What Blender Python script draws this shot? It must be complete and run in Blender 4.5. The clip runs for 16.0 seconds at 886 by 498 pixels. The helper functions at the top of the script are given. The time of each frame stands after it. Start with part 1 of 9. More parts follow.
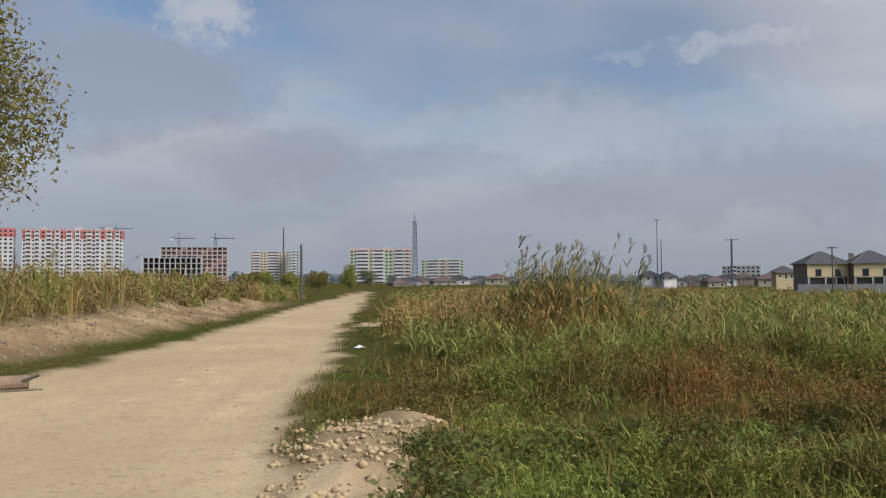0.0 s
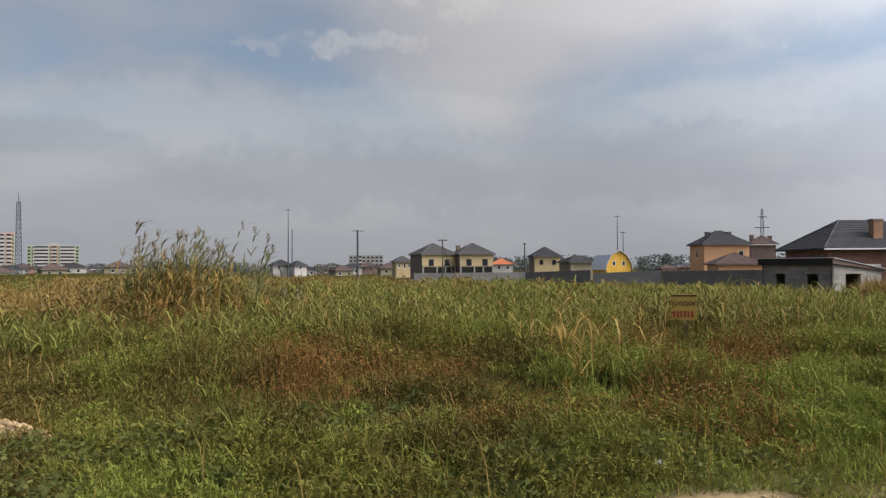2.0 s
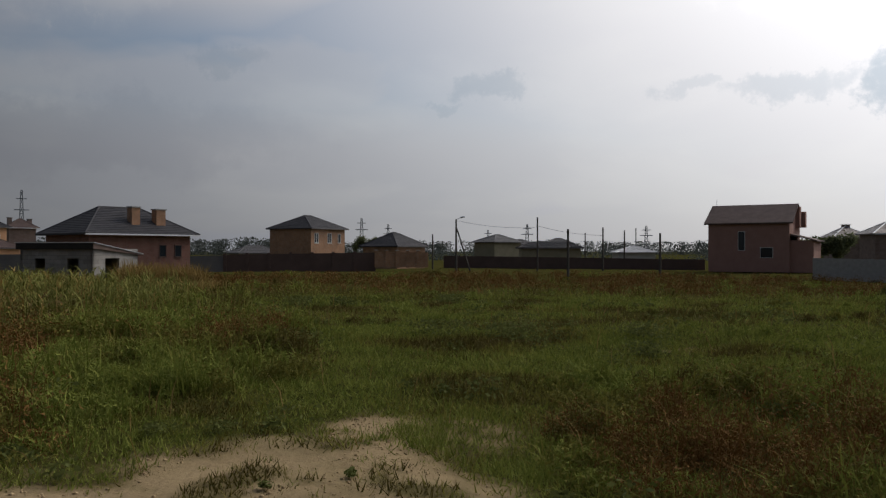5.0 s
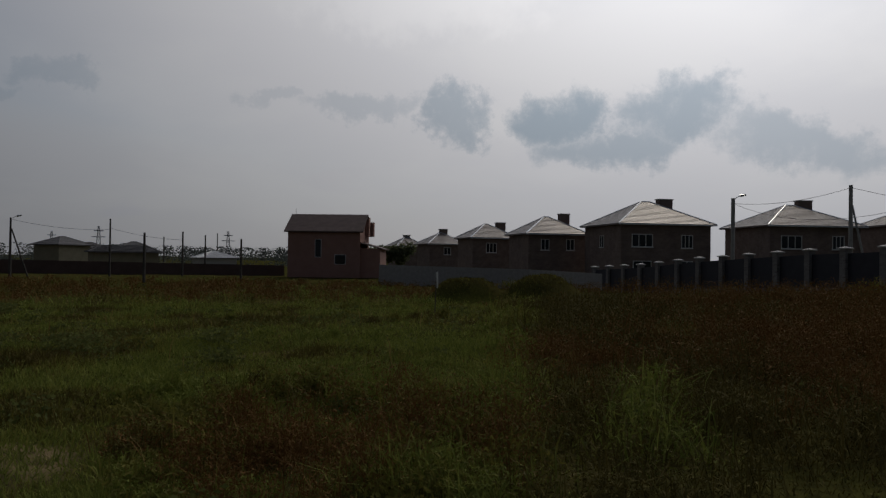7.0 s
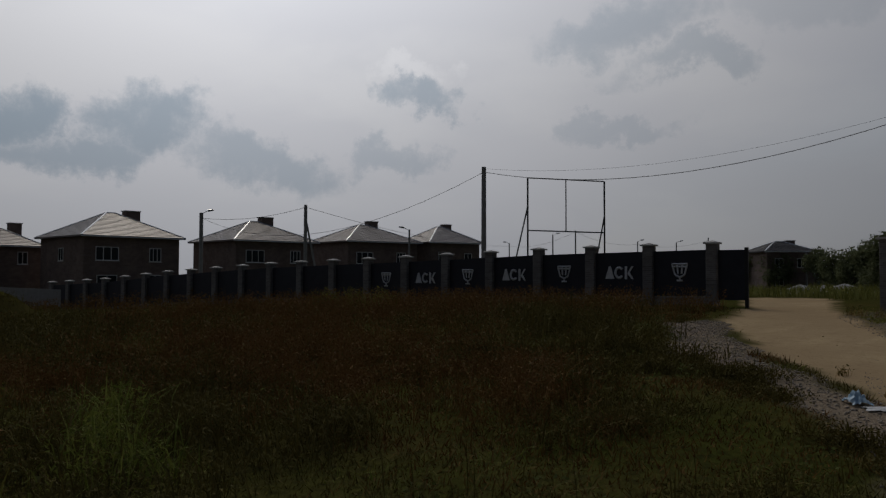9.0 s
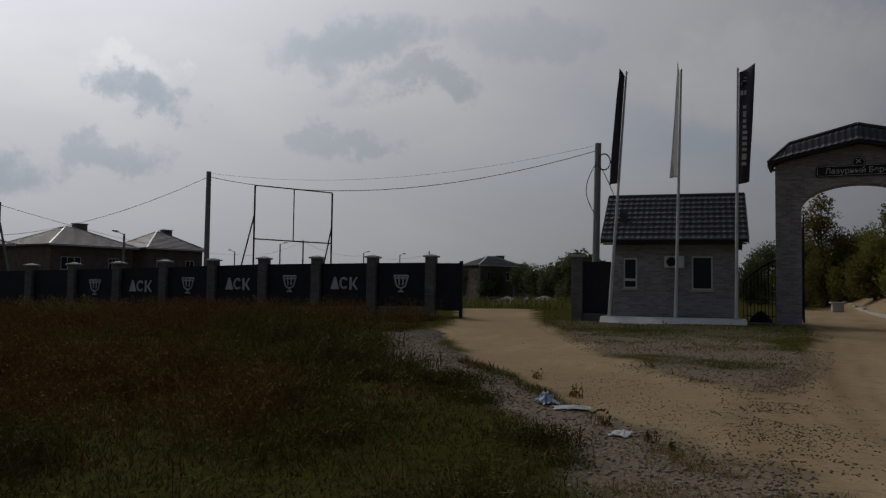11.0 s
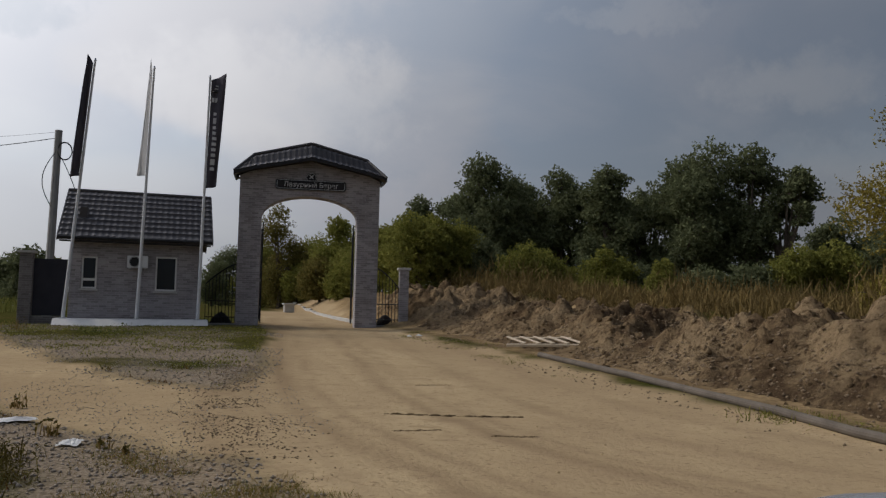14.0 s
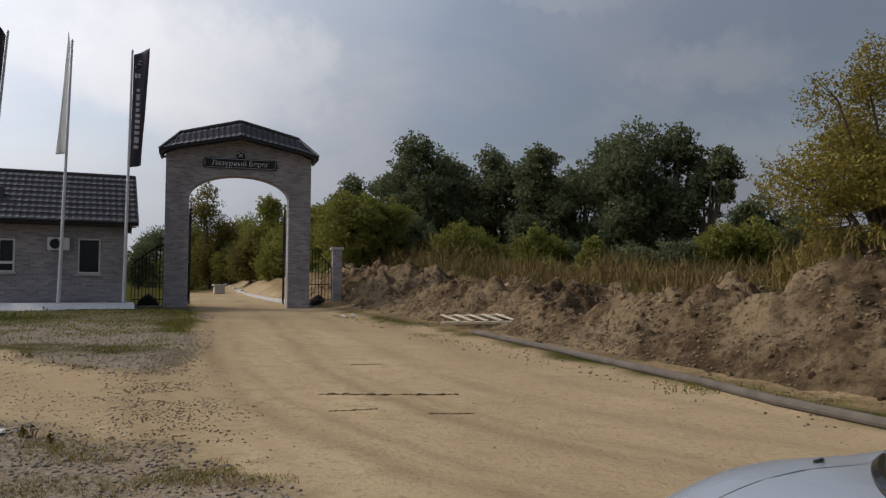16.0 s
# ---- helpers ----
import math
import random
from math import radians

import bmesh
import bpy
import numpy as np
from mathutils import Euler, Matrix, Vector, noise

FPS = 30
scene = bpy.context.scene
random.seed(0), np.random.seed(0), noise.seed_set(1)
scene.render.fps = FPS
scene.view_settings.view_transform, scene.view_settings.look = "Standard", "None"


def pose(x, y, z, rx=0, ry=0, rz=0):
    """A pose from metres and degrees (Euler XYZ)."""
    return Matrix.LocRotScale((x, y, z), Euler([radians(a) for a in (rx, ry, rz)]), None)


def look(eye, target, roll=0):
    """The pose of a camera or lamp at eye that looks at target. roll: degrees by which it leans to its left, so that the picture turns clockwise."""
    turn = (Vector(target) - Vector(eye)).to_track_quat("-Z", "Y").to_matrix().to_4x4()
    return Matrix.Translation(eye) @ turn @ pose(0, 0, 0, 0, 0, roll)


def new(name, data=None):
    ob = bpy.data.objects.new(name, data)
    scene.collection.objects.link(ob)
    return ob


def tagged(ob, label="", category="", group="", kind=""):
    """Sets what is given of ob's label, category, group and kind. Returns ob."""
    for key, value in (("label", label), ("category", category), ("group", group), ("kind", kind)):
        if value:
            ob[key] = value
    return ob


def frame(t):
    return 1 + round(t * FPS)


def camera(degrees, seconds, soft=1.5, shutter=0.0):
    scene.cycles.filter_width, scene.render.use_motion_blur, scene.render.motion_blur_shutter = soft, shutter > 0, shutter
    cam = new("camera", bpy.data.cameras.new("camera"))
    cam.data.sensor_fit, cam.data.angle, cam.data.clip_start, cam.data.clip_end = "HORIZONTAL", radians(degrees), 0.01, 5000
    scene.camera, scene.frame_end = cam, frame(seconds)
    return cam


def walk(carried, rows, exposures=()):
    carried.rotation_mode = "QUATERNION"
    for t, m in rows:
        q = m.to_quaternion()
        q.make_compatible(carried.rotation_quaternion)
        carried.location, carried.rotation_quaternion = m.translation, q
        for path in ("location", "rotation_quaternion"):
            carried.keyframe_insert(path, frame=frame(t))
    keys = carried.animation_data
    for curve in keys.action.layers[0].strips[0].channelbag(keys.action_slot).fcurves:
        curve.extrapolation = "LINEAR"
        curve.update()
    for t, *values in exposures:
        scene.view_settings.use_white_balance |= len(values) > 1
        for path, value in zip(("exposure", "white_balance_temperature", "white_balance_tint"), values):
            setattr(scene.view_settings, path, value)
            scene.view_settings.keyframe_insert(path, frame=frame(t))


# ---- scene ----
# ---------------------------------------------------------------- camera
cam = camera(58.3, 16.0, soft=1.3)
EYE = 1.4
PATH = [  # seconds, x, y, heading, pitch, roll
    (0, -0.18, 0.07, 0.00, 2.34, 0.41),
    (0.5, -0.13, 0.05, -8.28, 2.22, 0.87),
    (1, -0.08, 0.03, -15.34, 1.78, -0.07),
    (1.5, -0.03, 0.01, -21.23, 1.59, 0.60),
    (2, 0.01, 0.01, -26.08, 1.37, 0.27),
    (2.5, 0.05, -0.00, -31.99, 0.89, 0.39),
    (3, 0.09, -0.01, -40.43, 0.22, -0.04),
    (3.5, 0.08, -0.00, -47.22, 0.55, 0.19),
    (4, 0.08, 0.00, -56.33, 0.68, 0.21),
    (4.5, 0.07, 0.01, -66.44, 0.17, 0.78),
    (5, 0.07, 0.01, -75.95, 0.14, -0.02),
    (5.2, 0.07, 0.01, -79.10, 0.11, -0.75),
    (7.3, 0.08, -0.07, -111.08, 1.28, -0.15),
    (7.5, 0.08, -0.07, -115.51, 1.71, 0.13),
    (8, 0.08, -0.09, -130.05, 2.06, -0.44),
    (8.2, 0.08, -0.09, -134.10, 2.03, -0.41),
    (10.3, 0.07, -0.04, -151.18, 2.45, -0.12),
    (10.5, 0.05, -0.05, -154.05, 2.56, -0.20),
    (11, 0.00, -0.06, -161.93, 2.87, -0.80),
    (11.5, -0.04, -0.08, -168.68, 3.19, -0.91),
    (12, -0.05, -0.03, -175.06, 3.35, -1.01),
    (12.5, -0.06, 0.01, -182.10, 3.71, -0.63),
    (13, -0.07, 0.06, -188.22, 3.77, -0.89),
    (13.5, -0.04, 0.05, -194.79, 3.84, -0.99),
    (14, -0.01, 0.04, -199.22, 3.66, -1.30),
    (14.5, 0.02, 0.04, -201.26, 3.38, -0.91),
    (15, 0.01, 0.03, -202.93, 2.50, -0.63),
    (15.5, 0.01, 0.03, -204.41, 2.06, -0.48),
    (16, 0.00, 0.02, -204.02, 2.21, -0.57),
]
EXPOSURES = [(0, -0.27, 6150, 10), (1, -0.22, 6450, 10), (2, -0.22, 6750, 10), (3.5, -0.6, 6750, 10), (5, -1.4, 6750, 10), (7.3, -2.5, 6600, 10), (8.2, -2.68, 6500, 10),
             (10.3, -2.6, 6500, 10), (11.5, -2.3, 6500, 10), (12.5, -1.9, 6600, 10), (14.5, -1.2, 6500, 10), (16, -1.02, 6450, 10)]
walk(cam, [(t, pose(x, y, EYE, 90 + p, r, h)) for t, x, y, h, p, r in PATH], EXPOSURES)

# ---------------------------------------------------------------- light
SUN_AZ, SUN_EL = 128.0, 42.0
sun_dir = Vector((math.sin(radians(SUN_AZ)) * math.cos(radians(SUN_EL)), math.cos(radians(SUN_AZ)) * math.cos(radians(SUN_EL)), math.sin(radians(SUN_EL))))
sun = new("sun", bpy.data.lights.new("sun", "SUN"))
sun.data.energy, sun.data.angle, sun.data.color = 2.7, radians(1.5), (1.0, 0.90, 0.76)
sun.matrix_world = look(sun_dir * 100, (0, 0, 0))

world = bpy.data.worlds.new("sky")
scene.world = world
world.use_nodes = True
wt = world.node_tree
wt.nodes.clear()


def wn(kind, **values):
    n = wt.nodes.new(kind)
    for key, value in values.items():
        n.inputs[key.replace("_", " ")].default_value = value
    return n


def wmath(op, a, b=None, c=None, clamp=False):
    n = wt.nodes.new("ShaderNodeMath")
    n.operation, n.use_clamp = op, clamp
    for k, v in enumerate((a, b, c)):
        if v is None:
            continue
        if isinstance(v, (int, float)):
            n.inputs[k].default_value = v
        else:
            wt.links.new(v, n.inputs[k])
    return n.outputs[0]


def wmix(fac, a, b):
    n = wt.nodes.new("ShaderNodeMix")
    n.data_type = "RGBA"
    for k, v in ((0, fac), (6, a), (7, b)):
        if isinstance(v, (int, float)):
            n.inputs[k].default_value = v
        elif isinstance(v, tuple):
            n.inputs[k].default_value = (*v, 1)
        else:
            wt.links.new(v, n.inputs[k])
    return n.outputs[2]


def wrange(value, lo, hi, to_lo=0.0, to_hi=1.0):
    n = wt.nodes.new("ShaderNodeMapRange")
    n.interpolation_type = "SMOOTHSTEP"
    wt.links.new(value, n.inputs[0])
    for k, v in enumerate((lo, hi, to_lo, to_hi)):
        n.inputs[k + 1].default_value = v
    return n.outputs[0]


def build_sky():
    tc = wt.nodes.new("ShaderNodeTexCoord")
    sep = wt.nodes.new("ShaderNodeSeparateXYZ")
    wt.links.new(tc.outputs["Generated"], sep.inputs[0])
    x, y, z = sep.outputs
    nishita = wt.nodes.new("ShaderNodeTexSky")
    nishita.sky_type, nishita.sun_disc = "NISHITA", False
    nishita.sun_elevation, nishita.sun_rotation = radians(SUN_EL), radians(SUN_AZ)
    nishita.air_density, nishita.dust_density = 1.0, 1.2
    # the cloud sheet: directions thrown onto a flat layer
    up = wmath("ADD", wmath("MAXIMUM", z, 0.0), 0.24)
    comb = wt.nodes.new("ShaderNodeCombineXYZ")
    wt.links.new(wmath("DIVIDE", x, up), comb.inputs[0])
    wt.links.new(wmath("DIVIDE", y, up), comb.inputs[1])

    def noise_at(scale, detail, rough, shift, distort=0.3):
        m = wt.nodes.new("ShaderNodeMapping")
        m.inputs["Location"].default_value = shift
        wt.links.new(comb.outputs[0], m.inputs[0])
        n = wn("ShaderNodeTexNoise", Scale=scale, Detail=detail, Roughness=rough, Distortion=distort)
        wt.links.new(m.outputs[0], n.inputs["Vector"])
        return n.outputs[0]
    sheet = noise_at(0.55, 4, 0.45, (3.1, 1.7, 0), 0.2)
    puffs = noise_at(1.3, 5, 0.5, (8.0, 2.0, 0), 0.2)
    dark = noise_at(0.7, 3, 0.4, (1.0, 6.0, 0), 0.2)
    # bearing and height of a direction in degrees, ruffled for the cloud edges
    ruffle = wn("ShaderNodeTexNoise", Scale=9.0, Detail=9, Roughness=0.66)
    wt.links.new(tc.outputs["Generated"], ruffle.inputs["Vector"])
    rufsep = wt.nodes.new("ShaderNodeSeparateXYZ")
    wt.links.new(ruffle.outputs["Color"], rufsep.inputs[0])
    turned = wmath("MULTIPLY_ADD", wmath("ARCTAN2", wmath("MULTIPLY", x, -1.0), wmath("MULTIPLY", y, -1.0)), 57.2958, 180.0)
    turned = wmath("ADD", turned, wmath("MULTIPLY_ADD", rufsep.outputs[0], 17.0, -8.5))
    height = wmath("ADD", wmath("MULTIPLY", wmath("ARCSINE", z), 57.2958), wmath("MULTIPLY_ADD", rufsep.outputs[1], 9.0, -4.5))

    def clouds(rows, soft):
        """Ragged oval clouds: bearing, height, half width, half depth in degrees, density."""
        total = None
        for az, el, wide, deep, much in rows:
            away = wmath("SUBTRACT", wmath("MODULO", wmath("ADD", wmath("SUBTRACT", turned, az), 540.0), 360.0), 180.0)
            u, v = wmath("DIVIDE", away, wide), wmath("DIVIDE", wmath("SUBTRACT", height, el), deep)
            f = wrange(wmath("ADD", wmath("MULTIPLY", u, u), wmath("MULTIPLY", v, v)), 1.0 + soft, 1.0 - soft, 0.0, much)
            total = f if total is None else wmath("MAXIMUM", total, f)
        return total
    clots = clouds(((114, 10.6, 3.4, 2.0, 0.9), (122.5, 10.0, 4.2, 1.9, 0.8), (118, 8.0, 4.6, 1.4, 0.75), (130, 7.8, 4.6, 1.5, 0.6), (141.2, 12.4, 3.2, 1.2, 0.7), (139, 8.4, 3.0, 1.0, 0.45), (105.5, 10.2, 2.4, 1.3, 0.7), (155, 17.2, 6, 1.7, 0.5),
                    (160.5, 14.2, 5, 1.0, 0.45), (155, 10.6, 3.4, 0.8, 0.35), (80, 11.2, 2.6, 0.8, 0.38), (76, 10.2, 1.4, 0.5, 0.3), (99.5, 10.6, 3.2, 0.9, 0.38), (94, 11.6, 2.0, 0.6, 0.25), (61, 13, 2.6, 0.8, 0.3), (167, 17.5, 5, 1.4, 0.25), (88, 24, 9, 2.5, 0.5), (128, 24, 9, 2.5, 0.5)), 0.9)
    slate = clouds(((212, 13, 20, 6.5, 0.75), (206, 19, 15, 4.5, 0.7), (224, 18, 13, 5.5, 0.55), (240, 14, 18, 8, 0.7), (195, 13.5, 7, 2.2, 0.5), (228, 32, 30, 9, 0.6)), 0.7)
    grey = clouds(((338, 13.5, 9, 4.2, 0.75), (325, 17, 10, 5, 0.7), (350, 8, 10, 1.8, 0.35), (20, 6.5, 14, 2.0, 0.4), (48, 7.5, 16, 2.6, 0.45), (330, 28, 16, 6, 0.5)), 0.75)
    white = clouds(((343, 18.2, 3.2, 1.6, 0.8), (20, 15.8, 2.8, 0.8, 0.7), (26, 19.2, 4.5, 1.2, 0.7), (14, 15.6, 3.0, 0.5, 0.45), (8, 11.0, 9, 2.0, 0.55), (24, 11.6, 9, 1.6, 0.5), (50, 17.5, 6, 2.2, 0.6), (43, 12.0, 8, 1.5, 0.4), (141, 14.3, 3.0, 0.8, 0.3),
                    (186, 14, 9, 4, 0.5), (223, 14.5, 4.5, 2.0, 0.45), (212, 20, 5, 1.0, 0.35), (229, 9.5, 6, 1.4, 0.35), (104, 18, 8, 2.5, 0.35)), 0.95)
    # towards the sun the sheet glows
    dot = wt.nodes.new("ShaderNodeVectorMath")
    dot.operation = "DOT_PRODUCT"
    wt.links.new(tc.outputs["Generated"], dot.inputs[0])
    dot.inputs[1].default_value = sun_dir
    facing = wmath("MAXIMUM", dot.outputs["Value"], 0.0)
    glow = wmath("ADD", wmath("MULTIPLY", wmath("POWER", facing, 2.0), 5.9), wmath("MULTIPLY", wmath("POWER", facing, 12.0), 10.0))
    cover = wmath("MAXIMUM", wrange(sheet, 0.43, 0.62), wrange(z, 0.30, 0.10, 0.0, 0.92))
    shreds = noise_at(0.95, 5, 0.52, (2.0, -5.0, 0), 0.3)
    cover = wmath("MAXIMUM", cover, wrange(shreds, 0.46, 0.62, 0.0, 0.65))
    cover = wmath("MAXIMUM", cover, wrange(facing, 0.25, 0.8))
    cover = wmath("MAXIMUM", cover, wmath("MAXIMUM", wmath("MAXIMUM", slate, grey), white))
    cover = wmath("MULTIPLY", cover, wrange(z, 0.60, 0.80, 1.0, 0.12))
    body = wmix(wrange(dark, 0.42, 0.66, 0.0, 0.45), (0.46, 0.472, 0.525), (0.31, 0.33, 0.385))
    body = wmix(wmath("MULTIPLY", wrange(puffs, 0.46, 0.66), 0.55), body, (0.58, 0.585, 0.605))
    body = wmix(wrange(z, 0.20, 0.0, 0.0, 0.75), body, (0.325, 0.352, 0.41))
    body = wmix(wmath("MULTIPLY", wrange(facing, 0.2, 0.75), 0.6), body, (0.425, 0.427, 0.44))
    body = wmix(grey, body, (0.30, 0.315, 0.37))
    body = wmix(wmath("MULTIPLY", slate, wrange(noise_at(1.6, 6, 0.55, (2.5, 3.0, 0), 0.4), 0.38, 0.60, 0.45, 1.0)), body, (0.285, 0.34, 0.425))
    body = wmix(white, body, (0.60, 0.60, 0.615))
    body = wmix(clots, body, (0.215, 0.262, 0.312))
    lifted = wmath("MULTIPLY", glow, wrange(z, 0.03, 0.34, 1.05, 1.08))
    gain = wmath("MINIMUM", wmath("ADD", lifted, 1.1), 13.0)
    scaled = wt.nodes.new("ShaderNodeVectorMath")
    scaled.operation = "SCALE"
    wt.links.new(body, scaled.inputs[0])
    wt.links.new(gain, scaled.inputs["Scale"])
    blue = wt.nodes.new("ShaderNodeVectorMath")
    blue.operation = "SCALE"
    wt.links.new(nishita.outputs[0], blue.inputs[0])
    wt.links.new(wmath("MULTIPLY_ADD", lifted, 0.05, 0.125), blue.inputs["Scale"])
    out = wmix(cover, blue.outputs[0], scaled.outputs[0])
    bg = wn("ShaderNodeBackground", Strength=1.0)
    wt.links.new(out, bg.inputs["Color"])
    end = wt.nodes.new("ShaderNodeOutputWorld")
    wt.links.new(bg.outputs[0], end.inputs[0])


build_sky()

# ---------------------------------------------------------------- materials


def make_material(name, base, other=None, rough=0.85, scale=6.0, fine=60.0, bump=0.15, metal=0.0, random=0.0, island=False, translucent=0.0, spots=None, gloss=0.3):
    """A surface of two colours mixed by coarse and fine noise, with fine relief; random: how far pieces differ."""
    m = bpy.data.materials.new(name)
    m.use_nodes = True
    nt = m.node_tree
    bsdf = nt.nodes["Principled BSDF"]
    bsdf.inputs["Roughness"].default_value, bsdf.inputs["Metallic"].default_value = rough, metal
    bsdf.inputs["Specular IOR Level"].default_value = gloss
    other = other or tuple(c * 0.7 for c in base)
    tc = nt.nodes.new("ShaderNodeTexCoord")
    coarse, small = nt.nodes.new("ShaderNodeTexNoise"), nt.nodes.new("ShaderNodeTexNoise")
    coarse.inputs["Scale"].default_value, coarse.inputs["Detail"].default_value = scale, 4
    small.inputs["Scale"].default_value, small.inputs["Detail"].default_value = fine, 3
    for n in (coarse, small):
        nt.links.new(tc.outputs["Object"], n.inputs["Vector"])
    add = nt.nodes.new("ShaderNodeMath")
    add.operation = "MULTIPLY_ADD"
    nt.links.new(small.outputs[0], add.inputs[0])
    add.inputs[1].default_value = 0.5
    nt.links.new(coarse.outputs[0], add.inputs[2])
    rng = nt.nodes.new("ShaderNodeMapRange")
    rng.inputs[1].default_value, rng.inputs[2].default_value = 0.5, 1.0
    nt.links.new(add.outputs[0], rng.inputs[0])
    fac = rng.outputs[0]
    if random:
        src = nt.nodes.new("ShaderNodeNewGeometry").outputs["Random Per Island"] if island else nt.nodes.new("ShaderNodeObjectInfo").outputs["Random"]
        r = nt.nodes.new("ShaderNodeMath")
        r.operation, r.use_clamp = "MULTIPLY_ADD", True
        nt.links.new(src, r.inputs[0])
        r.inputs[1].default_value = random
        s = nt.nodes.new("ShaderNodeMath")
        s.operation = "MULTIPLY_ADD"
        nt.links.new(fac, s.inputs[0])
        s.inputs[1].default_value, s.inputs[2].default_value = 1 - random, 0
        nt.links.new(s.outputs[0], r.inputs[2])
        fac = r.outputs[0]
    mix = nt.nodes.new("ShaderNodeMix")
    mix.data_type = "RGBA"
    nt.links.new(fac, mix.inputs[0])
    mix.inputs[6].default_value, mix.inputs[7].default_value = (*base, 1), (*other, 1)
    nt.links.new(mix.outputs[2], bsdf.inputs["Base Color"])
    if bump:
        b = nt.nodes.new("ShaderNodeBump")
        b.inputs["Strength"].default_value, b.inputs["Distance"].default_value = bump, 0.02
        nt.links.new(add.outputs[0], b.inputs["Height"])
        nt.links.new(b.outputs[0], bsdf.inputs["Normal"])
    if translucent:
        tr = nt.nodes.new("ShaderNodeBsdfTranslucent")
        nt.links.new(mix.outputs[2], tr.inputs[0])
        ms = nt.nodes.new("ShaderNodeMixShader")
        ms.inputs[0].default_value = translucent
        nt.links.new(bsdf.outputs[0], ms.inputs[1])
        nt.links.new(tr.outputs[0], ms.inputs[2])
        nt.links.new(ms.outputs[0], nt.nodes["Material Output"].inputs[0])
    return m


def leaf_material(name, base, other, translucent=0.25):
    return make_material(name, base, other, rough=0.8, scale=0.9, fine=4.0, bump=0.0, random=0.72, island=True, translucent=translucent, gloss=0.04)


def brick_material(name, a, b, mortar, width=0.26, height=0.077):
    m = bpy.data.materials.new(name)
    m.use_nodes = True
    nt = m.node_tree
    bsdf = nt.nodes["Principled BSDF"]
    bsdf.inputs["Roughness"].default_value = 0.9
    tc = nt.nodes.new("ShaderNodeTexCoord")
    sep, comb = nt.nodes.new("ShaderNodeSeparateXYZ"), nt.nodes.new("ShaderNodeCombineXYZ")
    nt.links.new(tc.outputs["Object"], sep.inputs[0])
    s = nt.nodes.new("ShaderNodeMath")
    s.operation = "ADD"
    nt.links.new(sep.outputs[0], s.inputs[0])
    nt.links.new(sep.outputs[1], s.inputs[1])
    nt.links.new(s.outputs[0], comb.inputs[0])
    nt.links.new(sep.outputs[2], comb.inputs[1])
    br = nt.nodes.new("ShaderNodeTexBrick")
    br.inputs["Scale"].default_value = 1.0
    br.inputs["Brick Width"].default_value, br.inputs["Row Height"].default_value, br.inputs["Mortar Size"].default_value = width, height, 0.006
    br.inputs["Color1"].default_value, br.inputs["Color2"].default_value, br.inputs["Mortar"].default_value = (*a, 1), (*b, 1), (*mortar, 1)
    nt.links.new(comb.outputs[0], br.inputs["Vector"])
    n = nt.nodes.new("ShaderNodeTexNoise")
    n.inputs["Scale"].default_value, n.inputs["Detail"].default_value = 1.2, 5
    nt.links.new(tc.outputs["Object"], n.inputs["Vector"])
    mul = nt.nodes.new("ShaderNodeMix")
    mul.data_type, mul.blend_type = "RGBA", "OVERLAY"
    mul.inputs[0].default_value = 0.45
    nt.links.new(br.outputs["Color"], mul.inputs[6])
    nt.links.new(n.outputs[0], mul.inputs[7])
    nt.links.new(mul.outputs[2], bsdf.inputs["Base Color"])
    bp = nt.nodes.new("ShaderNodeBump")
    bp.inputs["Strength"].default_value, bp.inputs["Distance"].default_value, bp.invert = 0.5, 0.01, True
    nt.links.new(br.outputs["Fac"], bp.inputs["Height"])
    nt.links.new(bp.outputs[0], bsdf.inputs["Normal"])
    return m


def earth_material(name, dark, mid, pale):
    """Dug earth: crumbly at every scale, damp and dry by turns, crevice shade put into its colour."""
    m = bpy.data.materials.new(name)
    m.use_nodes = True
    nt = m.node_tree
    bsdf = nt.nodes["Principled BSDF"]
    bsdf.inputs["Roughness"].default_value, bsdf.inputs["Specular IOR Level"].default_value = 1.0, 0.0
    tc = nt.nodes.new("ShaderNodeTexCoord")

    def field(scale, detail, rough):
        n = nt.nodes.new("ShaderNodeTexNoise")
        n.inputs["Scale"].default_value, n.inputs["Detail"].default_value, n.inputs["Roughness"].default_value = scale, detail, rough
        nt.links.new(tc.outputs["Object"], n.inputs["Vector"])
        return n.outputs[0]

    def blend(src, lo, hi, a, b):
        r, n = nt.nodes.new("ShaderNodeMapRange"), nt.nodes.new("ShaderNodeMix")
        r.inputs[1].default_value, r.inputs[2].default_value = lo, hi
        nt.links.new(src, r.inputs[0])
        n.data_type = "RGBA"
        nt.links.new(r.outputs[0], n.inputs[0])
        for k, v in ((6, a), (7, b)):
            if isinstance(v, tuple):
                n.inputs[k].default_value = (*v, 1)
            else:
                nt.links.new(v, n.inputs[k])
        return n.outputs[2]
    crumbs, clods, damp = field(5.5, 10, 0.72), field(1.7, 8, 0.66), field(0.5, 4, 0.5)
    # low spots of clods and crumbs go dark: shade between them, painted in
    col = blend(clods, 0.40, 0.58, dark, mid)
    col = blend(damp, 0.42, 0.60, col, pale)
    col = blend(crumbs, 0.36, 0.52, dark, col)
    nt.links.new(col, bsdf.inputs["Base Color"])
    last = None
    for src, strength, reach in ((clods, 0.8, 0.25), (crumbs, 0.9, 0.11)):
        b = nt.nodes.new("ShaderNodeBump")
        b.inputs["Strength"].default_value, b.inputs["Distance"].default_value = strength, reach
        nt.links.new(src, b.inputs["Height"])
        if last:
            nt.links.new(last, b.inputs["Normal"])
        last = b.outputs[0]
    nt.links.new(last, bsdf.inputs["Normal"])
    return m


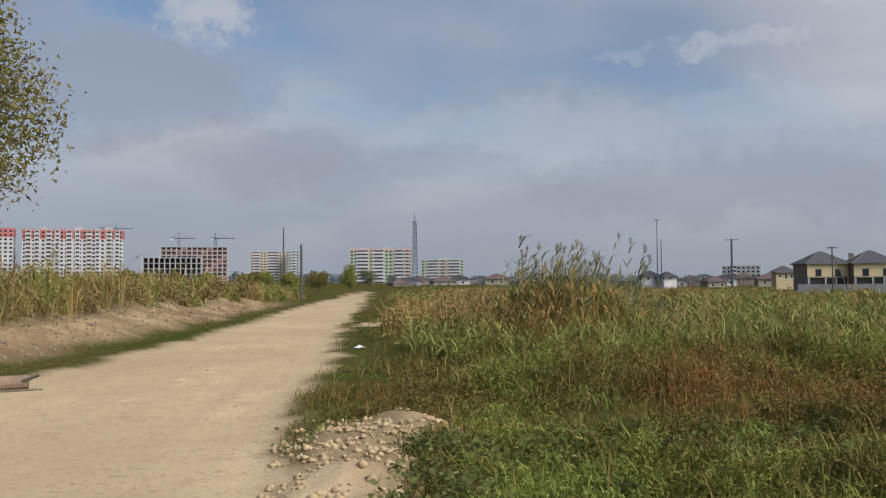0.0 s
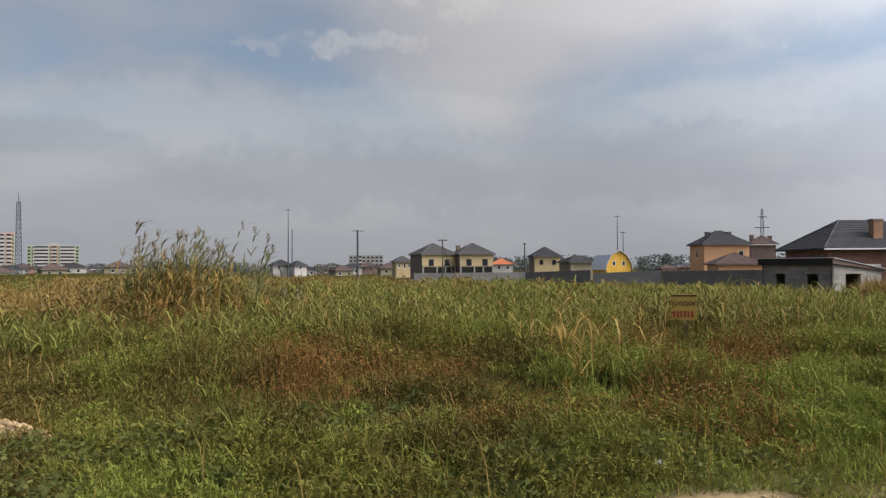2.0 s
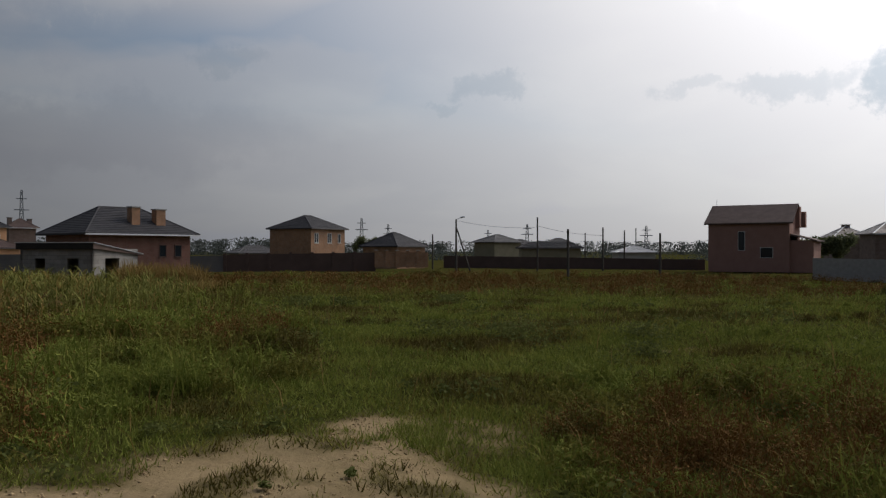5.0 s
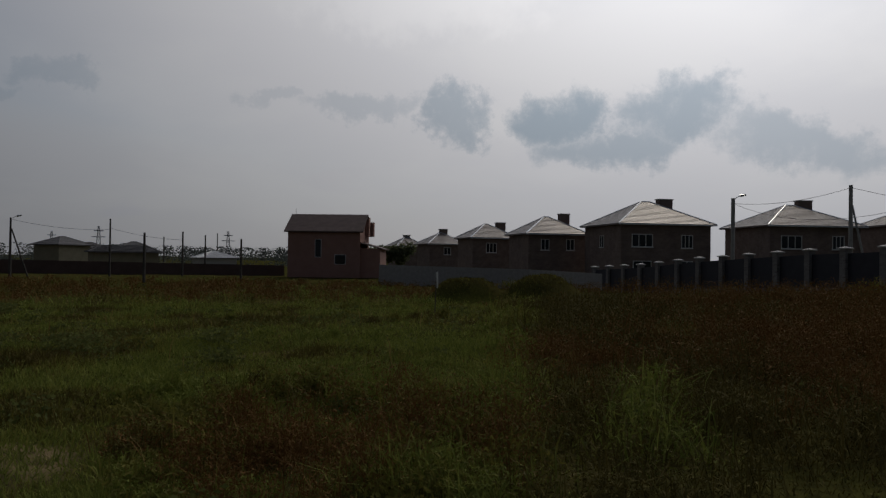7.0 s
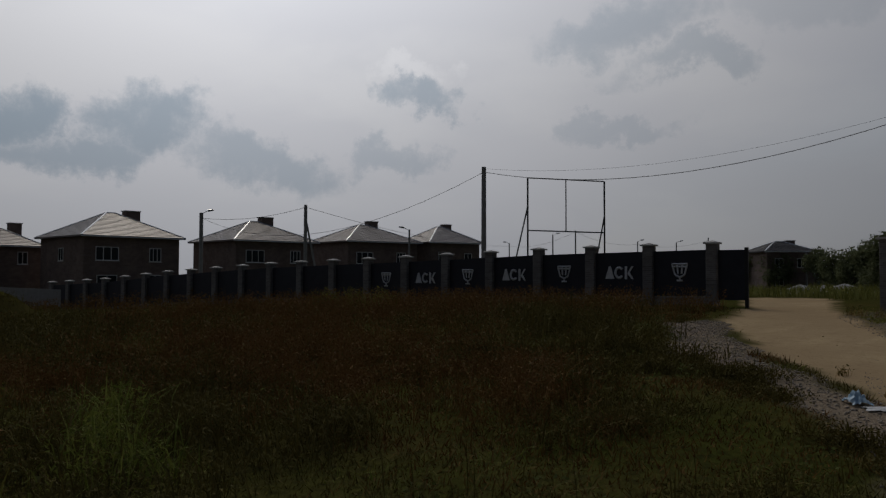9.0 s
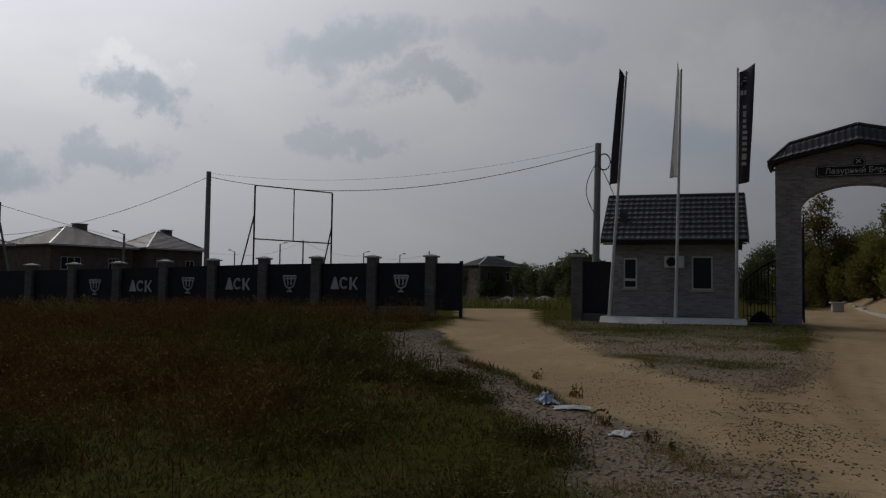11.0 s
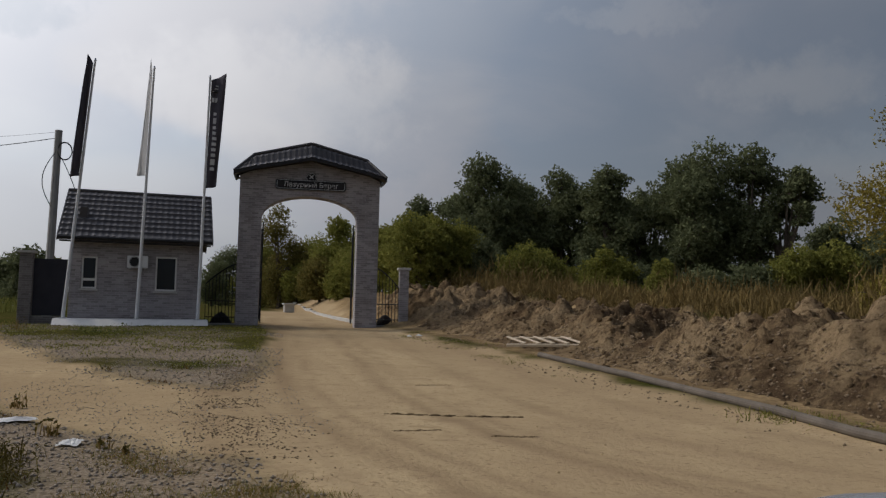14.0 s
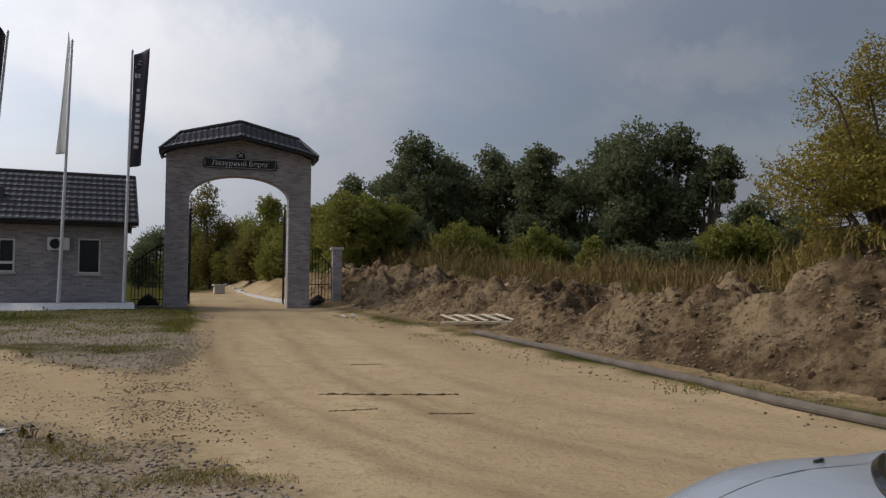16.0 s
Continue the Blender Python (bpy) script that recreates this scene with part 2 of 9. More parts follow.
def glass_material(name, tint=(0.02, 0.025, 0.03)):
    m = bpy.data.materials.new(name)
    m.use_nodes = True
    b = m.node_tree.nodes["Principled BSDF"]
    b.inputs["Base Color"].default_value = (*tint, 1)
    b.inputs["Roughness"].default_value, b.inputs["Specular IOR Level"].default_value = 0.08, 0.25
    return m


M = {
    "grey_brick": brick_material("grey brick", (0.205, 0.188, 0.195), (0.345, 0.322, 0.33), (0.38, 0.365, 0.368)),
    "pillar_brick": brick_material("pillar brick", (0.12, 0.11, 0.105), (0.18, 0.17, 0.165), (0.22, 0.215, 0.21)),
    "tan_brick": brick_material("tan brick", (0.29, 0.155, 0.085), (0.34, 0.19, 0.11), (0.33, 0.25, 0.19)),
    "red_brick": brick_material("red brick", (0.14, 0.06, 0.042), (0.18, 0.08, 0.058), (0.2, 0.16, 0.14)),
    "block": brick_material("concrete block", (0.165, 0.155, 0.145), (0.235, 0.225, 0.21), (0.07, 0.067, 0.063), 0.6, 0.3),
    "brown_block": brick_material("brown block wall", (0.15, 0.11, 0.09), (0.19, 0.14, 0.12), (0.2, 0.17, 0.15), 0.4, 0.2),
    "dark_tile": make_material("dark roof tile", (0.05, 0.046, 0.046), (0.072, 0.066, 0.065), rough=0.5, scale=2, fine=30, bump=0.1, gloss=0.35),
    "grey_tile": make_material("grey roof tile", (0.03, 0.03, 0.034), (0.055, 0.053, 0.056), rough=0.65, scale=1.5, fine=18, bump=0.3, gloss=0.15),
    "brown_tile": make_material("brown roof tile", (0.085, 0.06, 0.054), (0.125, 0.09, 0.08), rough=0.75, scale=1.5, fine=18, bump=0.3, gloss=0.12),
    "shiny_tile": make_material("glazed brown roof tile", (0.085, 0.064, 0.058), (0.13, 0.10, 0.09), rough=0.44, scale=1.5, fine=18, bump=0.3, gloss=0.45),
    "orange_tile": make_material("orange roof tile", (0.42, 0.12, 0.05), (0.5, 0.17, 0.08), rough=0.7, scale=1.5, fine=18),
    "steel": make_material("galvanised steel", (0.45, 0.46, 0.47), (0.55, 0.56, 0.57), rough=0.35, metal=0.7, scale=3, bump=0.05),
    "white_metal": make_material("white painted metal", (0.62, 0.63, 0.64), (0.72, 0.73, 0.74), rough=0.4, scale=3, bump=0.05),
    "black_metal": make_material("black painted metal", (0.012, 0.012, 0.014), (0.025, 0.025, 0.028), rough=0.5, scale=4, bump=0.05),
    "dark_panel": make_material("dark blue sheet", (0.014, 0.015, 0.024), (0.024, 0.025, 0.036), rough=0.55, scale=2, bump=0.05),
    "white_print": make_material("white print", (0.62, 0.63, 0.65), (0.5, 0.5, 0.52), rough=0.7, scale=5, bump=0.0),
    "concrete": make_material("concrete", (0.40, 0.39, 0.37), (0.50, 0.49, 0.46), rough=0.9, scale=3, fine=40, bump=0.2),
    "grey_concrete": make_material("weathered concrete", (0.26, 0.255, 0.245), (0.34, 0.335, 0.32), rough=0.9, scale=3, fine=40, bump=0.2),
    "wood_pole": make_material("weathered timber", (0.055, 0.048, 0.042), (0.09, 0.08, 0.07), rough=0.9, scale=4, fine=50, bump=0.3),
    "plank": make_material("pale plank", (0.42, 0.34, 0.24), (0.5, 0.42, 0.31), rough=0.85, scale=4, fine=40, bump=0.2),
    "cream": make_material("cream render", (0.38, 0.30, 0.165), (0.44, 0.35, 0.20), rough=0.9, scale=1.0, fine=20),
    "yellow": make_material("yellow boarding", (0.62, 0.36, 0.05), (0.70, 0.42, 0.08), rough=0.8, scale=1.0, fine=20),
    "olive": make_material("olive render", (0.20, 0.18, 0.12), (0.26, 0.23, 0.16), rough=0.9, scale=1.0, fine=20),
    "peach": make_material("peach render", (0.55, 0.30, 0.16), (0.60, 0.35, 0.20), rough=0.9, scale=1.0, fine=20),
    "pink": make_material("pinkish brick", (0.27, 0.15, 0.12), (0.33, 0.19, 0.155), rough=0.9, scale=1.0, fine=20),
    "white_wall": make_material("white panel wall", (0.36, 0.345, 0.33), (0.44, 0.425, 0.40), rough=0.9, scale=0.1, fine=2),
    "tan_wall": make_material("tan panel wall", (0.36, 0.295, 0.215), (0.42, 0.35, 0.26), rough=0.9, scale=0.1, fine=2),
    "green_wall": make_material("green panel wall", (0.25, 0.29, 0.20), (0.30, 0.34, 0.235), rough=0.9, scale=0.1, fine=2),
    "red_wall": make_material("red panel wall", (0.30, 0.095, 0.08), (0.36, 0.13, 0.11), rough=0.9, scale=0.1, fine=2),
    "salmon_wall": make_material("salmon panel wall", (0.40, 0.21, 0.145), (0.46, 0.25, 0.175), rough=0.9, scale=0.1, fine=2),
    "window_frame": make_material("white window frame", (0.7, 0.7, 0.68), (0.62, 0.62, 0.6), rough=0.5, scale=5, bump=0),
    "glass": glass_material("window glass"),
    "opening": make_material("dark interior", (0.02, 0.018, 0.016), (0.03, 0.027, 0.024), rough=1.0, scale=2),
    "soil": make_material("dug soil", (0.27, 0.19, 0.10), (0.42, 0.31, 0.17), rough=1.0, scale=3, fine=25, bump=0.5),
    "stone": make_material("gravel stone", (0.13, 0.108, 0.085), (0.36, 0.31, 0.25), rough=0.95, scale=8, fine=60, bump=0.2, random=0.7, island=True),
    "clod": make_material("soil clod", (0.125, 0.088, 0.055), (0.265, 0.195, 0.122), rough=1.0, scale=8, fine=60, bump=0.4, random=0.6, island=True),
    "bark": make_material("bark", (0.07, 0.055, 0.04), (0.13, 0.105, 0.08), rough=0.95, scale=5, fine=40, bump=0.5),
    "flag_dark": make_material("dark flag cloth", (0.085, 0.078, 0.095), (0.11, 0.10, 0.12), rough=0.9, scale=3, translucent=0.25),
    "flag_white": make_material("white flag cloth", (0.68, 0.68, 0.68), (0.76, 0.76, 0.76), rough=0.9, scale=3, translucent=0.6),
    "grey_fence": make_material("grey sheet fence", (0.12, 0.113, 0.11), (0.16, 0.15, 0.145), rough=0.6, scale=0.7, fine=8),
    "brown_fence": make_material("brown sheet fence", (0.075, 0.045, 0.038), (0.10, 0.065, 0.055), rough=0.6, scale=0.7, fine=8),
    "light_fence": make_material("pale sheet fence", (0.24, 0.235, 0.225), (0.31, 0.30, 0.29), rough=0.6, scale=0.7, fine=8),
    "car_paint": make_material("silver car paint", (0.50, 0.52, 0.55), (0.53, 0.55, 0.58), rough=0.25, metal=0.6, scale=3, bump=0, gloss=0.6),
    "car_trim": make_material("glossy black trim", (0.012, 0.012, 0.013), (0.02, 0.02, 0.021), rough=0.18, scale=5, bump=0.0, gloss=0.5),
    "rubber": make_material("black rubber", (0.015, 0.015, 0.016), (0.025, 0.025, 0.026), rough=0.6, scale=5, bump=0.05),
    "blue_plastic": make_material("pale blue plastic", (0.32, 0.48, 0.60), (0.42, 0.56, 0.66), rough=0.4, scale=8, translucent=0.2),
    "litter": make_material("white litter", (0.62, 0.62, 0.60), (0.5, 0.5, 0.48), rough=0.7, scale=9),
    "sign_board": make_material("faded yellow sign board", (0.40, 0.27, 0.06), (0.33, 0.21, 0.05), rough=0.8, scale=3),
    "sign_dark": make_material("dark lettering", (0.03, 0.015, 0.012), (0.05, 0.025, 0.02), rough=0.8, scale=5, bump=0),
    "lattice": make_material("blue grey steelwork", (0.045, 0.06, 0.075), (0.07, 0.085, 0.10), rough=0.6, scale=2),
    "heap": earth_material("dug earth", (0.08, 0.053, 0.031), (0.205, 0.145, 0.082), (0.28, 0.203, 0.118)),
    # plants
    "brown_weed": leaf_material("brown bank weeds", (0.12, 0.085, 0.032), (0.235, 0.17, 0.07), 0.1),
    "grass": leaf_material("green grass", (0.08, 0.088, 0.015), (0.27, 0.25, 0.062), 0.3),
    "lush": leaf_material("fresh grass", (0.08, 0.11, 0.016), (0.275, 0.295, 0.07), 0.25),
    "straw": leaf_material("straw grass", (0.17, 0.11, 0.034), (0.33, 0.235, 0.088), 0.2),
    "rust": leaf_material("rust weed", (0.115, 0.06, 0.018), (0.225, 0.12, 0.04), 0.05),
    "olive_weed": leaf_material("olive weed", (0.062, 0.066, 0.013), (0.245, 0.225, 0.055), 0.25),
    "dull": leaf_material("dull weed", (0.058, 0.05, 0.013), (0.165, 0.132, 0.038), 0.08),
    "reed": leaf_material("green reed", (0.07, 0.08, 0.014), (0.29, 0.285, 0.085), 0.2),
    "reed_crown": leaf_material("grey green reed", (0.085, 0.085, 0.036), (0.20, 0.195, 0.09), 0.2),
    "reed_dry": leaf_material("dry reed", (0.22, 0.14, 0.036), (0.42, 0.30, 0.11)),
    "plume": leaf_material("reed plume", (0.20, 0.17, 0.12), (0.34, 0.30, 0.22)),
    "herb": leaf_material("broad leaf herb", (0.05, 0.064, 0.016), (0.17, 0.185, 0.06), 0.35),
    "leaf_dark": leaf_material("dark foliage", (0.07, 0.082, 0.04), (0.20, 0.22, 0.112), 0.35),
    # blue-grey: the haze over the far woods is put into this leaf colour
    "leaf_hazed": leaf_material("haze-tinted distant foliage", (0.075, 0.088, 0.08), (0.115, 0.13, 0.118), 0.2),
    "leaf_green": leaf_material("green foliage", (0.115, 0.125, 0.024), (0.27, 0.262, 0.07), 0.4),
    "leaf_yellow": leaf_material("yellowing foliage", (0.15, 0.125, 0.025), (0.31, 0.25, 0.065)),
    "leaf_willow": leaf_material("willow foliage", (0.10, 0.092, 0.024), (0.235, 0.195, 0.06), 0.35),
}

# ---------------------------------------------------------------- shape helpers


def polar(az, dist):
    """A place by its bearing (degrees clockwise from +y) and distance from the filming spot."""
    return dist * math.sin(radians(az)), dist * math.cos(radians(az))


def smooth(u):
    u = np.clip(u, 0, 1)
    return u * u * (3 - 2 * u)


RNG = np.random.default_rng(7)
LATTICE = RNG.random((256, 256))


def vnoise(x, y):
    """Smooth value noise over arrays, about 0 to 1, one cell a unit."""
    x, y = np.asarray(x, float), np.asarray(y, float)
    i, j = np.floor(x).astype(int), np.floor(y).astype(int)
    u, v = smooth(x - i), smooth(y - j)
    a, b = LATTICE[i % 256, j % 256], LATTICE[(i + 1) % 256, j % 256]
    c, d = LATTICE[i % 256, (j + 1) % 256], LATTICE[(i + 1) % 256, (j + 1) % 256]
    return (a * (1 - u) + b * u) * (1 - v) + (c * (1 - u) + d * u) * v


def fnoise(x, y, scale, octaves=3):
    total, amp, norm = 0, 1.0, 0
    for k in range(octaves):
        total = total + amp * vnoise(np.asarray(x) / scale * 2 ** k + 17.3 * k, np.asarray(y) / scale * 2 ** k + 5.1 * k)
        norm += amp
        amp *= 0.5
    return total / norm


def inside(x, y, ring):
    """Signed distance to a polygon, positive inside."""
    x, y = np.asarray(x, float), np.asarray(y, float)
    best, odd = np.full(x.shape, 1e9), np.zeros(x.shape, bool)
    for (x0, y0), (x1, y1) in zip(ring, ring[1:] + ring[:1]):
        ex, ey = x1 - x0, y1 - y0
        t = np.clip(((x - x0) * ex + (y - y0) * ey) / (ex * ex + ey * ey + 1e-12), 0, 1)
        best = np.minimum(best, np.hypot(x - x0 - t * ex, y - y0 - t * ey))
        cross = ((y0 > y) != (y1 > y)) & (x < (x1 - x0) * (y - y0) / (y1 - y0 + 1e-12) + x0)
        odd ^= cross
    return np.where(odd, best, -best)


# the dirt road from the far blocks past the filming spot to the gate, the drive off it and the bare patches
ROAD = [(-11.7, 126), (-6.3, 64.5), (-3.9, 32.7), (-3.0, 22), (-2.2, 14.2), (-1.9, 10), (-1.5, 7), (-0.6, 4.4), (0.6, 2.5), (0.4, -2.5), (-0.2, -5.4), (0.2, -7.2), (1.3, -9.4),
        (2.6, -11.8), (4.3, -14.6), (7.2, -21.4), (9.0, -30), (14, -46), (9.5, -46), (5.0, -25.5), (2.0, -17.3), (0.7, -14.0), (-0.9, -12.0), (-1.9, -16.2), (-3.3, -26.5), (-3.6, -33), (-6.0, -60),
        (-12, -64), (-8.0, -33), (-7.7, -24), (-7.9, -16), (-7.6, -10), (-7.2, -5), (-6.9, 2), (-6.6, 11.7), (-6.4, 15), (-6.5, 20.2), (-7.6, 34.5), (-12.2, 97), (-14.5, 126)]
BARE = [(1.0, 3.0), (3.2, 3.6), (4.5, 3.6), (5.7, 3.2), (6.7, 2.3), (6.4, 1.2), (5.2, 0.7), (3.0, 0.3), (0.5, 0.0)]
STRIP = [(-1.5, 7.4), (-1.2, 7.9), (-0.55, 8.6), (-0.2, 7.6), (-0.35, 6.2), (-0.6, 5.0), (-1.1, 4.6)]
SHOULDER = [(0.5, -4.9), (1.6, -8.2), (3.4, -10.8), (5.6, -14.2), (8.2, -20.4), (7.2, -21.4), (4.3, -14.6), (2.6, -11.8), (1.3, -9.4), (0.0, -7.9), (-0.8, -7.0), (-1.1, -5.0)]
ISLAND = [(5.0, -26.0), (2.0, -17.3), (0.7, -14.0), (-0.9, -12.0), (-1.9, -16.2), (-3.3, -26.5), (-3.4, -30.5), (5.0, -30.5)]
CREST = [(-60, 1.2), (-40, 1.5), (-31.5, 1.45), (-28, 1.0), (-26, 0.85), (-22, 1.15), (-19.4, 1.2), (-16, 0.85), (-13.5, 1.1), (-11.5, 1.3), (-9.3, 1.65), (-7.5, 1.45), (-4, 1.2), (2, 0.5), (6, 0.2)]
TRACKS = ((-60, -33, -24, -17, -12, -9.5, -7.5, -6, -4.6, -2), (-8.6, -5.6, -4.5, -3.6, -3.0, -2.9, -3.1, -3.5, -4.1, -5.2))
MOUNDS = [(107.0, 39.0, 1.9, 1.2), (112.6, 38.0, 2.1, 1.3)]


def terrain(x, y):
    x, y = np.asarray(x, float), np.asarray(y, float)
    z = -1.3 * smooth((x - 12 - 10 * smooth((-y - 10) / 15)) / 46) + 0.30 * smooth((-y - 7) / 20) * (1 - smooth((x - 9) / 22))
    # soil heap along the west side of the gate road
    crest = np.interp(y, [c[0] for c in CREST], [c[1] for c in CREST]) * (1 - smooth((y - 2) / 4))
    wob = (fnoise(x, y, 2.2, 4) - 0.5)
    foot = -8.75 + 0.5 * wob + 0.9 * smooth((-y - 24) / 6) * (1 - smooth((-y - 33) / 6))
    rise = smooth((foot - x) / (2.6 + wob)) * (1 - 0.55 * smooth((-14 - x) / 5)) * (1 - smooth((-26 - x) / 20))
    z = z + crest * rise * (1 + 0.55 * wob) + rise * (1.05 * (fnoise(x + 3, y, 1.3, 4) - 0.5) + 0.9 * (fnoise(x, y + 5, 0.5, 3) - 0.5) - 0.55 * np.abs(fnoise(x, y + 7, 0.8, 3) - 0.5) - 0.2)
    # low bank on the west side of the far road
    left = np.interp(y, [11.7, 15, 20.2, 34.5, 97], [-6.9, -6.8, -7.0, -8.2, -13.0])
    bank = smooth((left - 0.3 - x) / 3.2) * smooth((y - 4) / 5) * (1 - smooth((y - 30) / 45))
    z = z + 0.85 * bank * (1 + 0.5 * wob) + bank * (0.20 * (fnoise(x + 3, y, 0.8, 4) - 0.5))
    for az, dist, r, h in MOUNDS:
        cx, cy = polar(az, dist)
        z = z + h * smooth(1.25 - np.hypot(x - cx, y - cy) / r + 0.5 * wob)
    # spoil beside the road close by, roughness of the open ground
    z = z + 0.17 * smooth(inside(x, y, STRIP) / 0.5 + 0.5) * (1.7 * fnoise(x, y, 0.4, 3) - 0.5)
    road = inside(x, y, ROAD)
    rough = smooth(-road / 1.5) * smooth(1.2 - inside(x, y, BARE))
    far = smooth((300 - np.hypot(x, y)) / 200)
    z = z + rough * far * (0.16 * (fnoise(x, y, 5.0, 3) - 0.5) + 0.07 * (fnoise(x, y, 0.8, 2) - 0.5))
    z = z + (1 - rough) * 0.035 * (fnoise(x, y, 1.3, 3) - 0.5) * far - 0.05 * smooth((road + 0.2) / 0.6)
    return z


def ground_z(x, y):
    return float(terrain(np.array([x]), np.array([y]))[0])


def from_arrays(name, verts, faces, material, smooth_shade=False):
    """A mesh from numpy vertices and a list of face arrays, each of one corner count."""
    me = bpy.data.meshes.new(name)
    loops = np.concatenate([f.ravel() for f in faces]).astype(np.int32)
    counts = np.concatenate([np.full(len(f), f.shape[1]) for f in faces])
    starts = np.concatenate([[0], np.cumsum(counts)[:-1]]).astype(np.int32)
    me.vertices.add(len(verts))
    me.vertices.foreach_set("co", np.asarray(verts, np.float32).ravel())
    me.loops.add(len(loops))
    me.loops.foreach_set("vertex_index", loops)
    me.polygons.add(len(counts))
    me.polygons.foreach_set("loop_start", starts)
    me.update(calc_edges=True)
    me.materials.append(material)
    if smooth_shade:
        me.polygons.foreach_set("use_smooth", np.ones(len(counts), bool))
    return me


def thing(name, x, y, z, yaw, label, category, group="", kind=""):
    ob = new(name)
    ob.matrix_world = pose(x, y, z, 0, 0, yaw)
    return tagged(ob, label, category, group, kind)


def part(name, bm, material, parent, label="", kind=""):
    """Links a bmesh (or a mesh) as one object under a thing or a part."""
    if isinstance(bm, bmesh.types.BMesh):
        me = bpy.data.meshes.new(name)
        bmesh.ops.recalc_face_normals(bm, faces=bm.faces)
        bm.to_mesh(me)
        bm.free()
        me.materials.append(material)
    else:
        me = bm
    ob = new(name, me)
    ob.parent = parent
    if label or kind:
        tagged(ob, label, kind=kind)
    return ob


def box(bm, x0, x1, y0, y1, z0, z1, bevel=0.0):
    v = [bm.verts.new(c) for c in ((x0, y0, z0), (x1, y0, z0), (x1, y1, z0), (x0, y1, z0), (x0, y0, z1), (x1, y0, z1), (x1, y1, z1), (x0, y1, z1))]
    f = [bm.faces.new([v[i] for i in q]) for q in ((3, 2, 1, 0), (4, 5, 6, 7), (0, 1, 5, 4), (1, 2, 6, 5), (2, 3, 7, 6), (3, 0, 4, 7))]
    if bevel:
        edges = {e for q in f for e in q.edges}
        bmesh.ops.bevel(bm, geom=list(edges), offset=bevel, segments=1, affect="EDGES")
    return bm


def one_box(*a, bevel=0.0):
    return box(bmesh.new(), *a, bevel=bevel)


def rod(bm, a, b, r0, r1=None, n=8):
    """A tapered round bar from a to b."""
    a, b = Vector(a), Vector(b)
    r1 = r0 if r1 is None else r1
    q = (b - a).to_track_quat("Z", "Y")
    rings = []
    for p, r in ((a, r0), (b, r1)):
        rings.append([bm.verts.new(p + q @ Vector((r * math.cos(2 * math.pi * k / n), r * math.sin(2 * math.pi * k / n), 0))) for k in range(n)])
    for k in range(n):
        bm.faces.new((rings[0][k], rings[0][(k + 1) % n], rings[1][(k + 1) % n], rings[1][k]))
    bm.faces.new(rings[0][::-1])
    bm.faces.new(rings[1])
    return bm


def one_rod(a, b, r0, r1=None, n=8):
    return rod(bmesh.new(), a, b, r0, r1, n)


def prism(bm, outline, y0, y1):
    """A closed outline in x, z drawn out from y0 to y1."""
    front = [bm.verts.new((x, y0, z)) for x, z in outline]
    back = [bm.verts.new((x, y1, z)) for x, z in outline]
    bm.faces.new(front)
    bm.faces.new(back[::-1])
    for k in range(len(outline)):
        j = (k + 1) % len(outline)
        bm.faces.new((front[k], back[k], back[j], front[j]))
    return bm


def hip_roof(w, d, z0, z1, ridge, over=0.5, thick=0.14, lift=0.0):
    """A closed hip roof over a w x d plan; ridge: its length along x (0: a pyramid)."""
    bm = bmesh.new()
    hw, hd = w / 2 + over, d / 2 + over
    low = [bm.verts.new((sx * hw, sy * hd, z0)) for sx, sy in ((-1, -1), (1, -1), (1, 1), (-1, 1))]
    top = [bm.verts.new((sx * hw, sy * hd, z0 + thick)) for sx, sy in ((-1, -1), (1, -1), (1, 1), (-1, 1))]
    r = [bm.verts.new((-ridge / 2, 0, z1)), bm.verts.new((ridge / 2, 0, z1))]
    bm.faces.new(low[::-1])
    for k in range(4):
        bm.faces.new((low[k], low[(k + 1) % 4], top[(k + 1) % 4], top[k]))
    # courses of tile, each a little proud of the one above
    n = max(4, int(math.hypot(hd, z1 - z0) / 0.36))
    for a, b, p, q in ((top[0], top[1], r[0], r[1]), (top[1], top[2], r[1], r[1]), (top[2], top[3], r[1], r[0]), (top[3], top[0], r[0], r[0])):
        for k in range(n):
            f, g = k / n, (k + 1) / n
            e = [a.co.lerp(p.co, f), b.co.lerp(q.co, f), b.co.lerp(q.co, g), a.co.lerp(p.co, g)]
            step = Vector((0, 0, 0.045))
            low_edge = [bm.verts.new(e[0]), bm.verts.new(e[1])]
            v = [bm.verts.new(e[0] + step), bm.verts.new(e[1] + step), bm.verts.new(e[2]), bm.verts.new(e[3])]
            bm.faces.new((low_edge[0], low_edge[1], v[1], v[0]))
            if k == n - 1 and p is q:
                bm.faces.new((v[0], v[1], v[2]))
            else:
                bm.faces.new(v)
    bmesh.ops.remove_doubles(bm, verts=bm.verts, dist=0.0002)
    return bm


def text_mesh(body, size, depth, material, align="CENTER"):
    cu = bpy.data.curves.new("lettering", "FONT")
    cu.body, cu.size, cu.extrude, cu.align_x, cu.align_y = body, size, depth, align, "CENTER"
    ob = bpy.data.objects.new("lettering", cu)
    scene.collection.objects.link(ob)
    bpy.context.view_layer.update()
    me = bpy.data.meshes.new_from_object(ob.evaluated_get(bpy.context.evaluated_depsgraph_get()))
    bpy.data.objects.remove(ob)
    me.materials.clear()
    me.materials.append(material)
    return me


# ---------------------------------------------------------------- ground


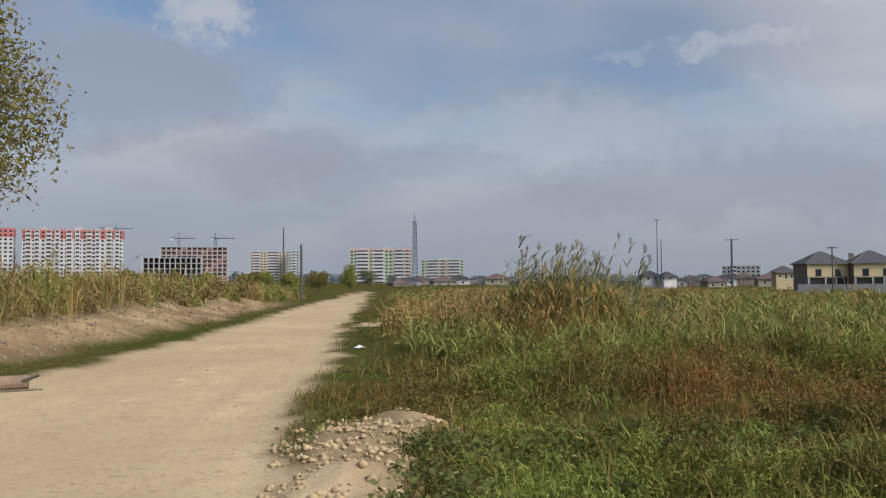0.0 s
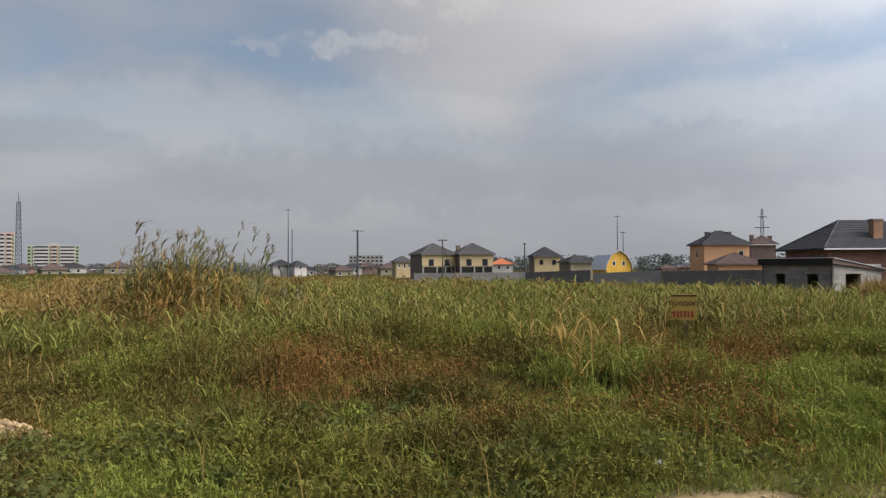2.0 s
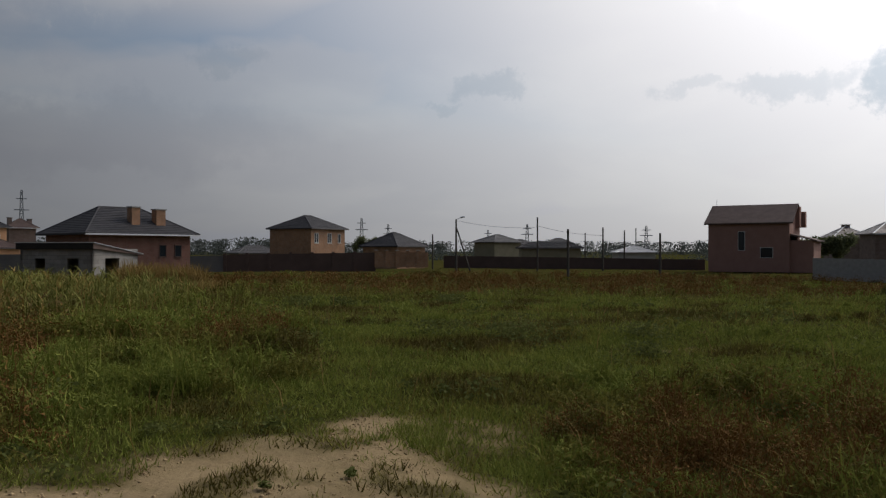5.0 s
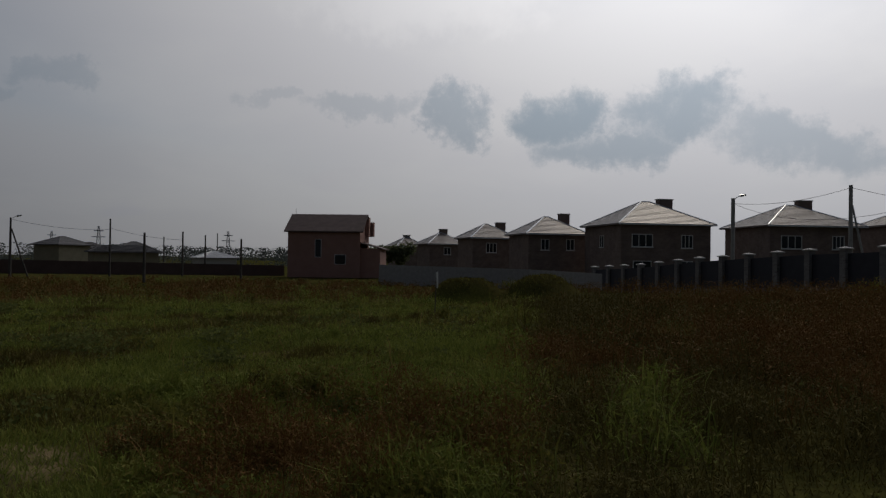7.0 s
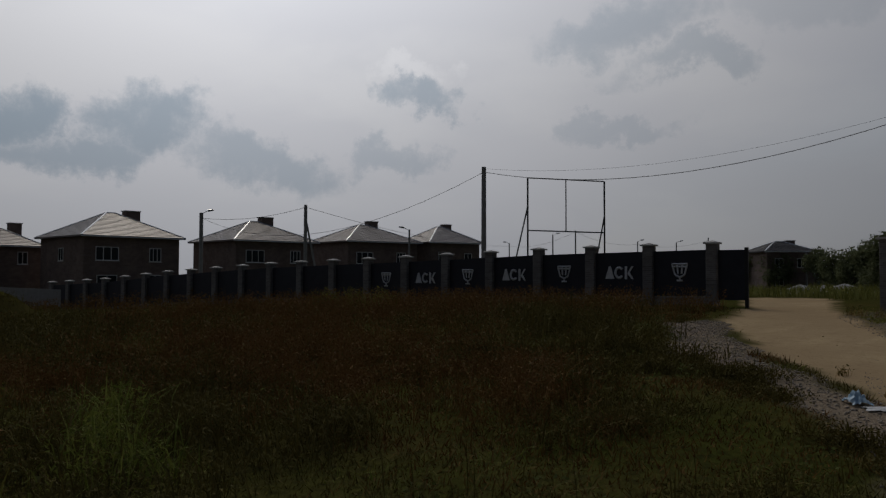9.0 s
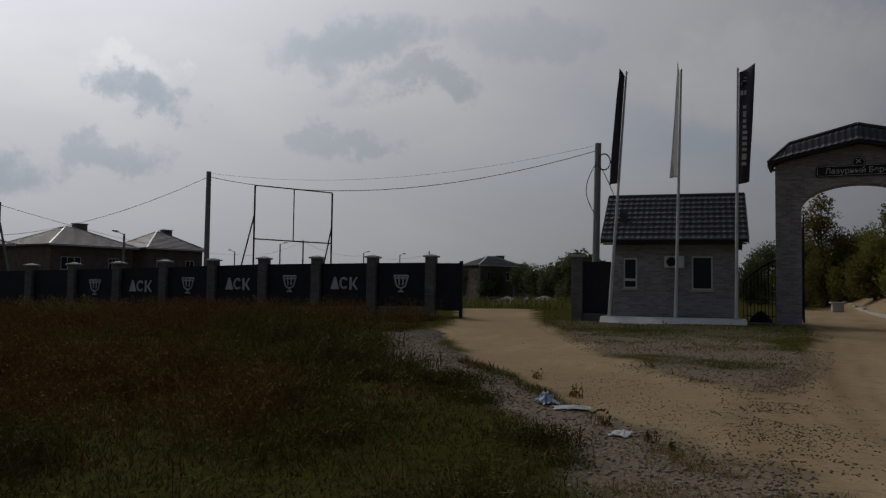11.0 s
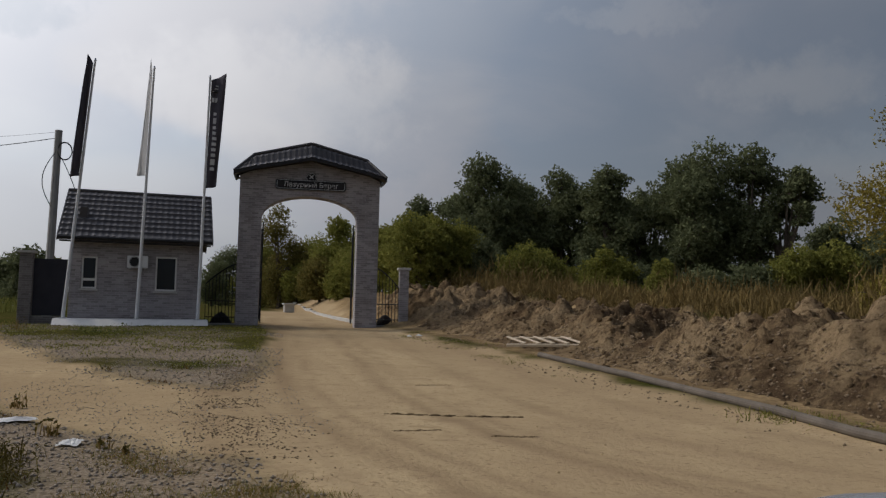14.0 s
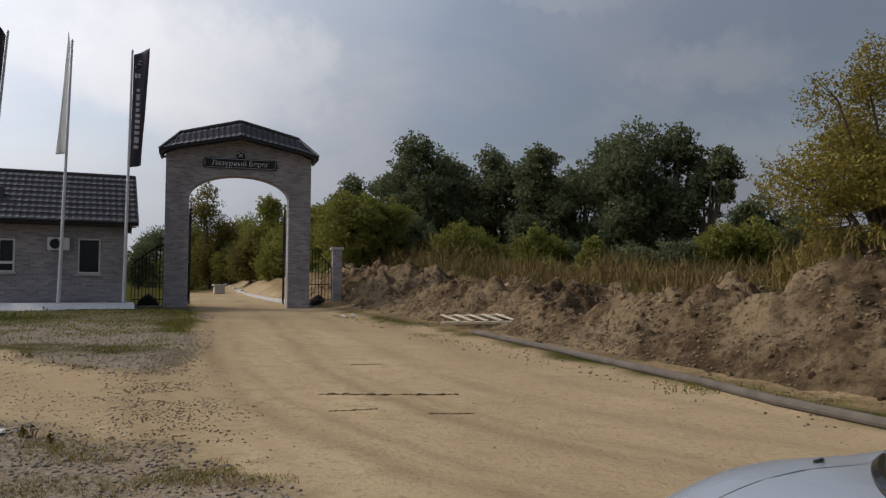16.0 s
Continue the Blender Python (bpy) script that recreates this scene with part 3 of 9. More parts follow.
def ground_material():
    m = bpy.data.materials.new("open ground")
    m.use_nodes = True
    nt = m.node_tree
    bsdf = nt.nodes["Principled BSDF"]
    bsdf.inputs["Roughness"].default_value = 1.0
    bsdf.inputs["Specular IOR Level"].default_value = 0.0
    tc = nt.nodes.new("ShaderNodeTexCoord")

    def noise_fac(scale, detail, lo, hi, rough=0.55):
        n = nt.nodes.new("ShaderNodeTexNoise")
        n.inputs["Scale"].default_value, n.inputs["Detail"].default_value, n.inputs["Roughness"].default_value = scale, detail, rough
        nt.links.new(tc.outputs["Object"], n.inputs["Vector"])
        r = nt.nodes.new("ShaderNodeMapRange")
        r.inputs[1].default_value, r.inputs[2].default_value = lo, hi
        nt.links.new(n.outputs[0], r.inputs[0])
        return r.outputs[0]

    def mix(fac, a, b):
        n = nt.nodes.new("ShaderNodeMix")
        n.data_type = "RGBA"
        nt.links.new(fac, n.inputs[0])
        for k, v in ((6, a), (7, b)):
            if isinstance(v, tuple):
                n.inputs[k].default_value = (*v, 1)
            else:
                nt.links.new(v, n.inputs[k])
        return n.outputs[2]

    def attribute(name):
        n = nt.nodes.new("ShaderNodeAttribute")
        n.attribute_name = name
        return n.outputs["Fac"]
    turf = mix(noise_fac(0.25, 5, 0.4, 0.62), (0.05, 0.056, 0.012), (0.075, 0.064, 0.02))
    turf = mix(noise_fac(9, 4, 0.45, 0.75), turf, (0.025, 0.024, 0.009))
    straw = mix(noise_fac(0.4, 5, 0.4, 0.6), (0.075, 0.06, 0.02), (0.055, 0.052, 0.016))
    turf = mix(attribute("dry"), turf, straw)
    dust = mix(noise_fac(0.45, 5, 0.4, 0.62), (0.445, 0.338, 0.196), (0.382, 0.286, 0.165))
    lane = nt.nodes.new("ShaderNodeMapping")
    lane.inputs["Scale"].default_value = (1.5, 0.09, 1.0)
    lane.inputs["Rotation"].default_value = (0, 0, radians(-6))
    nt.links.new(tc.outputs["Object"], lane.inputs[0])
    tn = nt.nodes.new("ShaderNodeTexNoise")
    tn.inputs["Scale"].default_value, tn.inputs["Detail"].default_value, tn.inputs["Distortion"].default_value = 1.1, 4, 0.6
    nt.links.new(lane.outputs[0], tn.inputs["Vector"])
    tr = nt.nodes.new("ShaderNodeMapRange")
    tr.inputs[1].default_value, tr.inputs[2].default_value = 0.42, 0.62
    nt.links.new(tn.outputs[0], tr.inputs[0])
    dust = mix(tr.outputs[0], dust, (0.382, 0.285, 0.166))
    dust = mix(noise_fac(0.17, 4, 0.42, 0.60), dust, (0.345, 0.254, 0.147))
    dust = mix(noise_fac(2.6, 6, 0.50, 0.66, 0.65), dust, (0.335, 0.246, 0.144))
    dust = mix(noise_fac(14, 4, 0.56, 0.70), dust, (0.28, 0.203, 0.118))
    dust = mix(attribute("rut"), dust, (0.25, 0.178, 0.104))
    soil = mix(noise_fac(1.6, 5, 0.4, 0.62), (0.31, 0.222, 0.117), (0.205, 0.143, 0.076))
    soil = mix(noise_fac(0.55, 4, 0.45, 0.62), soil, (0.17, 0.117, 0.063))
    soil = mix(noise_fac(11, 4, 0.5, 0.7), soil, (0.14, 0.095, 0.054))
    gravel = mix(noise_fac(24, 3, 0.42, 0.6), (0.275, 0.222, 0.16), (0.155, 0.122, 0.086))
    col = mix(attribute("soil"), turf, soil)
    col = mix(attribute("gravel"), col, gravel)
    col = mix(attribute("road"), col, dust)
    nt.links.new(col, bsdf.inputs["Base Color"])
    b = nt.nodes.new("ShaderNodeBump")
    b.inputs["Strength"].default_value, b.inputs["Distance"].default_value = 0.5, 0.04
    nt.links.new(noise_fac(9, 6, 0.2, 0.8, 0.65), b.inputs["Height"])
    nt.links.new(b.outputs[0], bsdf.inputs["Normal"])
    return m


def cover(x, y):
    """How far a place is road, gravel, bare soil or dry growth (0 to 1 each)."""
    x, y = np.asarray(x, float), np.asarray(y, float)
    wob = (fnoise(x, y, 1.1, 4) - 0.5)
    road = smooth((inside(x, y, ROAD) + 0.9 * wob) / 0.5 + 0.5)
    bare = smooth((inside(x, y, BARE) + 2.2 * wob) / 0.7 + 0.4) * (0.45 + 0.75 * fnoise(x + 17, y, 0.8, 3)) * (0.35 + 0.65 * smooth((fnoise(x + 5, y, 0.4, 3) - 0.30) / 0.22))
    for az, dist, r in ((86, 11.0, 0.35), (82, 12.6, 0.45), (92, 12.0, 0.4)):
        cx, cy = polar(az, dist)
        bare = np.maximum(bare, 0.6 * smooth((r + 2.0 * wob - np.hypot((x - cx), (y - cy) * 0.6)) / 0.5))
    spur = smooth((inside(x, y, [(-3.2, 27.5), (0.3, 28.6), (0.3, 27.4), (-3.2, 24.8)]) + 1.2 * wob) / 0.5 + 0.5)
    road = np.maximum(np.maximum(road, 0.68 * bare), spur * 0.9)
    strip = smooth(inside(x, y, STRIP) / 0.4 + 0.5 + wob)
    gravel = smooth((inside(x, y, SHOULDER) + 1.2 * wob) / 0.6 + 0.5)
    road = road * (1 - 0.8 * gravel)
    isl = inside(x, y, ISLAND)
    gravel = np.maximum(gravel, smooth((isl + 0.3) / 0.5) * smooth((fnoise(x + 9, y, 2.2, 3) - 0.33) / 0.2) * (1 - 0.6 * smooth((-y - 20) / 4)))
    left = np.interp(y, [11.7, 15, 20.2, 34.5, 97], [-6.9, -6.8, -7.0, -8.2, -13.0])
    soil = smooth((left - 0.5 - x + wob) / 0.8) * (1 - smooth((left - 4.2 - x + 3 * wob) / 1.5)) * smooth((y - 2) / 4) * (1 - smooth((y - 40) / 30))
    heap = smooth((-7.75 - x + 0.9 * wob) / 0.7) * (1 - smooth((-13.2 - x + 3 * wob) / 2)) * (1 - smooth((y - 2) / 4)) * (1 - smooth((-y - 62) / 10))
    soil = np.maximum(soil, heap)
    soil = np.maximum(soil, 0.35 * smooth(bare))
    soil, road = np.maximum(soil, strip * 0.8), np.maximum(road, strip * 0.28)
    az = np.degrees(np.arctan2(x, y)) % 360
    dist = np.hypot(x, y)
    dry = smooth((dist - 20) / 25) * smooth((fnoise(x, y, 11, 3) - 0.35) / 0.25) * np.where((az > 48) & (az < 170), 0.3, 1.0)
    # wheel tracks sweeping from the gate round to the far road
    mid = np.interp(y, TRACKS[0], TRACKS[1])
    lean = np.hypot(1.0, (np.interp(y + 0.5, TRACKS[0], TRACKS[1]) - np.interp(y - 0.5, TRACKS[0], TRACKS[1])))
    off = (x - mid) / lean + 0.25 * wob
    tread = 0.55 + 0.45 * smooth((fnoise(x * 2.0, y * 0.3, 0.6, 3) - 0.35) / 0.3)
    rut = np.zeros(x.shape)
    for o, w, much in ((1.25, 0.18, 1.0), (0.80, 0.12, 0.6), (-0.35, 0.18, 0.75), (-0.75, 0.12, 0.5), (-1.9, 0.22, 0.55), (-3.3, 0.25, 0.5)):
        rut = np.maximum(rut, much * np.exp(-((off - o) / w) ** 2))
    rut = np.maximum(rut, 0.75 * np.exp(-((x + 0.62 + 0.075 * (-y - 7)) / 0.5) ** 2) * smooth((-y - 6) / 1.5) * (1 - smooth((-y - 14) / 3)))
    rut = rut * tread * smooth((-y - 1) / 3) * (1 - smooth((-y - 40) / 10))
    return road, gravel, soil, dry, rut


def build_ground():
    radii = np.concatenate([[0.0], np.linspace(0.8, 3.0, 6), 3.0 * np.exp(np.arange(1, 200) * 0.0142), 3.0 * math.exp(199 * 0.0142) * np.exp(np.arange(1, 60) * 0.0715)])
    n = 600
    ang = np.arange(n) / n * 2 * np.pi
    x, y = radii[1:, None] * np.sin(ang), radii[1:, None] * np.cos(ang)
    verts = np.stack([x, y, terrain(x, y)], -1).reshape(-1, 3)
    verts = np.concatenate([verts, [[0, 0, ground_z(0, 0)]]])
    rings = len(radii) - 1
    a = np.arange(rings - 1)[:, None] * n + np.arange(n)
    b = np.arange(rings - 1)[:, None] * n + (np.arange(n) + 1) % n
    quads = np.stack([a, a + n, b + n, b], -1).reshape(-1, 4)[:, ::-1]
    tris = np.stack([(np.arange(n) + 1) % n, np.arange(n), np.full(n, len(verts) - 1)], -1)
    me = from_arrays("ground", verts, [quads, tris], ground_material(), True)
    for name, values in zip(("road", "gravel", "soil", "dry", "rut"), cover(verts[:, 0], verts[:, 1])):
        me.attributes.new(name, "FLOAT", "POINT").data.foreach_set("value", np.ascontiguousarray(values, np.float32))
    tagged(new("ground", me), "sandy dirt road and weedy open ground with bare patches", "ground", kind="structure")


build_ground()

# ---------------------------------------------------------------- buildings


def window(parent, x, z, w, h, y, axis="front", sash=1, rail=True, depth=0.06, frame_w=0.07, trim="window_frame"):
    """A framed window whose middle lies at x, z on a wall plane y (front) or x plane (side)."""
    win = new("window")
    win.parent = parent
    if axis == "front":
        win.matrix_basis = pose(x, y, z)
    elif axis == "left":
        win.matrix_basis = pose(y, x, z, 0, 0, -90)
    else:
        win.matrix_basis = pose(y, x, z, 0, 0, 90)
    bm = bmesh.new()
    box(bm, -w / 2, -w / 2 + frame_w, -depth, 0.01, -h / 2, h / 2)
    box(bm, w / 2 - frame_w, w / 2, -depth, 0.01, -h / 2, h / 2)
    box(bm, -w / 2 + frame_w, w / 2 - frame_w, -depth, 0.01, -h / 2, -h / 2 + frame_w)
    box(bm, -w / 2 + frame_w, w / 2 - frame_w, -depth, 0.01, h / 2 - frame_w, h / 2)
    for k in range(1, sash):
        c = -w / 2 + w * k / sash
        box(bm, c - frame_w / 2, c + frame_w / 2, -depth * 0.9, 0.01, -h / 2 + frame_w, h / 2 - frame_w)
    part("window_frame", bm, M[trim], win)
    part("pane", one_box(-w / 2 + frame_w, w / 2 - frame_w, -depth * 0.45, 0.0, -h / 2 + frame_w, h / 2 - frame_w), M["glass"], win)
    if rail:
        part("window_sill", one_box(-w / 2 - 0.05, w / 2 + 0.05, -depth - 0.06, 0.0, -h / 2 - 0.06, -h / 2), M[trim], win)
    return win


def corner_pose(az, dist, phi, w, d):
    """Centre and heading of a w x d plan whose nearest corner stands at that bearing and distance; phi: how far its front turns from square-on."""
    yaw = -az + phi
    cx, cy = polar(az, dist)
    s = -1 if phi > 0 else 1
    off = Euler((0, 0, radians(yaw))).to_matrix() @ Vector((s * w / 2, -d / 2, 0))
    return cx - off.x, cy - off.y, yaw


def hip_house(name, az, dist, phi, w, d, eave, ridge_z, wall, roof, label, ridge=2.0, windows=(), side_windows=(), chimneys=(), base=None, porch=None, over=0.5, group="", flank="", trim="window_frame"):
    """A house with a hip roof; heights are world z. windows: x, z, w, h, sashes on the front; chimneys: x, y, w, top."""
    x, y, yaw = corner_pose(az, dist, phi, w, d)
    z = ground_z(x, y) - 0.1 if base is None else base
    h = thing(name, x, y, z, yaw, label, "house", group)
    part("wall", one_box(-w / 2, w / 2, -d / 2, d / 2, 0, eave - z), M[wall], h)
    # flank: a thin sheet of a second wall material over the left side
    if flank:
        part("side_wall", one_box(-w / 2 - 0.06, -w / 2 - 0.002, -d / 2 - 0.03, d / 2, 0, eave - z - 0.03), M[flank], h)
    r = part("roof", hip_roof(w, d, eave - z, ridge_z - z, ridge, over), M[roof], h)
    caps = bmesh.new()
    hw, hd, e = w / 2 + over, d / 2 + over, eave - z + 0.14
    for sx, sy in ((-1, -1), (1, -1), (1, 1), (-1, 1)):
        rod(caps, (sx * hw, sy * hd, e), (sx * ridge / 2, 0, ridge_z - z), 0.09, n=6)
    if ridge:
        rod(caps, (-ridge / 2, 0, ridge_z - z), (ridge / 2, 0, ridge_z - z), 0.09, n=6)
    part("ridge_cap", caps, M["steel" if wall == "brown_block" and group else roof], r)
    g = bmesh.new()
    box(g, -hw, hw, -hd - 0.1, -hd, eave - z - 0.02, eave - z + 0.12)
    part("gutter", g, M["white_metal" if wall in ("red_brick", "brown_block") else "grey_fence"], r)
    for wx, wz, ww, wh, sash in windows:
        window(h, wx, wz - z, ww, wh, -d / 2, sash=sash, trim=trim)
    s = "left" if phi > 0 else "right"
    for wx, wz, ww, wh, sash in side_windows:
        window(h, wx, wz - z, ww, wh, -w / 2 if s == "left" else w / 2, s, sash)
    for cx, cy, cw, top in chimneys:
        c = part("chimney", one_box(cx - cw / 2, cx + cw / 2, cy - 0.45, cy + 0.45, eave - z, top - z - 0.12), M["tan_brick"] if wall in ("tan_brick", "red_brick") else M["brown_block"], h)
        part("chimney_cap", one_box(cx - cw / 2 - 0.08, cx + cw / 2 + 0.08, cy - 0.53, cy + 0.53, top - z - 0.12, top - z), M["grey_concrete"], c)
    return h


def gable_roof(w, d, z0, z1, over=0.4, thick=0.18):
    """A gabled roof with its ridge along x."""
    bm = bmesh.new()
    hd = d / 2 + over
    outline = [(-hd, z0), (0, z1), (hd, z0), (hd - 0.05, z0 - thick), (0, z1 - thick), (-hd + 0.05, z0 - thick)]
    prism(bm, outline, -w / 2 - over, w / 2 + over)
    bmesh.ops.rotate(bm, cent=(0, 0, 0), matrix=Matrix.Rotation(radians(90), 3, "Z"), verts=bm.verts)
    return bm

# --- new houses behind the long fence
NEW_LABEL = "unfinished two-storey brown block house with shiny hip roof"
ROW = "new houses behind the fence"
hip_house("house", 118.09, 90, 23.9, 10.8, 10.8, 5.5, 8.5, "brown_block", "shiny_tile", NEW_LABEL + " and broad chimney", 1.0, [(-2.9, 3.75, 2.5, 1.45, 3), (2.5, 3.7, 1.4, 1.5, 3), (-2.9, 0.8, 2.2, 1.4, 2), (2.5, 0.8, 1.4, 1.4, 2)], [(0, 3.7, 1.2, 1.4, 2)], [(2.6, 0.4, 1.75, 8.9)], group=ROW)
hip_house("house", 127.82, 93, 28.7, 10.5, 10.5, 5.4, 8.1, "brown_block", "shiny_tile", NEW_LABEL, 1.0, [(-2.8, 3.7, 2.4, 1.45, 3), (2.6, 3.7, 1.4, 1.5, 3)], [], [(2.0, 0.6, 1.7, 8.75)], group=ROW)
hip_house("house", 135.63, 98, 30, 10.3, 10.3, 5.65, 8.15, "brown_block", "shiny_tile", NEW_LABEL, 1.0, [(-2.8, 3.7, 2.4, 1.45, 3), (2.6, 3.7, 1.4, 1.5, 3)], [], [(1.8, 0.8, 1.5, 8.75)], group=ROW)
hip_house("house", 141.54, 103, 32.5, 7.8, 7.8, 5.75, 8.2, "brown_block", "shiny_tile", NEW_LABEL, 0.6, [(-1.8, 3.9, 1.8, 1.45, 3), (2.0, 3.8, 1.2, 1.4, 2)], [], [(1.6, 0.8, 1.2, 8.6)], group=ROW)
hip_house("house", 111.6, 100, 20, 7.6, 7.6, 4.65, 7.1, "brown_block", "shiny_tile", "unfinished brown block house with a shiny tiled roof", 0.6, [(-1.6, 3.4, 1.1, 1.4, 2), (1.8, 3.4, 1.1, 1.4, 2)], [], [(2.6, 0.4, 1.3, 7.6)], group=ROW)
hip_house("house", 107.6, 112, 20, 6.4, 6.4, 4.4, 6.6, "brown_block", "shiny_tile", NEW_LABEL, 0.4, [(-0.4, 3.1, 1.6, 1.4, 3)], [], [(2.4, 0.4, 1.3, 6.9)], group=ROW)
hip_house("house", 104.5, 135, 20, 6.4, 6.4, 3.9, 6.0, "brown_block", "shiny_tile", NEW_LABEL, 0.4, [(0, 2.8, 1.3, 1.3, 2)], [], [(0.6, 0.4, 1.3, 6.7)], group=ROW)
hip_house("house", 102.2, 160, 20, 5.8, 5.8, 3.8, 5.9, "brown_block", "shiny_tile", NEW_LABEL, 0.4, [], [], [(0.2, 0.4, 1.2, 6.3)], group=ROW)
for az, dist, eave, ridge_z in ((152.5, 170, 3.4, 5.6), (156.5, 190, 3.6, 5.8)):
    hip_house("house", az, dist, 25, 9.5, 9.5, eave, ridge_z, "brown_block", "grey_tile", "distant dark hip-roofed house behind the fence", 0.6, [(-2, eave - 1.6, 1.4, 1.3, 2)], [], [(1.4, 0.5, 1.3, ridge_z + 0.3)], group=ROW)


hip_house("house", 164.6, 119, 25, 6.6, 6.6, 4.9, 6.5, "brown_block", "grey_tile", "two-storey greyish house half hidden behind the drive", 1.2, [(-1.6, 3.4, 1.2, 1.3, 2), (1.6, 3.4, 1.2, 1.3, 2), (-1.6, 0.9, 1.2, 1.3, 2)], [], [(1.8, 0.5, 1.2, 6.7)], group=ROW)


def pink_house():
    w, d, dist = 9.6, 8.0, 105
    x, y, yaw = corner_pose(99.5, dist, -9, w, d)
    z = -1.2
    h = thing("house", x, y, z, yaw, "reddish brick two-storey house with a brown gabled roof", "house")
    part("wall", one_box(-w / 2, w / 2, -d / 2, d / 2, 0, 6.1), M["pink"], h)
    gable = prism(bmesh.new(), [(-d / 2, 6.0), (d / 2, 6.0), (0, 8.1)], -w / 2, w / 2)
    bmesh.ops.rotate(gable, cent=(0, 0, 0), matrix=Matrix.Rotation(radians(90), 3, "Z"), verts=gable.verts)
    part("gable", gable, M["pink"], h)
    r = part("roof", gable_roof(w, d, 6.1, 8.55, 0.45), M["brown_tile"], h)
    part("antenna", one_rod((-w / 2 + 0.1, 0, 8.3), (-w / 2 + 0.1, 0, 9.3), 0.03), M["steel"], r)
    part("dormer", one_box(w / 2 - 0.2, w / 2 + 0.5, 0.4, 1.8, 5.6, 8.2), M["pink"], h)
    part("dormer", one_box(w / 2 - 0.2, w / 2 + 0.9, 2.2, 3.2, 5.6, 7.6), M["pink"], h)
    window(h, -0.75, 3.85, 0.85, 2.4, -d / 2, rail=False, frame_w=0.05)
    window(h, 2.2, 2.4, 1.5, 1.3, -d / 2, rail=False, frame_w=0.05)
    porch = part("porch", one_box(w / 2, w / 2 + 2.6, -d / 2 + 0.6, d / 2 - 1, 0, 3.9), M["pink"], h)
    bm = bmesh.new()
    prism(bm, [(w / 2 - 0.05, 4.55), (w / 2 + 3.0, 3.75), (w / 2 + 3.0, 3.9), (w / 2 - 0.05, 4.72)], -d / 2 + 0.3, d / 2 - 0.7)
    part("porch_roof", bm, M["brown_tile"], porch)


pink_house()

# --- older houses across the field
hip_house("house", 66.52, 135, 50, 9.2, 9.2, 5.1, 7.6, "tan_brick", "grey_tile", "tan brick two-storey house with a dark hip roof", 1.6, [(-3.2, 3.6, 1.1, 1.7, 2), (0.3, 3.6, 1.1, 1.7, 2), (3.0, 3.6, 0.8, 1.6, 1)], [], [(2.0, 1.5, 1.6, 7.6)], base=-1.5)
hip_house("house", 72.63, 120, 50, 6.9, 6.9, 2.0, 4.3, "tan_brick", "grey_tile", "low brick house with a dark hip roof", 0.8, base=-1.5)
h = hip_house("house", 51.94, 80, 26.8, 10.6, 8.6, 2.9, 5.75, "red_brick", "grey_tile", "single-storey red brick house with wide slate-grey hip roof", 4.2, [(2.2, 1.4, 0.8, 1.2, 1), (3.9, 1.4, 0.8, 1.2, 1)], [], [(-0.1, -2.9, 0.85, 5.75), (2.6, -2.9, 1.0, 5.6)], base=-1.3, over=0.7, trim="brown_fence")
hip_house("house", 44.3, 150, 18.7, 8.1, 8.1, 5.3, 8.0, "peach", "grey_tile", "peach rendered two-storey house with complex dark roof", 1.0, [(2.6, 3.6, 0.9, 1.3, 1)], [(0, 3.6, 0.9, 1.3, 1)], [(2.2, 1.0, 0.8, 7.9), (-1.5, 1.6, 0.8, 7.9)], base=-1.5)
hip_house("house", 47.3, 168, 10, 4.6, 4.6, 5.6, 7.5, "brown_block", "brown_tile", "narrow brown house with a steep roof", 0.3, chimneys=[(1.6, 0, 0.7, 7.5), (-1.8, 0, 0.7, 7.7)], base=-1.5)
hip_house("house", 45.2, 128, 15, 6.6, 6.6, 1.7, 3.5, "peach", "brown_tile", "low annex with a faded brown roof", 0.3, base=-1.5)
PAIR = "matching cream houses"
hip_house("house", 24.58, 190, 19.6, 8.6, 8.6, 4.6, 7.4, "cream", "dark_tile", "cream two-storey house with dark hip roof and veranda", 0.6, [(-2.0, 2.6, 1.3, 1.8, 1), (2.1, 2.6, 1.3, 1.8, 1)], base=-1.5, group=PAIR, flank="brown_block", trim="wood_pole")
hip_house("house", 27.3, 190, 14, 8.3, 8.3, 4.6, 7.4, "cream", "dark_tile", "cream two-storey house with dark hip roof and veranda", 0.6, [(-1.9, 2.6, 1.3, 1.8, 1), (2.1, 2.6, 1.3, 1.8, 1)], chimneys=[(-3.2, 1.5, 0.9, 7.0)], base=-1.5, group=PAIR, flank="brown_block", trim="wood_pole")
for az, phi, w in ((24.58, 19.6, 8.6), (27.3, 14, 8.3)):  # the verandas under the upper floors, their shade put in as a dark sheet
    x, y, yaw = corner_pose(az, 190, phi, w, w)
    v = thing("veranda", x, y, -1.5, yaw, "open ground-floor veranda with posts before a cream house", "veranda", PAIR)
    part("lintel", one_box(-w / 2, w / 2, -w / 2 - 0.35, -w / 2 - 0.012, 3.15, 3.4), M["olive"], v)
    # near-black sheet on the house front in place of the veranda's shade
    part("back_wall", one_box(-w / 2 + 0.05, w / 2 - 0.05, -w / 2 - 0.06, -w / 2 - 0.01, 0, 3.14), M["opening"], v)
    for px in (-w / 2 + 0.2, -0.6, 1.6, w / 2 - 0.2):
        part("post", one_box(px - 0.15, px + 0.15, -w / 2 - 0.34, -w / 2 - 0.07, 0, 3.14), M["grey_concrete"], v)
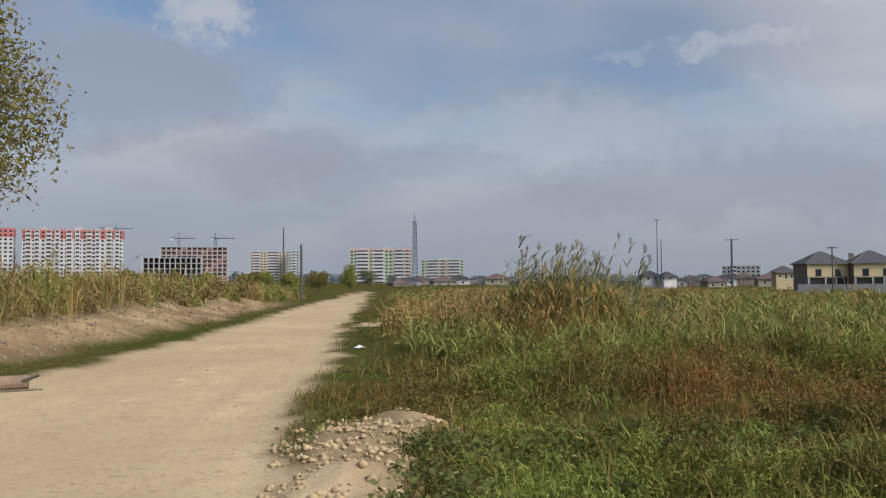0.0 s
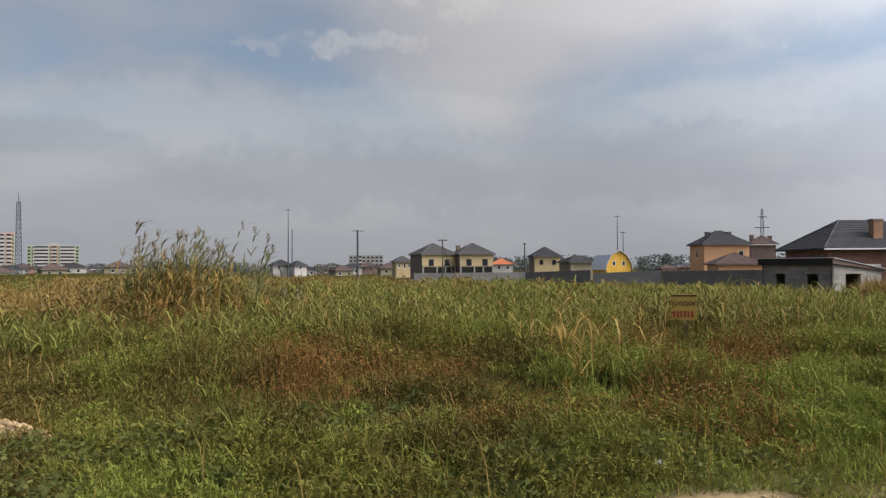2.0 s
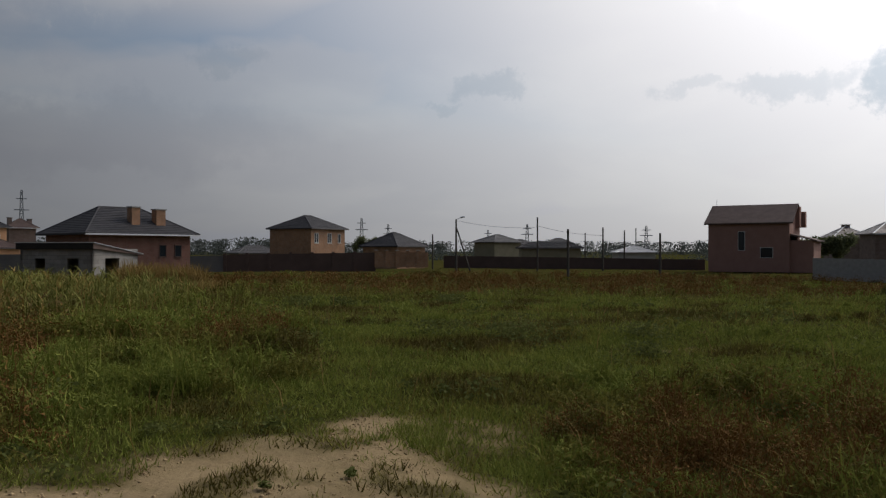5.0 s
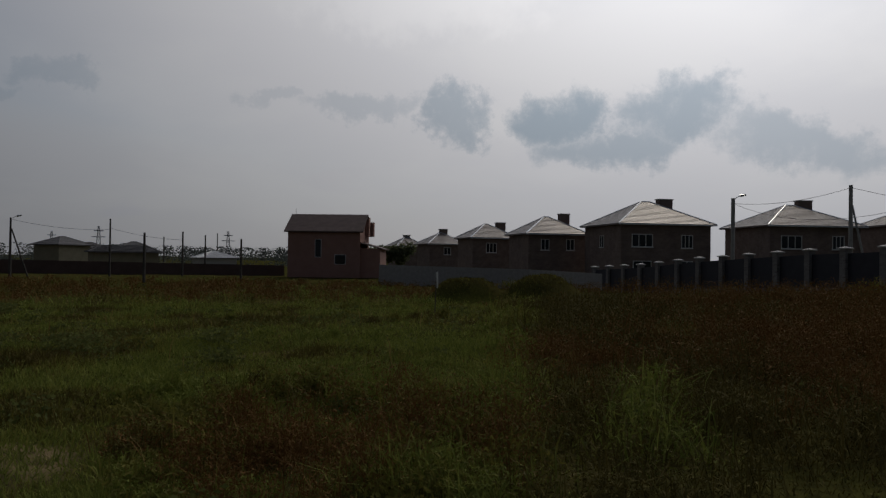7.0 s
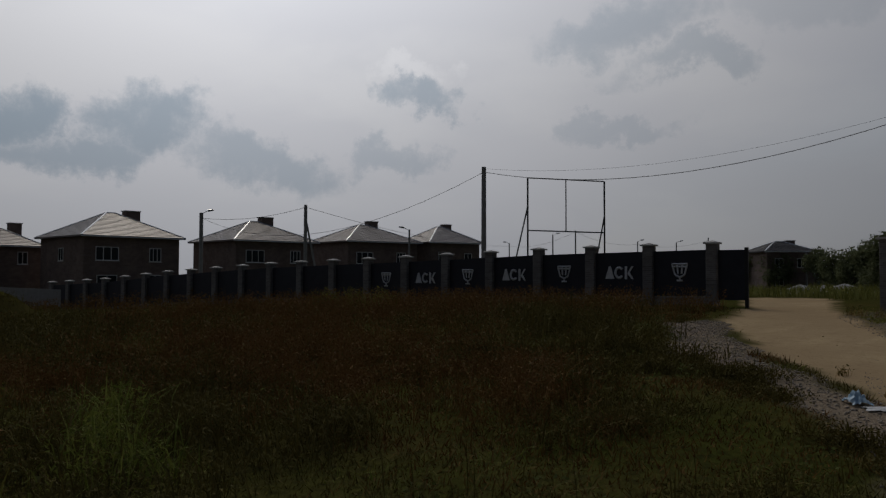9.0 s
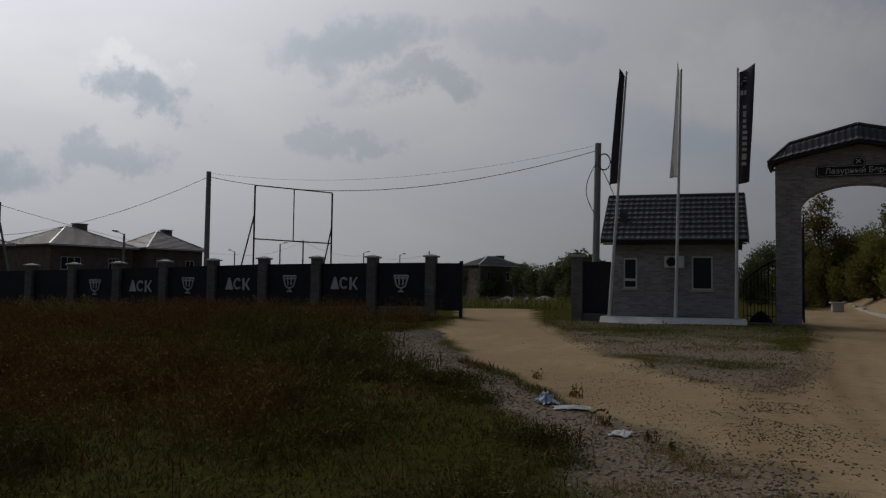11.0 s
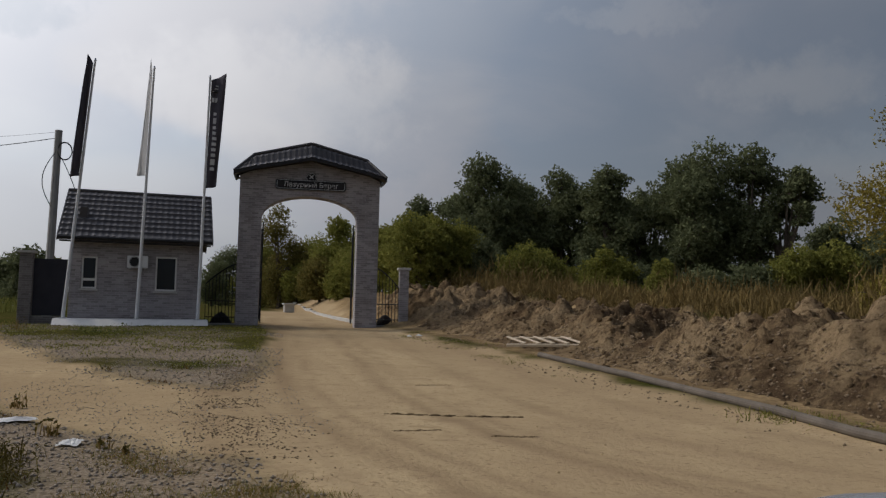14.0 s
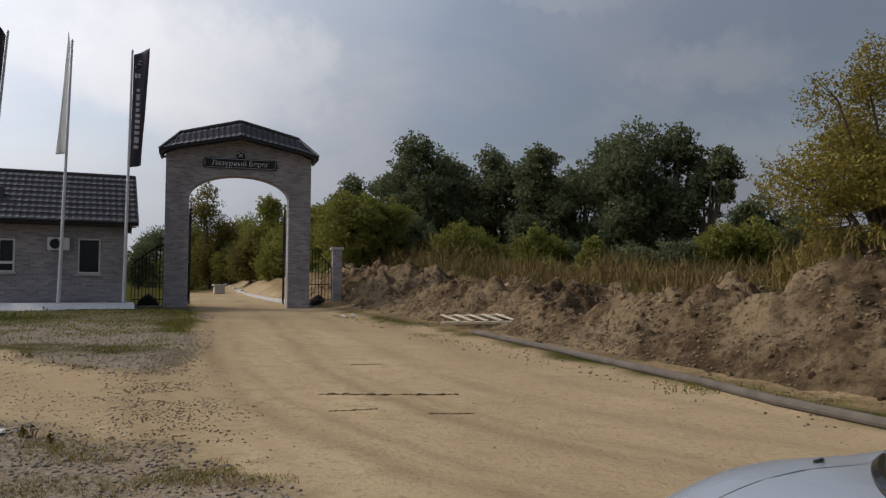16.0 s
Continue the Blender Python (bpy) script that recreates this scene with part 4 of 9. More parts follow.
hip_house("house", 32.66, 210, 12, 6.8, 6.8, 4.2, 6.8, "cream", "grey_tile", "small cream house with a grey hip roof", 0.5, [(-1.6, 2.8, 1.0, 1.2, 1), (1.8, 2.8, 1.0, 1.2, 1)], base=-1.5, flank="brown_block", trim="wood_pole")
hip_house("house", 22.7, 230, 15, 4.8, 4.8, 3.1, 4.9, "cream", "dark_tile", "small yellow house with a dark roof", 0.5, [(-1.4, 2.1, 0.7, 1.0, 1), (0.1, 2.1, 0.7, 1.5, 1), (1.5, 2.1, 0.7, 1.0, 1)], base=-1.5)
hip_house("house", 29.7, 235, 10, 5.8, 5.8, 2.3, 4.1, "white_wall", "orange_tile", "low white house with an orange tiled roof", 0.4, [(-1.2, 1.4, 0.8, 1.0, 1), (1.4, 1.4, 0.8, 1.0, 1)], base=-1.5)
hip_house("house", 14.0, 262, 10, 6.0, 6.0, 2.4, 4.4, "white_wall", "grey_tile", "pale cottage half hidden by reeds", 0.4, [(-1, 1.8, 0.8, 1.2, 1)], base=-1.5)
hip_house("house", 15.5, 258, 30, 4.4, 4.4, 2.2, 4.0, "white_wall", "grey_tile", "pale cottage half hidden by reeds", 0.2, [(0, 1.8, 0.8, 1.2, 1)], base=-1.5)
hip_house("house", 35.2, 175, 25, 6.0, 6.0, 2.4, 3.9, "olive", "grey_tile", "low grey outbuilding beside the yellow barn", 2.0, base=-1.5)
hip_house("house", 79.66, 160, 38, 6.8, 6.8, 3.1, 4.8, "olive", "dark_tile", "dark house in the distance behind poles", 0.8, base=-1.6)
hip_house("house", 81.0, 175, 15, 4.5, 4.5, 2.7, 4.0, "olive", "dark_tile", "small dark hut in the distance", 0.6, base=-1.6)
hip_house("house", 81.6, 130, 4, 9.6, 7.0, 1.8, 2.9, "olive", "grey_tile", "long low building with a pale grey roof", 6.5, base=-1.6)
hip_house("house", 83.6, 190, 10, 5.0, 5.0, 3.2, 4.5, "olive", "dark_tile", "small dark house behind a long roof", 1.2, base=-1.6)
hip_house("house", 88.4, 160, 10, 7.2, 7.2, 1.0, 2.4, "white_wall", "steel", "low shed with a pale metal roof", 1.0, base=-1.6)
hip_house("house", 61.6, 150, 20, 8.0, 6.0, 0.9, 2.4, "olive", "dark_tile", "low dark outbuilding behind the brown fence", 3.0, base=-1.6)


for k, az in enumerate((356.4, 357.0, 357.5, 358.5, 359.3, 0.4, 1.3, 2.2, 3.0, 15.9, 16.8, 17.6, 18.4, 18.9, 20.0, 21.0, 21.6, 33.9, 41.5, 42.6)):
    far = 300 + 37 * (k % 4)
    high = 2.6 + 0.8 * (k * 7 % 3)
    hip_house("house", az, far, 20 - 9 * (k % 3), 7 + k % 3, 7, high - 2.0, high, ("olive", "white_wall", "pink", "red_brick")[k % 4], ("brown_tile", "grey_tile", "brown_tile", "dark_tile")[k * 5 % 4],
              "small distant town house beyond the field", 1.0, [(-1.8, high - 3.2, 1.1, 1.2, 1), (1.6, high - 3.2, 1.1, 1.2, 1)], base=-2.0, group="far town houses")


def yellow_barn():
    x, y, yaw = corner_pose(37.71, 150, 24, 4.9, 6.5)
    b = thing("barn", x, y, -1.4, yaw, "yellow boarded barn with a silver gambrel roof", "barn")
    o = [(-2.45, 0), (2.45, 0), (2.45, 3.4), (1.5, 5.0), (0, 5.8), (-1.5, 5.0), (-2.45, 3.4)]
    part("wall", prism(bmesh.new(), o, -3.25, 3.25), M["yellow"], b)
    bm = bmesh.new()
    outer = [(-2.75, 2.3), (-2.5, 3.5), (-1.6, 5.1), (0, 5.95), (1.6, 5.1), (2.5, 3.5), (2.75, 2.3), (2.63, 2.3), (2.4, 3.45), (1.5, 5.02), (0, 5.82), (-1.5, 5.02), (-2.4, 3.45), (-2.63, 2.3)]
    part("roof", prism(bm, outer, -3.6, 3.5), M["steel"], b)
    for wx in (-0.95, 0.95):
        window(b, wx, 3.5, 0.6, 0.9, -3.25, rail=False)


yellow_barn()


def block_cabin():
    x, y, yaw = corner_pose(52.18, 62, 56, 5.8, 5.8)
    z = ground_z(x, y) - 0.1
    c = thing("block_cabin", x, y, z, yaw, "unfinished concrete block garage with a sloping dark-edged roof", "garage")
    top = 1.55 - z
    lo, hi = -0.3 - z, 0.85 - z

    def wall(name, cuts, flip):
        bm = bmesh.new()
        edges = [-2.9] + [e for c2 in cuts for e in c2] + [2.9]
        for k in range(0, len(edges), 2):
            box(bm, edges[k], edges[k + 1], -2.9, -2.7, 0, top)
        for a, b2 in cuts:
            box(bm, a, b2, -2.9, -2.7, hi, top)
            box(bm, a, b2, -2.9, -2.7, 0, lo - 0.9)
        if flip:
            bmesh.ops.rotate(bm, cent=(0, 0, 0), matrix=Matrix.Rotation(radians(flip), 3, "Z"), verts=bm.verts)
        part(name, bm, M["block"], c)
    wall("front_wall", [(-1.4, 0.4)], 0)
    wall("side_wall", [(-1.75, -0.9), (0.85, 1.8)], -90)
    wall("side_wall", [], 90)
    wall("back_wall", [], 180)
    part("floor_slab", one_box(-2.6, 2.6, -2.6, 2.6, 0, 0.12), M["grey_concrete"], c)
    bm = prism(bmesh.new(), [(-3.1, top + 0.02), (3.2, top - 0.5), (3.2, top - 0.42), (-3.1, top + 0.42)], -3.1, 3.1)
    r = part("roof", bm, M["brown_tile"], c)
    bm = prism(bmesh.new(), [(-3.15, top + 0.425), (3.3, top - 0.415), (3.3, top - 0.38), (-3.15, top + 0.47)], -3.2, 3.2)
    part("roof_sheet", bm, M["steel"], r)
    part("fascia", one_box(-3.14, -3.105, -3.1, 3.1, top - 0.05, top + 0.40), M["opening"], r)


block_cabin()


# --- tall blocks at the end of the road
def tower_block(az0, az1, dist, height, floors, bays, wall, trims, label, top=None, z=-3.0, depth=16, roof_boxes=(), phi=0.0, kind_name="apartment_block"):
    mid = (az0 + az1) / 2
    w = dist * radians(az1 - az0)
    x, y = polar(mid, dist)
    t = thing(kind_name, x, y, z, -mid + phi, label, "building", "tall blocks")
    part("wall", one_box(-w / 2, w / 2, 0, depth, 0, height), M[wall], t)
    if top:
        part("top_band", one_box(-w / 2 - 0.1, w / 2 + 0.1, -0.1, depth + 0.1, height - floors[1], height + 0.3), M[top], t)
    fh = (height - 2) / floors[0]
    glass, rail = bmesh.new(), bmesh.new()
    for f in range(floors[0]):
        for b in range(bays):
            cx = -w / 2 + w * (b + 0.5) / bays
            bw = w / bays
            box(glass, cx - bw * 0.28, cx + bw * 0.28, -0.12, 0.05, 1.5 + f * fh + fh * 0.30, 1.5 + f * fh + fh * 0.78)
    for f in range(floors[0]):
        box(glass, w / 2 - 0.05, w / 2 + 0.12, depth * 0.2, depth * 0.35, 1.5 + f * fh + fh * 0.3, 1.5 + f * fh + fh * 0.78)
        box(glass, w / 2 - 0.05, w / 2 + 0.12, depth * 0.6, depth * 0.75, 1.5 + f * fh + fh * 0.3, 1.5 + f * fh + fh * 0.78)
    part("window_grid", glass, M["glass"], t, kind="stuff")
    for c0, c1, m, proud in trims:  # colour strips and balcony stacks
        strip = part("facade_strip", one_box(-w / 2 + w * c0, -w / 2 + w * c1, -proud, 0.1, 0.5, height - 0.3), M[m], t)
        bal = bmesh.new()
        for f in range(floors[0]):
            z0 = 1.5 + f * fh
            box(bal, -w / 2 + w * c0 + 0.3, -w / 2 + w * c1 - 0.3, -proud - 0.5, -proud, z0, z0 + fh * 0.42)
        part("balcony_front", bal, M["white_wall"], strip, kind="stuff")
        gl = bmesh.new()
        for f in range(floors[0]):
            z0 = 1.5 + f * fh
            box(gl, -w / 2 + w * c0 + 0.6, -w / 2 + w * c1 - 0.6, -proud - 0.15, -proud, z0 + fh * 0.5, z0 + fh * 0.92)
        part("balcony_glazing", gl, M["glass"], strip, kind="stuff")
    for bx, bw, bh in roof_boxes:
        part("roof_box", one_box(-w / 2 + w * bx - bw / 2, -w / 2 + w * bx + bw / 2, depth * 0.3, depth * 0.6, height, height + bh), M["grey_concrete"], t)
    return t


STR = [(k / 5 + 0.03, k / 5 + 0.09, "tan_wall", 0.5) for k in range(5)] + [(k / 5 + 0.12, k / 5 + 0.17, "white_wall", 0.8) for k in range(5)]
tower_block(332.0, 338.03, 700, 47.5, (14, 7), 22, "white_wall", STR, "long white apartment block with a red top band", "red_wall", roof_boxes=[(0.2, 5, 2.5), (0.55, 6, 2.8), (0.85, 6, 2.6)], phi=-8)
tower_block(327.5, 331.58, 720, 49, (14, 7), 14, "white_wall", STR[:3], "white apartment block with a red top band", "red_wall", phi=-8)
tower_block(346.37, 348.98, 900, 39, (12, 1), 12, "tan_wall", [(0.05, 0.25, "grey_concrete", 0.6), (0.45, 0.75, "grey_concrete", 0.6)], "grey and tan apartment tower", phi=0)
tower_block(348.85, 349.69, 880, 39, (12, 1), 5, "grey_concrete", [(0.4, 0.8, "white_wall", 0.6)], "narrow grey apartment tower")
tower_block(353.32, 357.73, 800, 37, (10, 1), 16, "green_wall", [(0.10, 0.30, "white_wall", 0.8), (0.34, 0.38, "salmon_wall", 0.9), (0.38, 0.55, "white_wall", 0.8), (0.71, 0.88, "white_wall", 0.8), (0.89, 0.97, "salmon_wall", 0.9)], "green and salmon apartment block with white balconies", "salmon_wall", roof_boxes=[(0.6, 6, 2.5), (0.2, 5, 2)])
tower_block(358.42, 361.48, 820, 27, (8, 1), 12, "green_wall", [(0.12, 0.42, "white_wall", 0.8), (0.45, 0.58, "salmon_wall", 0.9), (0.62, 0.92, "white_wall", 0.8)], "pale green apartment block with a salmon centre", roof_boxes=[(0.5, 9, 2.2)])
tower_block(19.33, 21.77, 600, 12.8, (4, 1), 8, "grey_concrete", [(0.2, 0.4, "grey_concrete", 0.5)], "unfinished grey concrete block behind rooftops", z=-1.5)


def concrete_frame(az0, az1, dist, height, floors, bays, label, infill=0.0, wall="grey_concrete"):
    mid = (az0 + az1) / 2
    w, d = dist * radians(az1 - az0), 14.0
    x, y = polar(mid, dist)
    t = thing("building_frame", x, y, -3, -mid, label, "building", "tall blocks")
    fh = height / floors
    for f in range(floors + 1):
        part("floor_slab", one_box(-w / 2, w / 2, 0, d, f * fh - 0.35, f * fh), M["grey_concrete"], t)
    for b in range(bays + 1):
        cx = -w / 2 + 0.4 + (w - 0.8) * b / bays
        for cy in (0.4, d / 2, d - 0.4):
            part("column", one_box(cx - 0.38, cx + 0.38, cy - 0.38, cy + 0.38, 0, height - 0.36), M["grey_concrete"], t)
    part("core_wall", one_box(-w / 2 + 1, w / 2 - 1, d * 0.55, d * 0.6, 0, height - 0.36), M["opening"], t)
    if infill:
        bm = bmesh.new()
        for f in range(floors):
            for b in range(bays):
                cx = -w / 2 + 0.4 + (w - 0.8) * (b + 0.5) / bays
                bw = (w - 0.8) / bays * 0.5 - 0.41
                hgt = fh * (0.4 if (f * 7 + b * 3) % 5 else 0.85)
                box(bm, cx - bw, cx + bw, 0.1, 0.3, f * fh, f * fh + hgt)
        part("infill_wall", bm, M[wall], t)


concrete_frame(340.39, 344.85, 620, 31.5, 10, 13, "brick apartment block under construction", 0.8, "red_brick")
concrete_frame(339.24, 343.15, 520, 20.5, 6, 11, "bare grey concrete building frame")


def tower_crane(az, dist, height, jib_az, left, right, label):
    x, y = polar(az, dist)
    c = thing("tower_crane", x, y, -3, -az, label, "crane")
    bm = bmesh.new()
    for sx in (-0.8, 0.8):
        for sy in (-0.8, 0.8):
            rod(bm, (sx, sy, 0), (sx, sy, height), 0.14, n=4)
    n = int(height / 2.2)
    for k in range(n):
        z0, z1 = k * height / n, (k + 1) * height / n
        rod(bm, (-0.8, -0.8, z0), (0.8, -0.8, z1), 0.08, n=4)
        rod(bm, (0.8, 0.8, z0), (-0.8, 0.8, z1), 0.08, n=4)
    part("mast", bm, M["lattice"], c)
    bm = bmesh.new()
    rod(bm, (-left, 0, height), (right, 0, height), 0.45, 0.25, n=4)
    rod(bm, (0, 0, height), (0, 0, height + 4), 0.3, 0.15, n=4)
    rod(bm, (0, 0, height + 4), (right * 0.7, 0, height + 0.3), 0.07, n=4)
    rod(bm, (0, 0, height + 4), (-left * 0.9, 0, height + 0.3), 0.07, n=4)
    part("jib", bm, M["lattice"], c)
    part("counterweight", one_box(-left, -left + 2, -0.6, 0.6, height - 2, height), M["grey_concrete"], c)


tower_crane(341.6, 640, 39, 0, 6, 12, "slim tower crane over a building site")
tower_crane(344.0, 645, 39.5, 0, 4, 15, "slim tower crane over a building site")
tower_crane(337.6, 760, 53.5, 0, 15, 14, "tower crane behind a white apartment block")


def lattice_mast(az, dist, height, base_w, top_w, label, bars=16, z=-2.0, rad=0.06, name="radio_mast"):
    x, y = polar(az, dist)
    t = thing(name, x, y, z, -az, label, "mast")
    for sx in (-1, 1):
        for sy in (-1, 1):
            part("leg", one_rod((sx * base_w, sy * base_w, 0), (sx * top_w, sy * top_w, height), rad, n=5), M["lattice"], t)
    for k in range(bars):
        a, b = k / bars, (k + 1) / bars
        wa, wb = base_w + (top_w - base_w) * a, base_w + (top_w - base_w) * b
        bm = bmesh.new()
        for sy in (-1, 1):
            rod(bm, (-wa, sy * wa, a * height), (wb, sy * wb, b * height), rad * 0.6, n=4)
            rod(bm, (wa, sy * wa, a * height), (-wb, sy * wb, b * height), rad * 0.6, n=4)
            rod(bm, (-wb, sy * wb, b * height), (wb, sy * wb, b * height), rad * 0.7, n=4)
        part("lattice_panel", bm, M["lattice"], t)
    return t


m = lattice_mast(357.95, 260, 23.0, 0.95, 0.5, "tall lattice radio mast beside the road", 18, -2.0, 0.10)
part("antenna", one_rod((0, 0, 22.8), (0, 0, 26), 0.12, 0.05), M["lattice"], m)
for az, dist, el_top, h2 in ((48.0, 420, 3.85, 30), (82.0, 420, 1.9, 17), (90.3, 420, 1.75, 16), (70.1, 420, 2.35, 20), (72.0, 500, 1.9, 19), (79.2, 500, 1.5, 16), (68.0, 560, 1.9, 21)):
    top = 1.4 + dist * math.tan(radians(el_top))
    p = lattice_mast(az, dist, top + 3, 1.6, 0.35, "distant steel power pylon", 9, -3, 0.14, "power_pylon")
    for k, f in enumerate((0.72, 0.88)):
        part("crossarm", one_rod((-3.2 + k, 0, (top + 3) * f), (3.2 - k, 0, (top + 3) * f), 0.2, n=4), M["lattice"], p)

# ---------------------------------------------------------------- fences, poles


def sheet_fence(az0, d0, az1, d1, top0, top1, material, label, pitch=2.5, pillar=None, cap=None, height=2.1):
    """A straight fence between two bearings: sheets, and posts or pillars."""
    (x0, y0), (x1, y1) = polar(az0, d0), polar(az1, d1)
    length = math.hypot(x1 - x0, y1 - y0)
    f = thing("fence", x0, y0, 0, math.degrees(math.atan2(y1 - y0, x1 - x0)), label, "fence")
    n = max(1, round(length / pitch))
    for k in range(n):
        a, b = length * k / n, length * (k + 1) / n
        za, zb = top0 + (top1 - top0) * k / n, top0 + (top1 - top0) * (k + 1) / n
        bm = prism(bmesh.new(), [(a, za - height - 0.4), (b, zb - height - 0.4), (b, zb), (a, za)], -0.03, 0.03)
        part("panel", bm, M[material], f)
        if pillar:
            p = part("pillar", one_box(a - 0.19, a + 0.19, -0.19, 0.19, za - height - 0.5, za + 0.18), M[pillar], f)
            if cap:
                part("pillar_cap", one_box(a - 0.25, a + 0.25, -0.25, 0.25, za + 0.18, za + 0.26), M[cap], p)
        else:
            part("post", one_rod((a, 0.06, za - height - 0.4), (a, 0.06, za + 0.05), 0.04, n=6), M["grey_concrete"], f)
    return f


sheet_fence(24.0, 152, 32.0, 150, 0.45, 0.55, "light_fence", "pale sheet metal fence before cream houses")
sheet_fence(32.0, 150, 36.6, 140, 0.5, 0.95, "grey_fence", "grey sheet metal fence")
sheet_fence(36.8, 138, 41.4, 130, 0.4, 0.85, "light_fence", "pale sheet fence along the plots")
sheet_fence(41.4, 128, 48.5, 118, 0.75, 0.95, "grey_fence", "dark grey sheet fence along the plots")
sheet_fence(55.5, 108, 60.6, 106, 0.6, 0.85, "grey_fence", "dark sheet fence behind the block garage")
sheet_fence(60.6, 106, 71.1, 106, 0.9, 1.2, "brown_fence", "brown sheet fence with brick pillars", 2.6, "brown_fence")
sheet_fence(71.15, 105.5, 74.9, 106, 1.3, 1.2, "tan_brick", "tan brick wall with pale capped pillars", 1.3, "tan_brick", "concrete", 1.6)
sheet_fence(76, 125, 94.2, 118, 0.65, 0.2, "brown_fence", "dark low fence in front of far houses")
sheet_fence(100.9, 82, 111.7, 74, 0.75, 0.55, "grey_concrete", "grey concrete slab wall along the plots", 3.0)
sheet_fence(111.7, 74, 117.2, 66, 0.55, 0.35, "grey_concrete", "grey concrete slab wall along the plots", 3.0)


def emblem(size):
    """A plain faceted cup shape on a stem, in outline bars."""
    bm = bmesh.new()
    s = size
    for a, b in (((-0.42, 0.42), (0.42, 0.42)), ((-0.42, 0.42), (-0.26, -0.16)), ((0.42, 0.42), (0.26, -0.16)), ((-0.26, -0.16), (0, -0.3)), ((0.26, -0.16), (0, -0.3)),
                 ((-0.14, 0.4), (-0.1, -0.1)), ((0.14, 0.4), (0.1, -0.1)), ((-0.42, 0.28), (0.42, 0.28)), ((0, -0.3), (0, -0.46)), ((-0.16, -0.47), (0.16, -0.47))):
        rod(bm, (a[0] * s, 0, a[1] * s), (b[0] * s, 0, b[1] * s), 0.05 * s, n=4)
    return bm


def brand_bars(size):
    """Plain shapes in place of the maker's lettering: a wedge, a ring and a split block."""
    bm = bmesh.new()
    prism(bm, [(-0.98 * size, -0.4 * size), (-0.72 * size, 0.42 * size), (-0.60 * size, 0.42 * size), (-0.34 * size, -0.4 * size)], -0.012, 0.012)
    for k in range(14):
        a, b = radians(40 + k * 20), radians(60 + k * 20)
        rod(bm, (0.26 * size * math.cos(a), 0, 0.33 * size * math.sin(a)), (0.26 * size * math.cos(b), 0, 0.33 * size * math.sin(b)), 0.085 * size, n=4)
    box(bm, 0.40 * size, 0.56 * size, -0.012, 0.012, -0.42 * size, 0.42 * size)
    prism(bm, [(0.58 * size, -0.05 * size), (0.88 * size, -0.42 * size), (1.0 * size, -0.42 * size), (0.74 * size, 0.02 * size), (1.0 * size, 0.42 * size), (0.86 * size, 0.42 * size)], -0.012, 0.012)
    return bm


def long_fence():
    f = thing("boundary_fence", 0, -30, 0, 0, "long fence of dark printed panels between brick pillars", "fence")
    tops_x, tops_z = [10.3, 17.6, 25.3, 35.5, 46.0, 53.0, 61.0], [2.74, 2.65, 2.42, 2.18, 1.72, 1.25, 0.95]

    def top_at(x):
        return float(np.interp(x, tops_x, tops_z))
    for k in range(21):
        x = 10.27 + 2.52 * k
        zt = top_at(x)
        zb = min(ground_z(x, -30) - 0.2, zt - 2.5)
        p = part("pillar", one_box(x - 0.2, x + 0.2, -0.2, 0.2, zb, zt - 0.09, bevel=0.012), M["pillar_brick"], f)
        cap = bmesh.new()
        box(cap, x - 0.27, x + 0.27, -0.27, 0.27, zt - 0.09, zt - 0.03)
        v = [cap.verts.new(c) for c in ((x - 0.27, -0.27, zt - 0.03), (x + 0.27, -0.27, zt - 0.03), (x + 0.27, 0.27, zt - 0.03), (x - 0.27, 0.27, zt - 0.03), (x, 0, zt + 0.05))]
        for a, b in ((0, 1), (1, 2), (2, 3), (3, 0)):
            cap.faces.new((v[a], v[b], v[4]))
        part("pillar_cap", cap, M["concrete"], p)
        if k == 20:
            break
        za, zc = zt - 0.30, top_at(x + 2.52) - 0.30
        panel = part("panel", prism(bmesh.new(), [(x + 0.21, za - 1.75), (x + 2.31, zc - 1.75), (x + 2.31, zc), (x + 0.21, za)], -0.03, 0.03), M["dark_panel"], f)
        part("plinth", prism(bmesh.new(), [(x + 0.205, za - 2.5), (x + 2.315, zc - 2.5), (x + 2.315, zc - 1.76), (x + 0.205, za - 1.76)], -0.1, 0.1), M["pillar_brick"], f)
        if k < 7:
            bm = emblem(0.72) if k % 2 == 0 else brand_bars(0.62)
            mark = part("printed_mark", bm, M["white_print"], panel, "white printed mark, partly worn" if k > 3 else "white printed mark")
            mark.matrix_basis = pose(x + 1.26, 0.05, (za + zc) / 2 - 0.82, 0, 0, 180)
    part("end_panel", one_box(9.0, 10.05, -0.03, 0.03, 0.55, 2.42), M["dark_panel"], f)
    for x in (9.02,):
        part("gate_post", one_box(x - 0.06, x + 0.06, -0.06, 0.06, 0.0, 2.5), M["black_metal"], f)
    g = thing("side_gate", 0, -30.2, 0, 0, "dark closed gate leaf between a brick pillar and the gatehouse", "gate")
    p = part("pillar", one_box(4.3, 4.7, -0.2, 0.2, 0.0, 2.68, bevel=0.012), M["pillar_brick"], g)
    part("pillar_cap", one_box(4.22, 4.78, -0.28, 0.28, 2.68, 2.76), M["concrete"], p)
    part("gate_leaf", one_box(3.24, 4.28, -0.03, 0.03, 0.55, 2.5), M["dark_panel"], g)
    part("gate_frame", one_box(3.22, 4.29, -0.05, -0.031, 2.42, 2.5), M["black_metal"], g)
    part("plinth", one_box(3.22, 4.29, -0.1, 0.1, 0.0, 0.54), M["pillar_brick"], g)


long_fence()


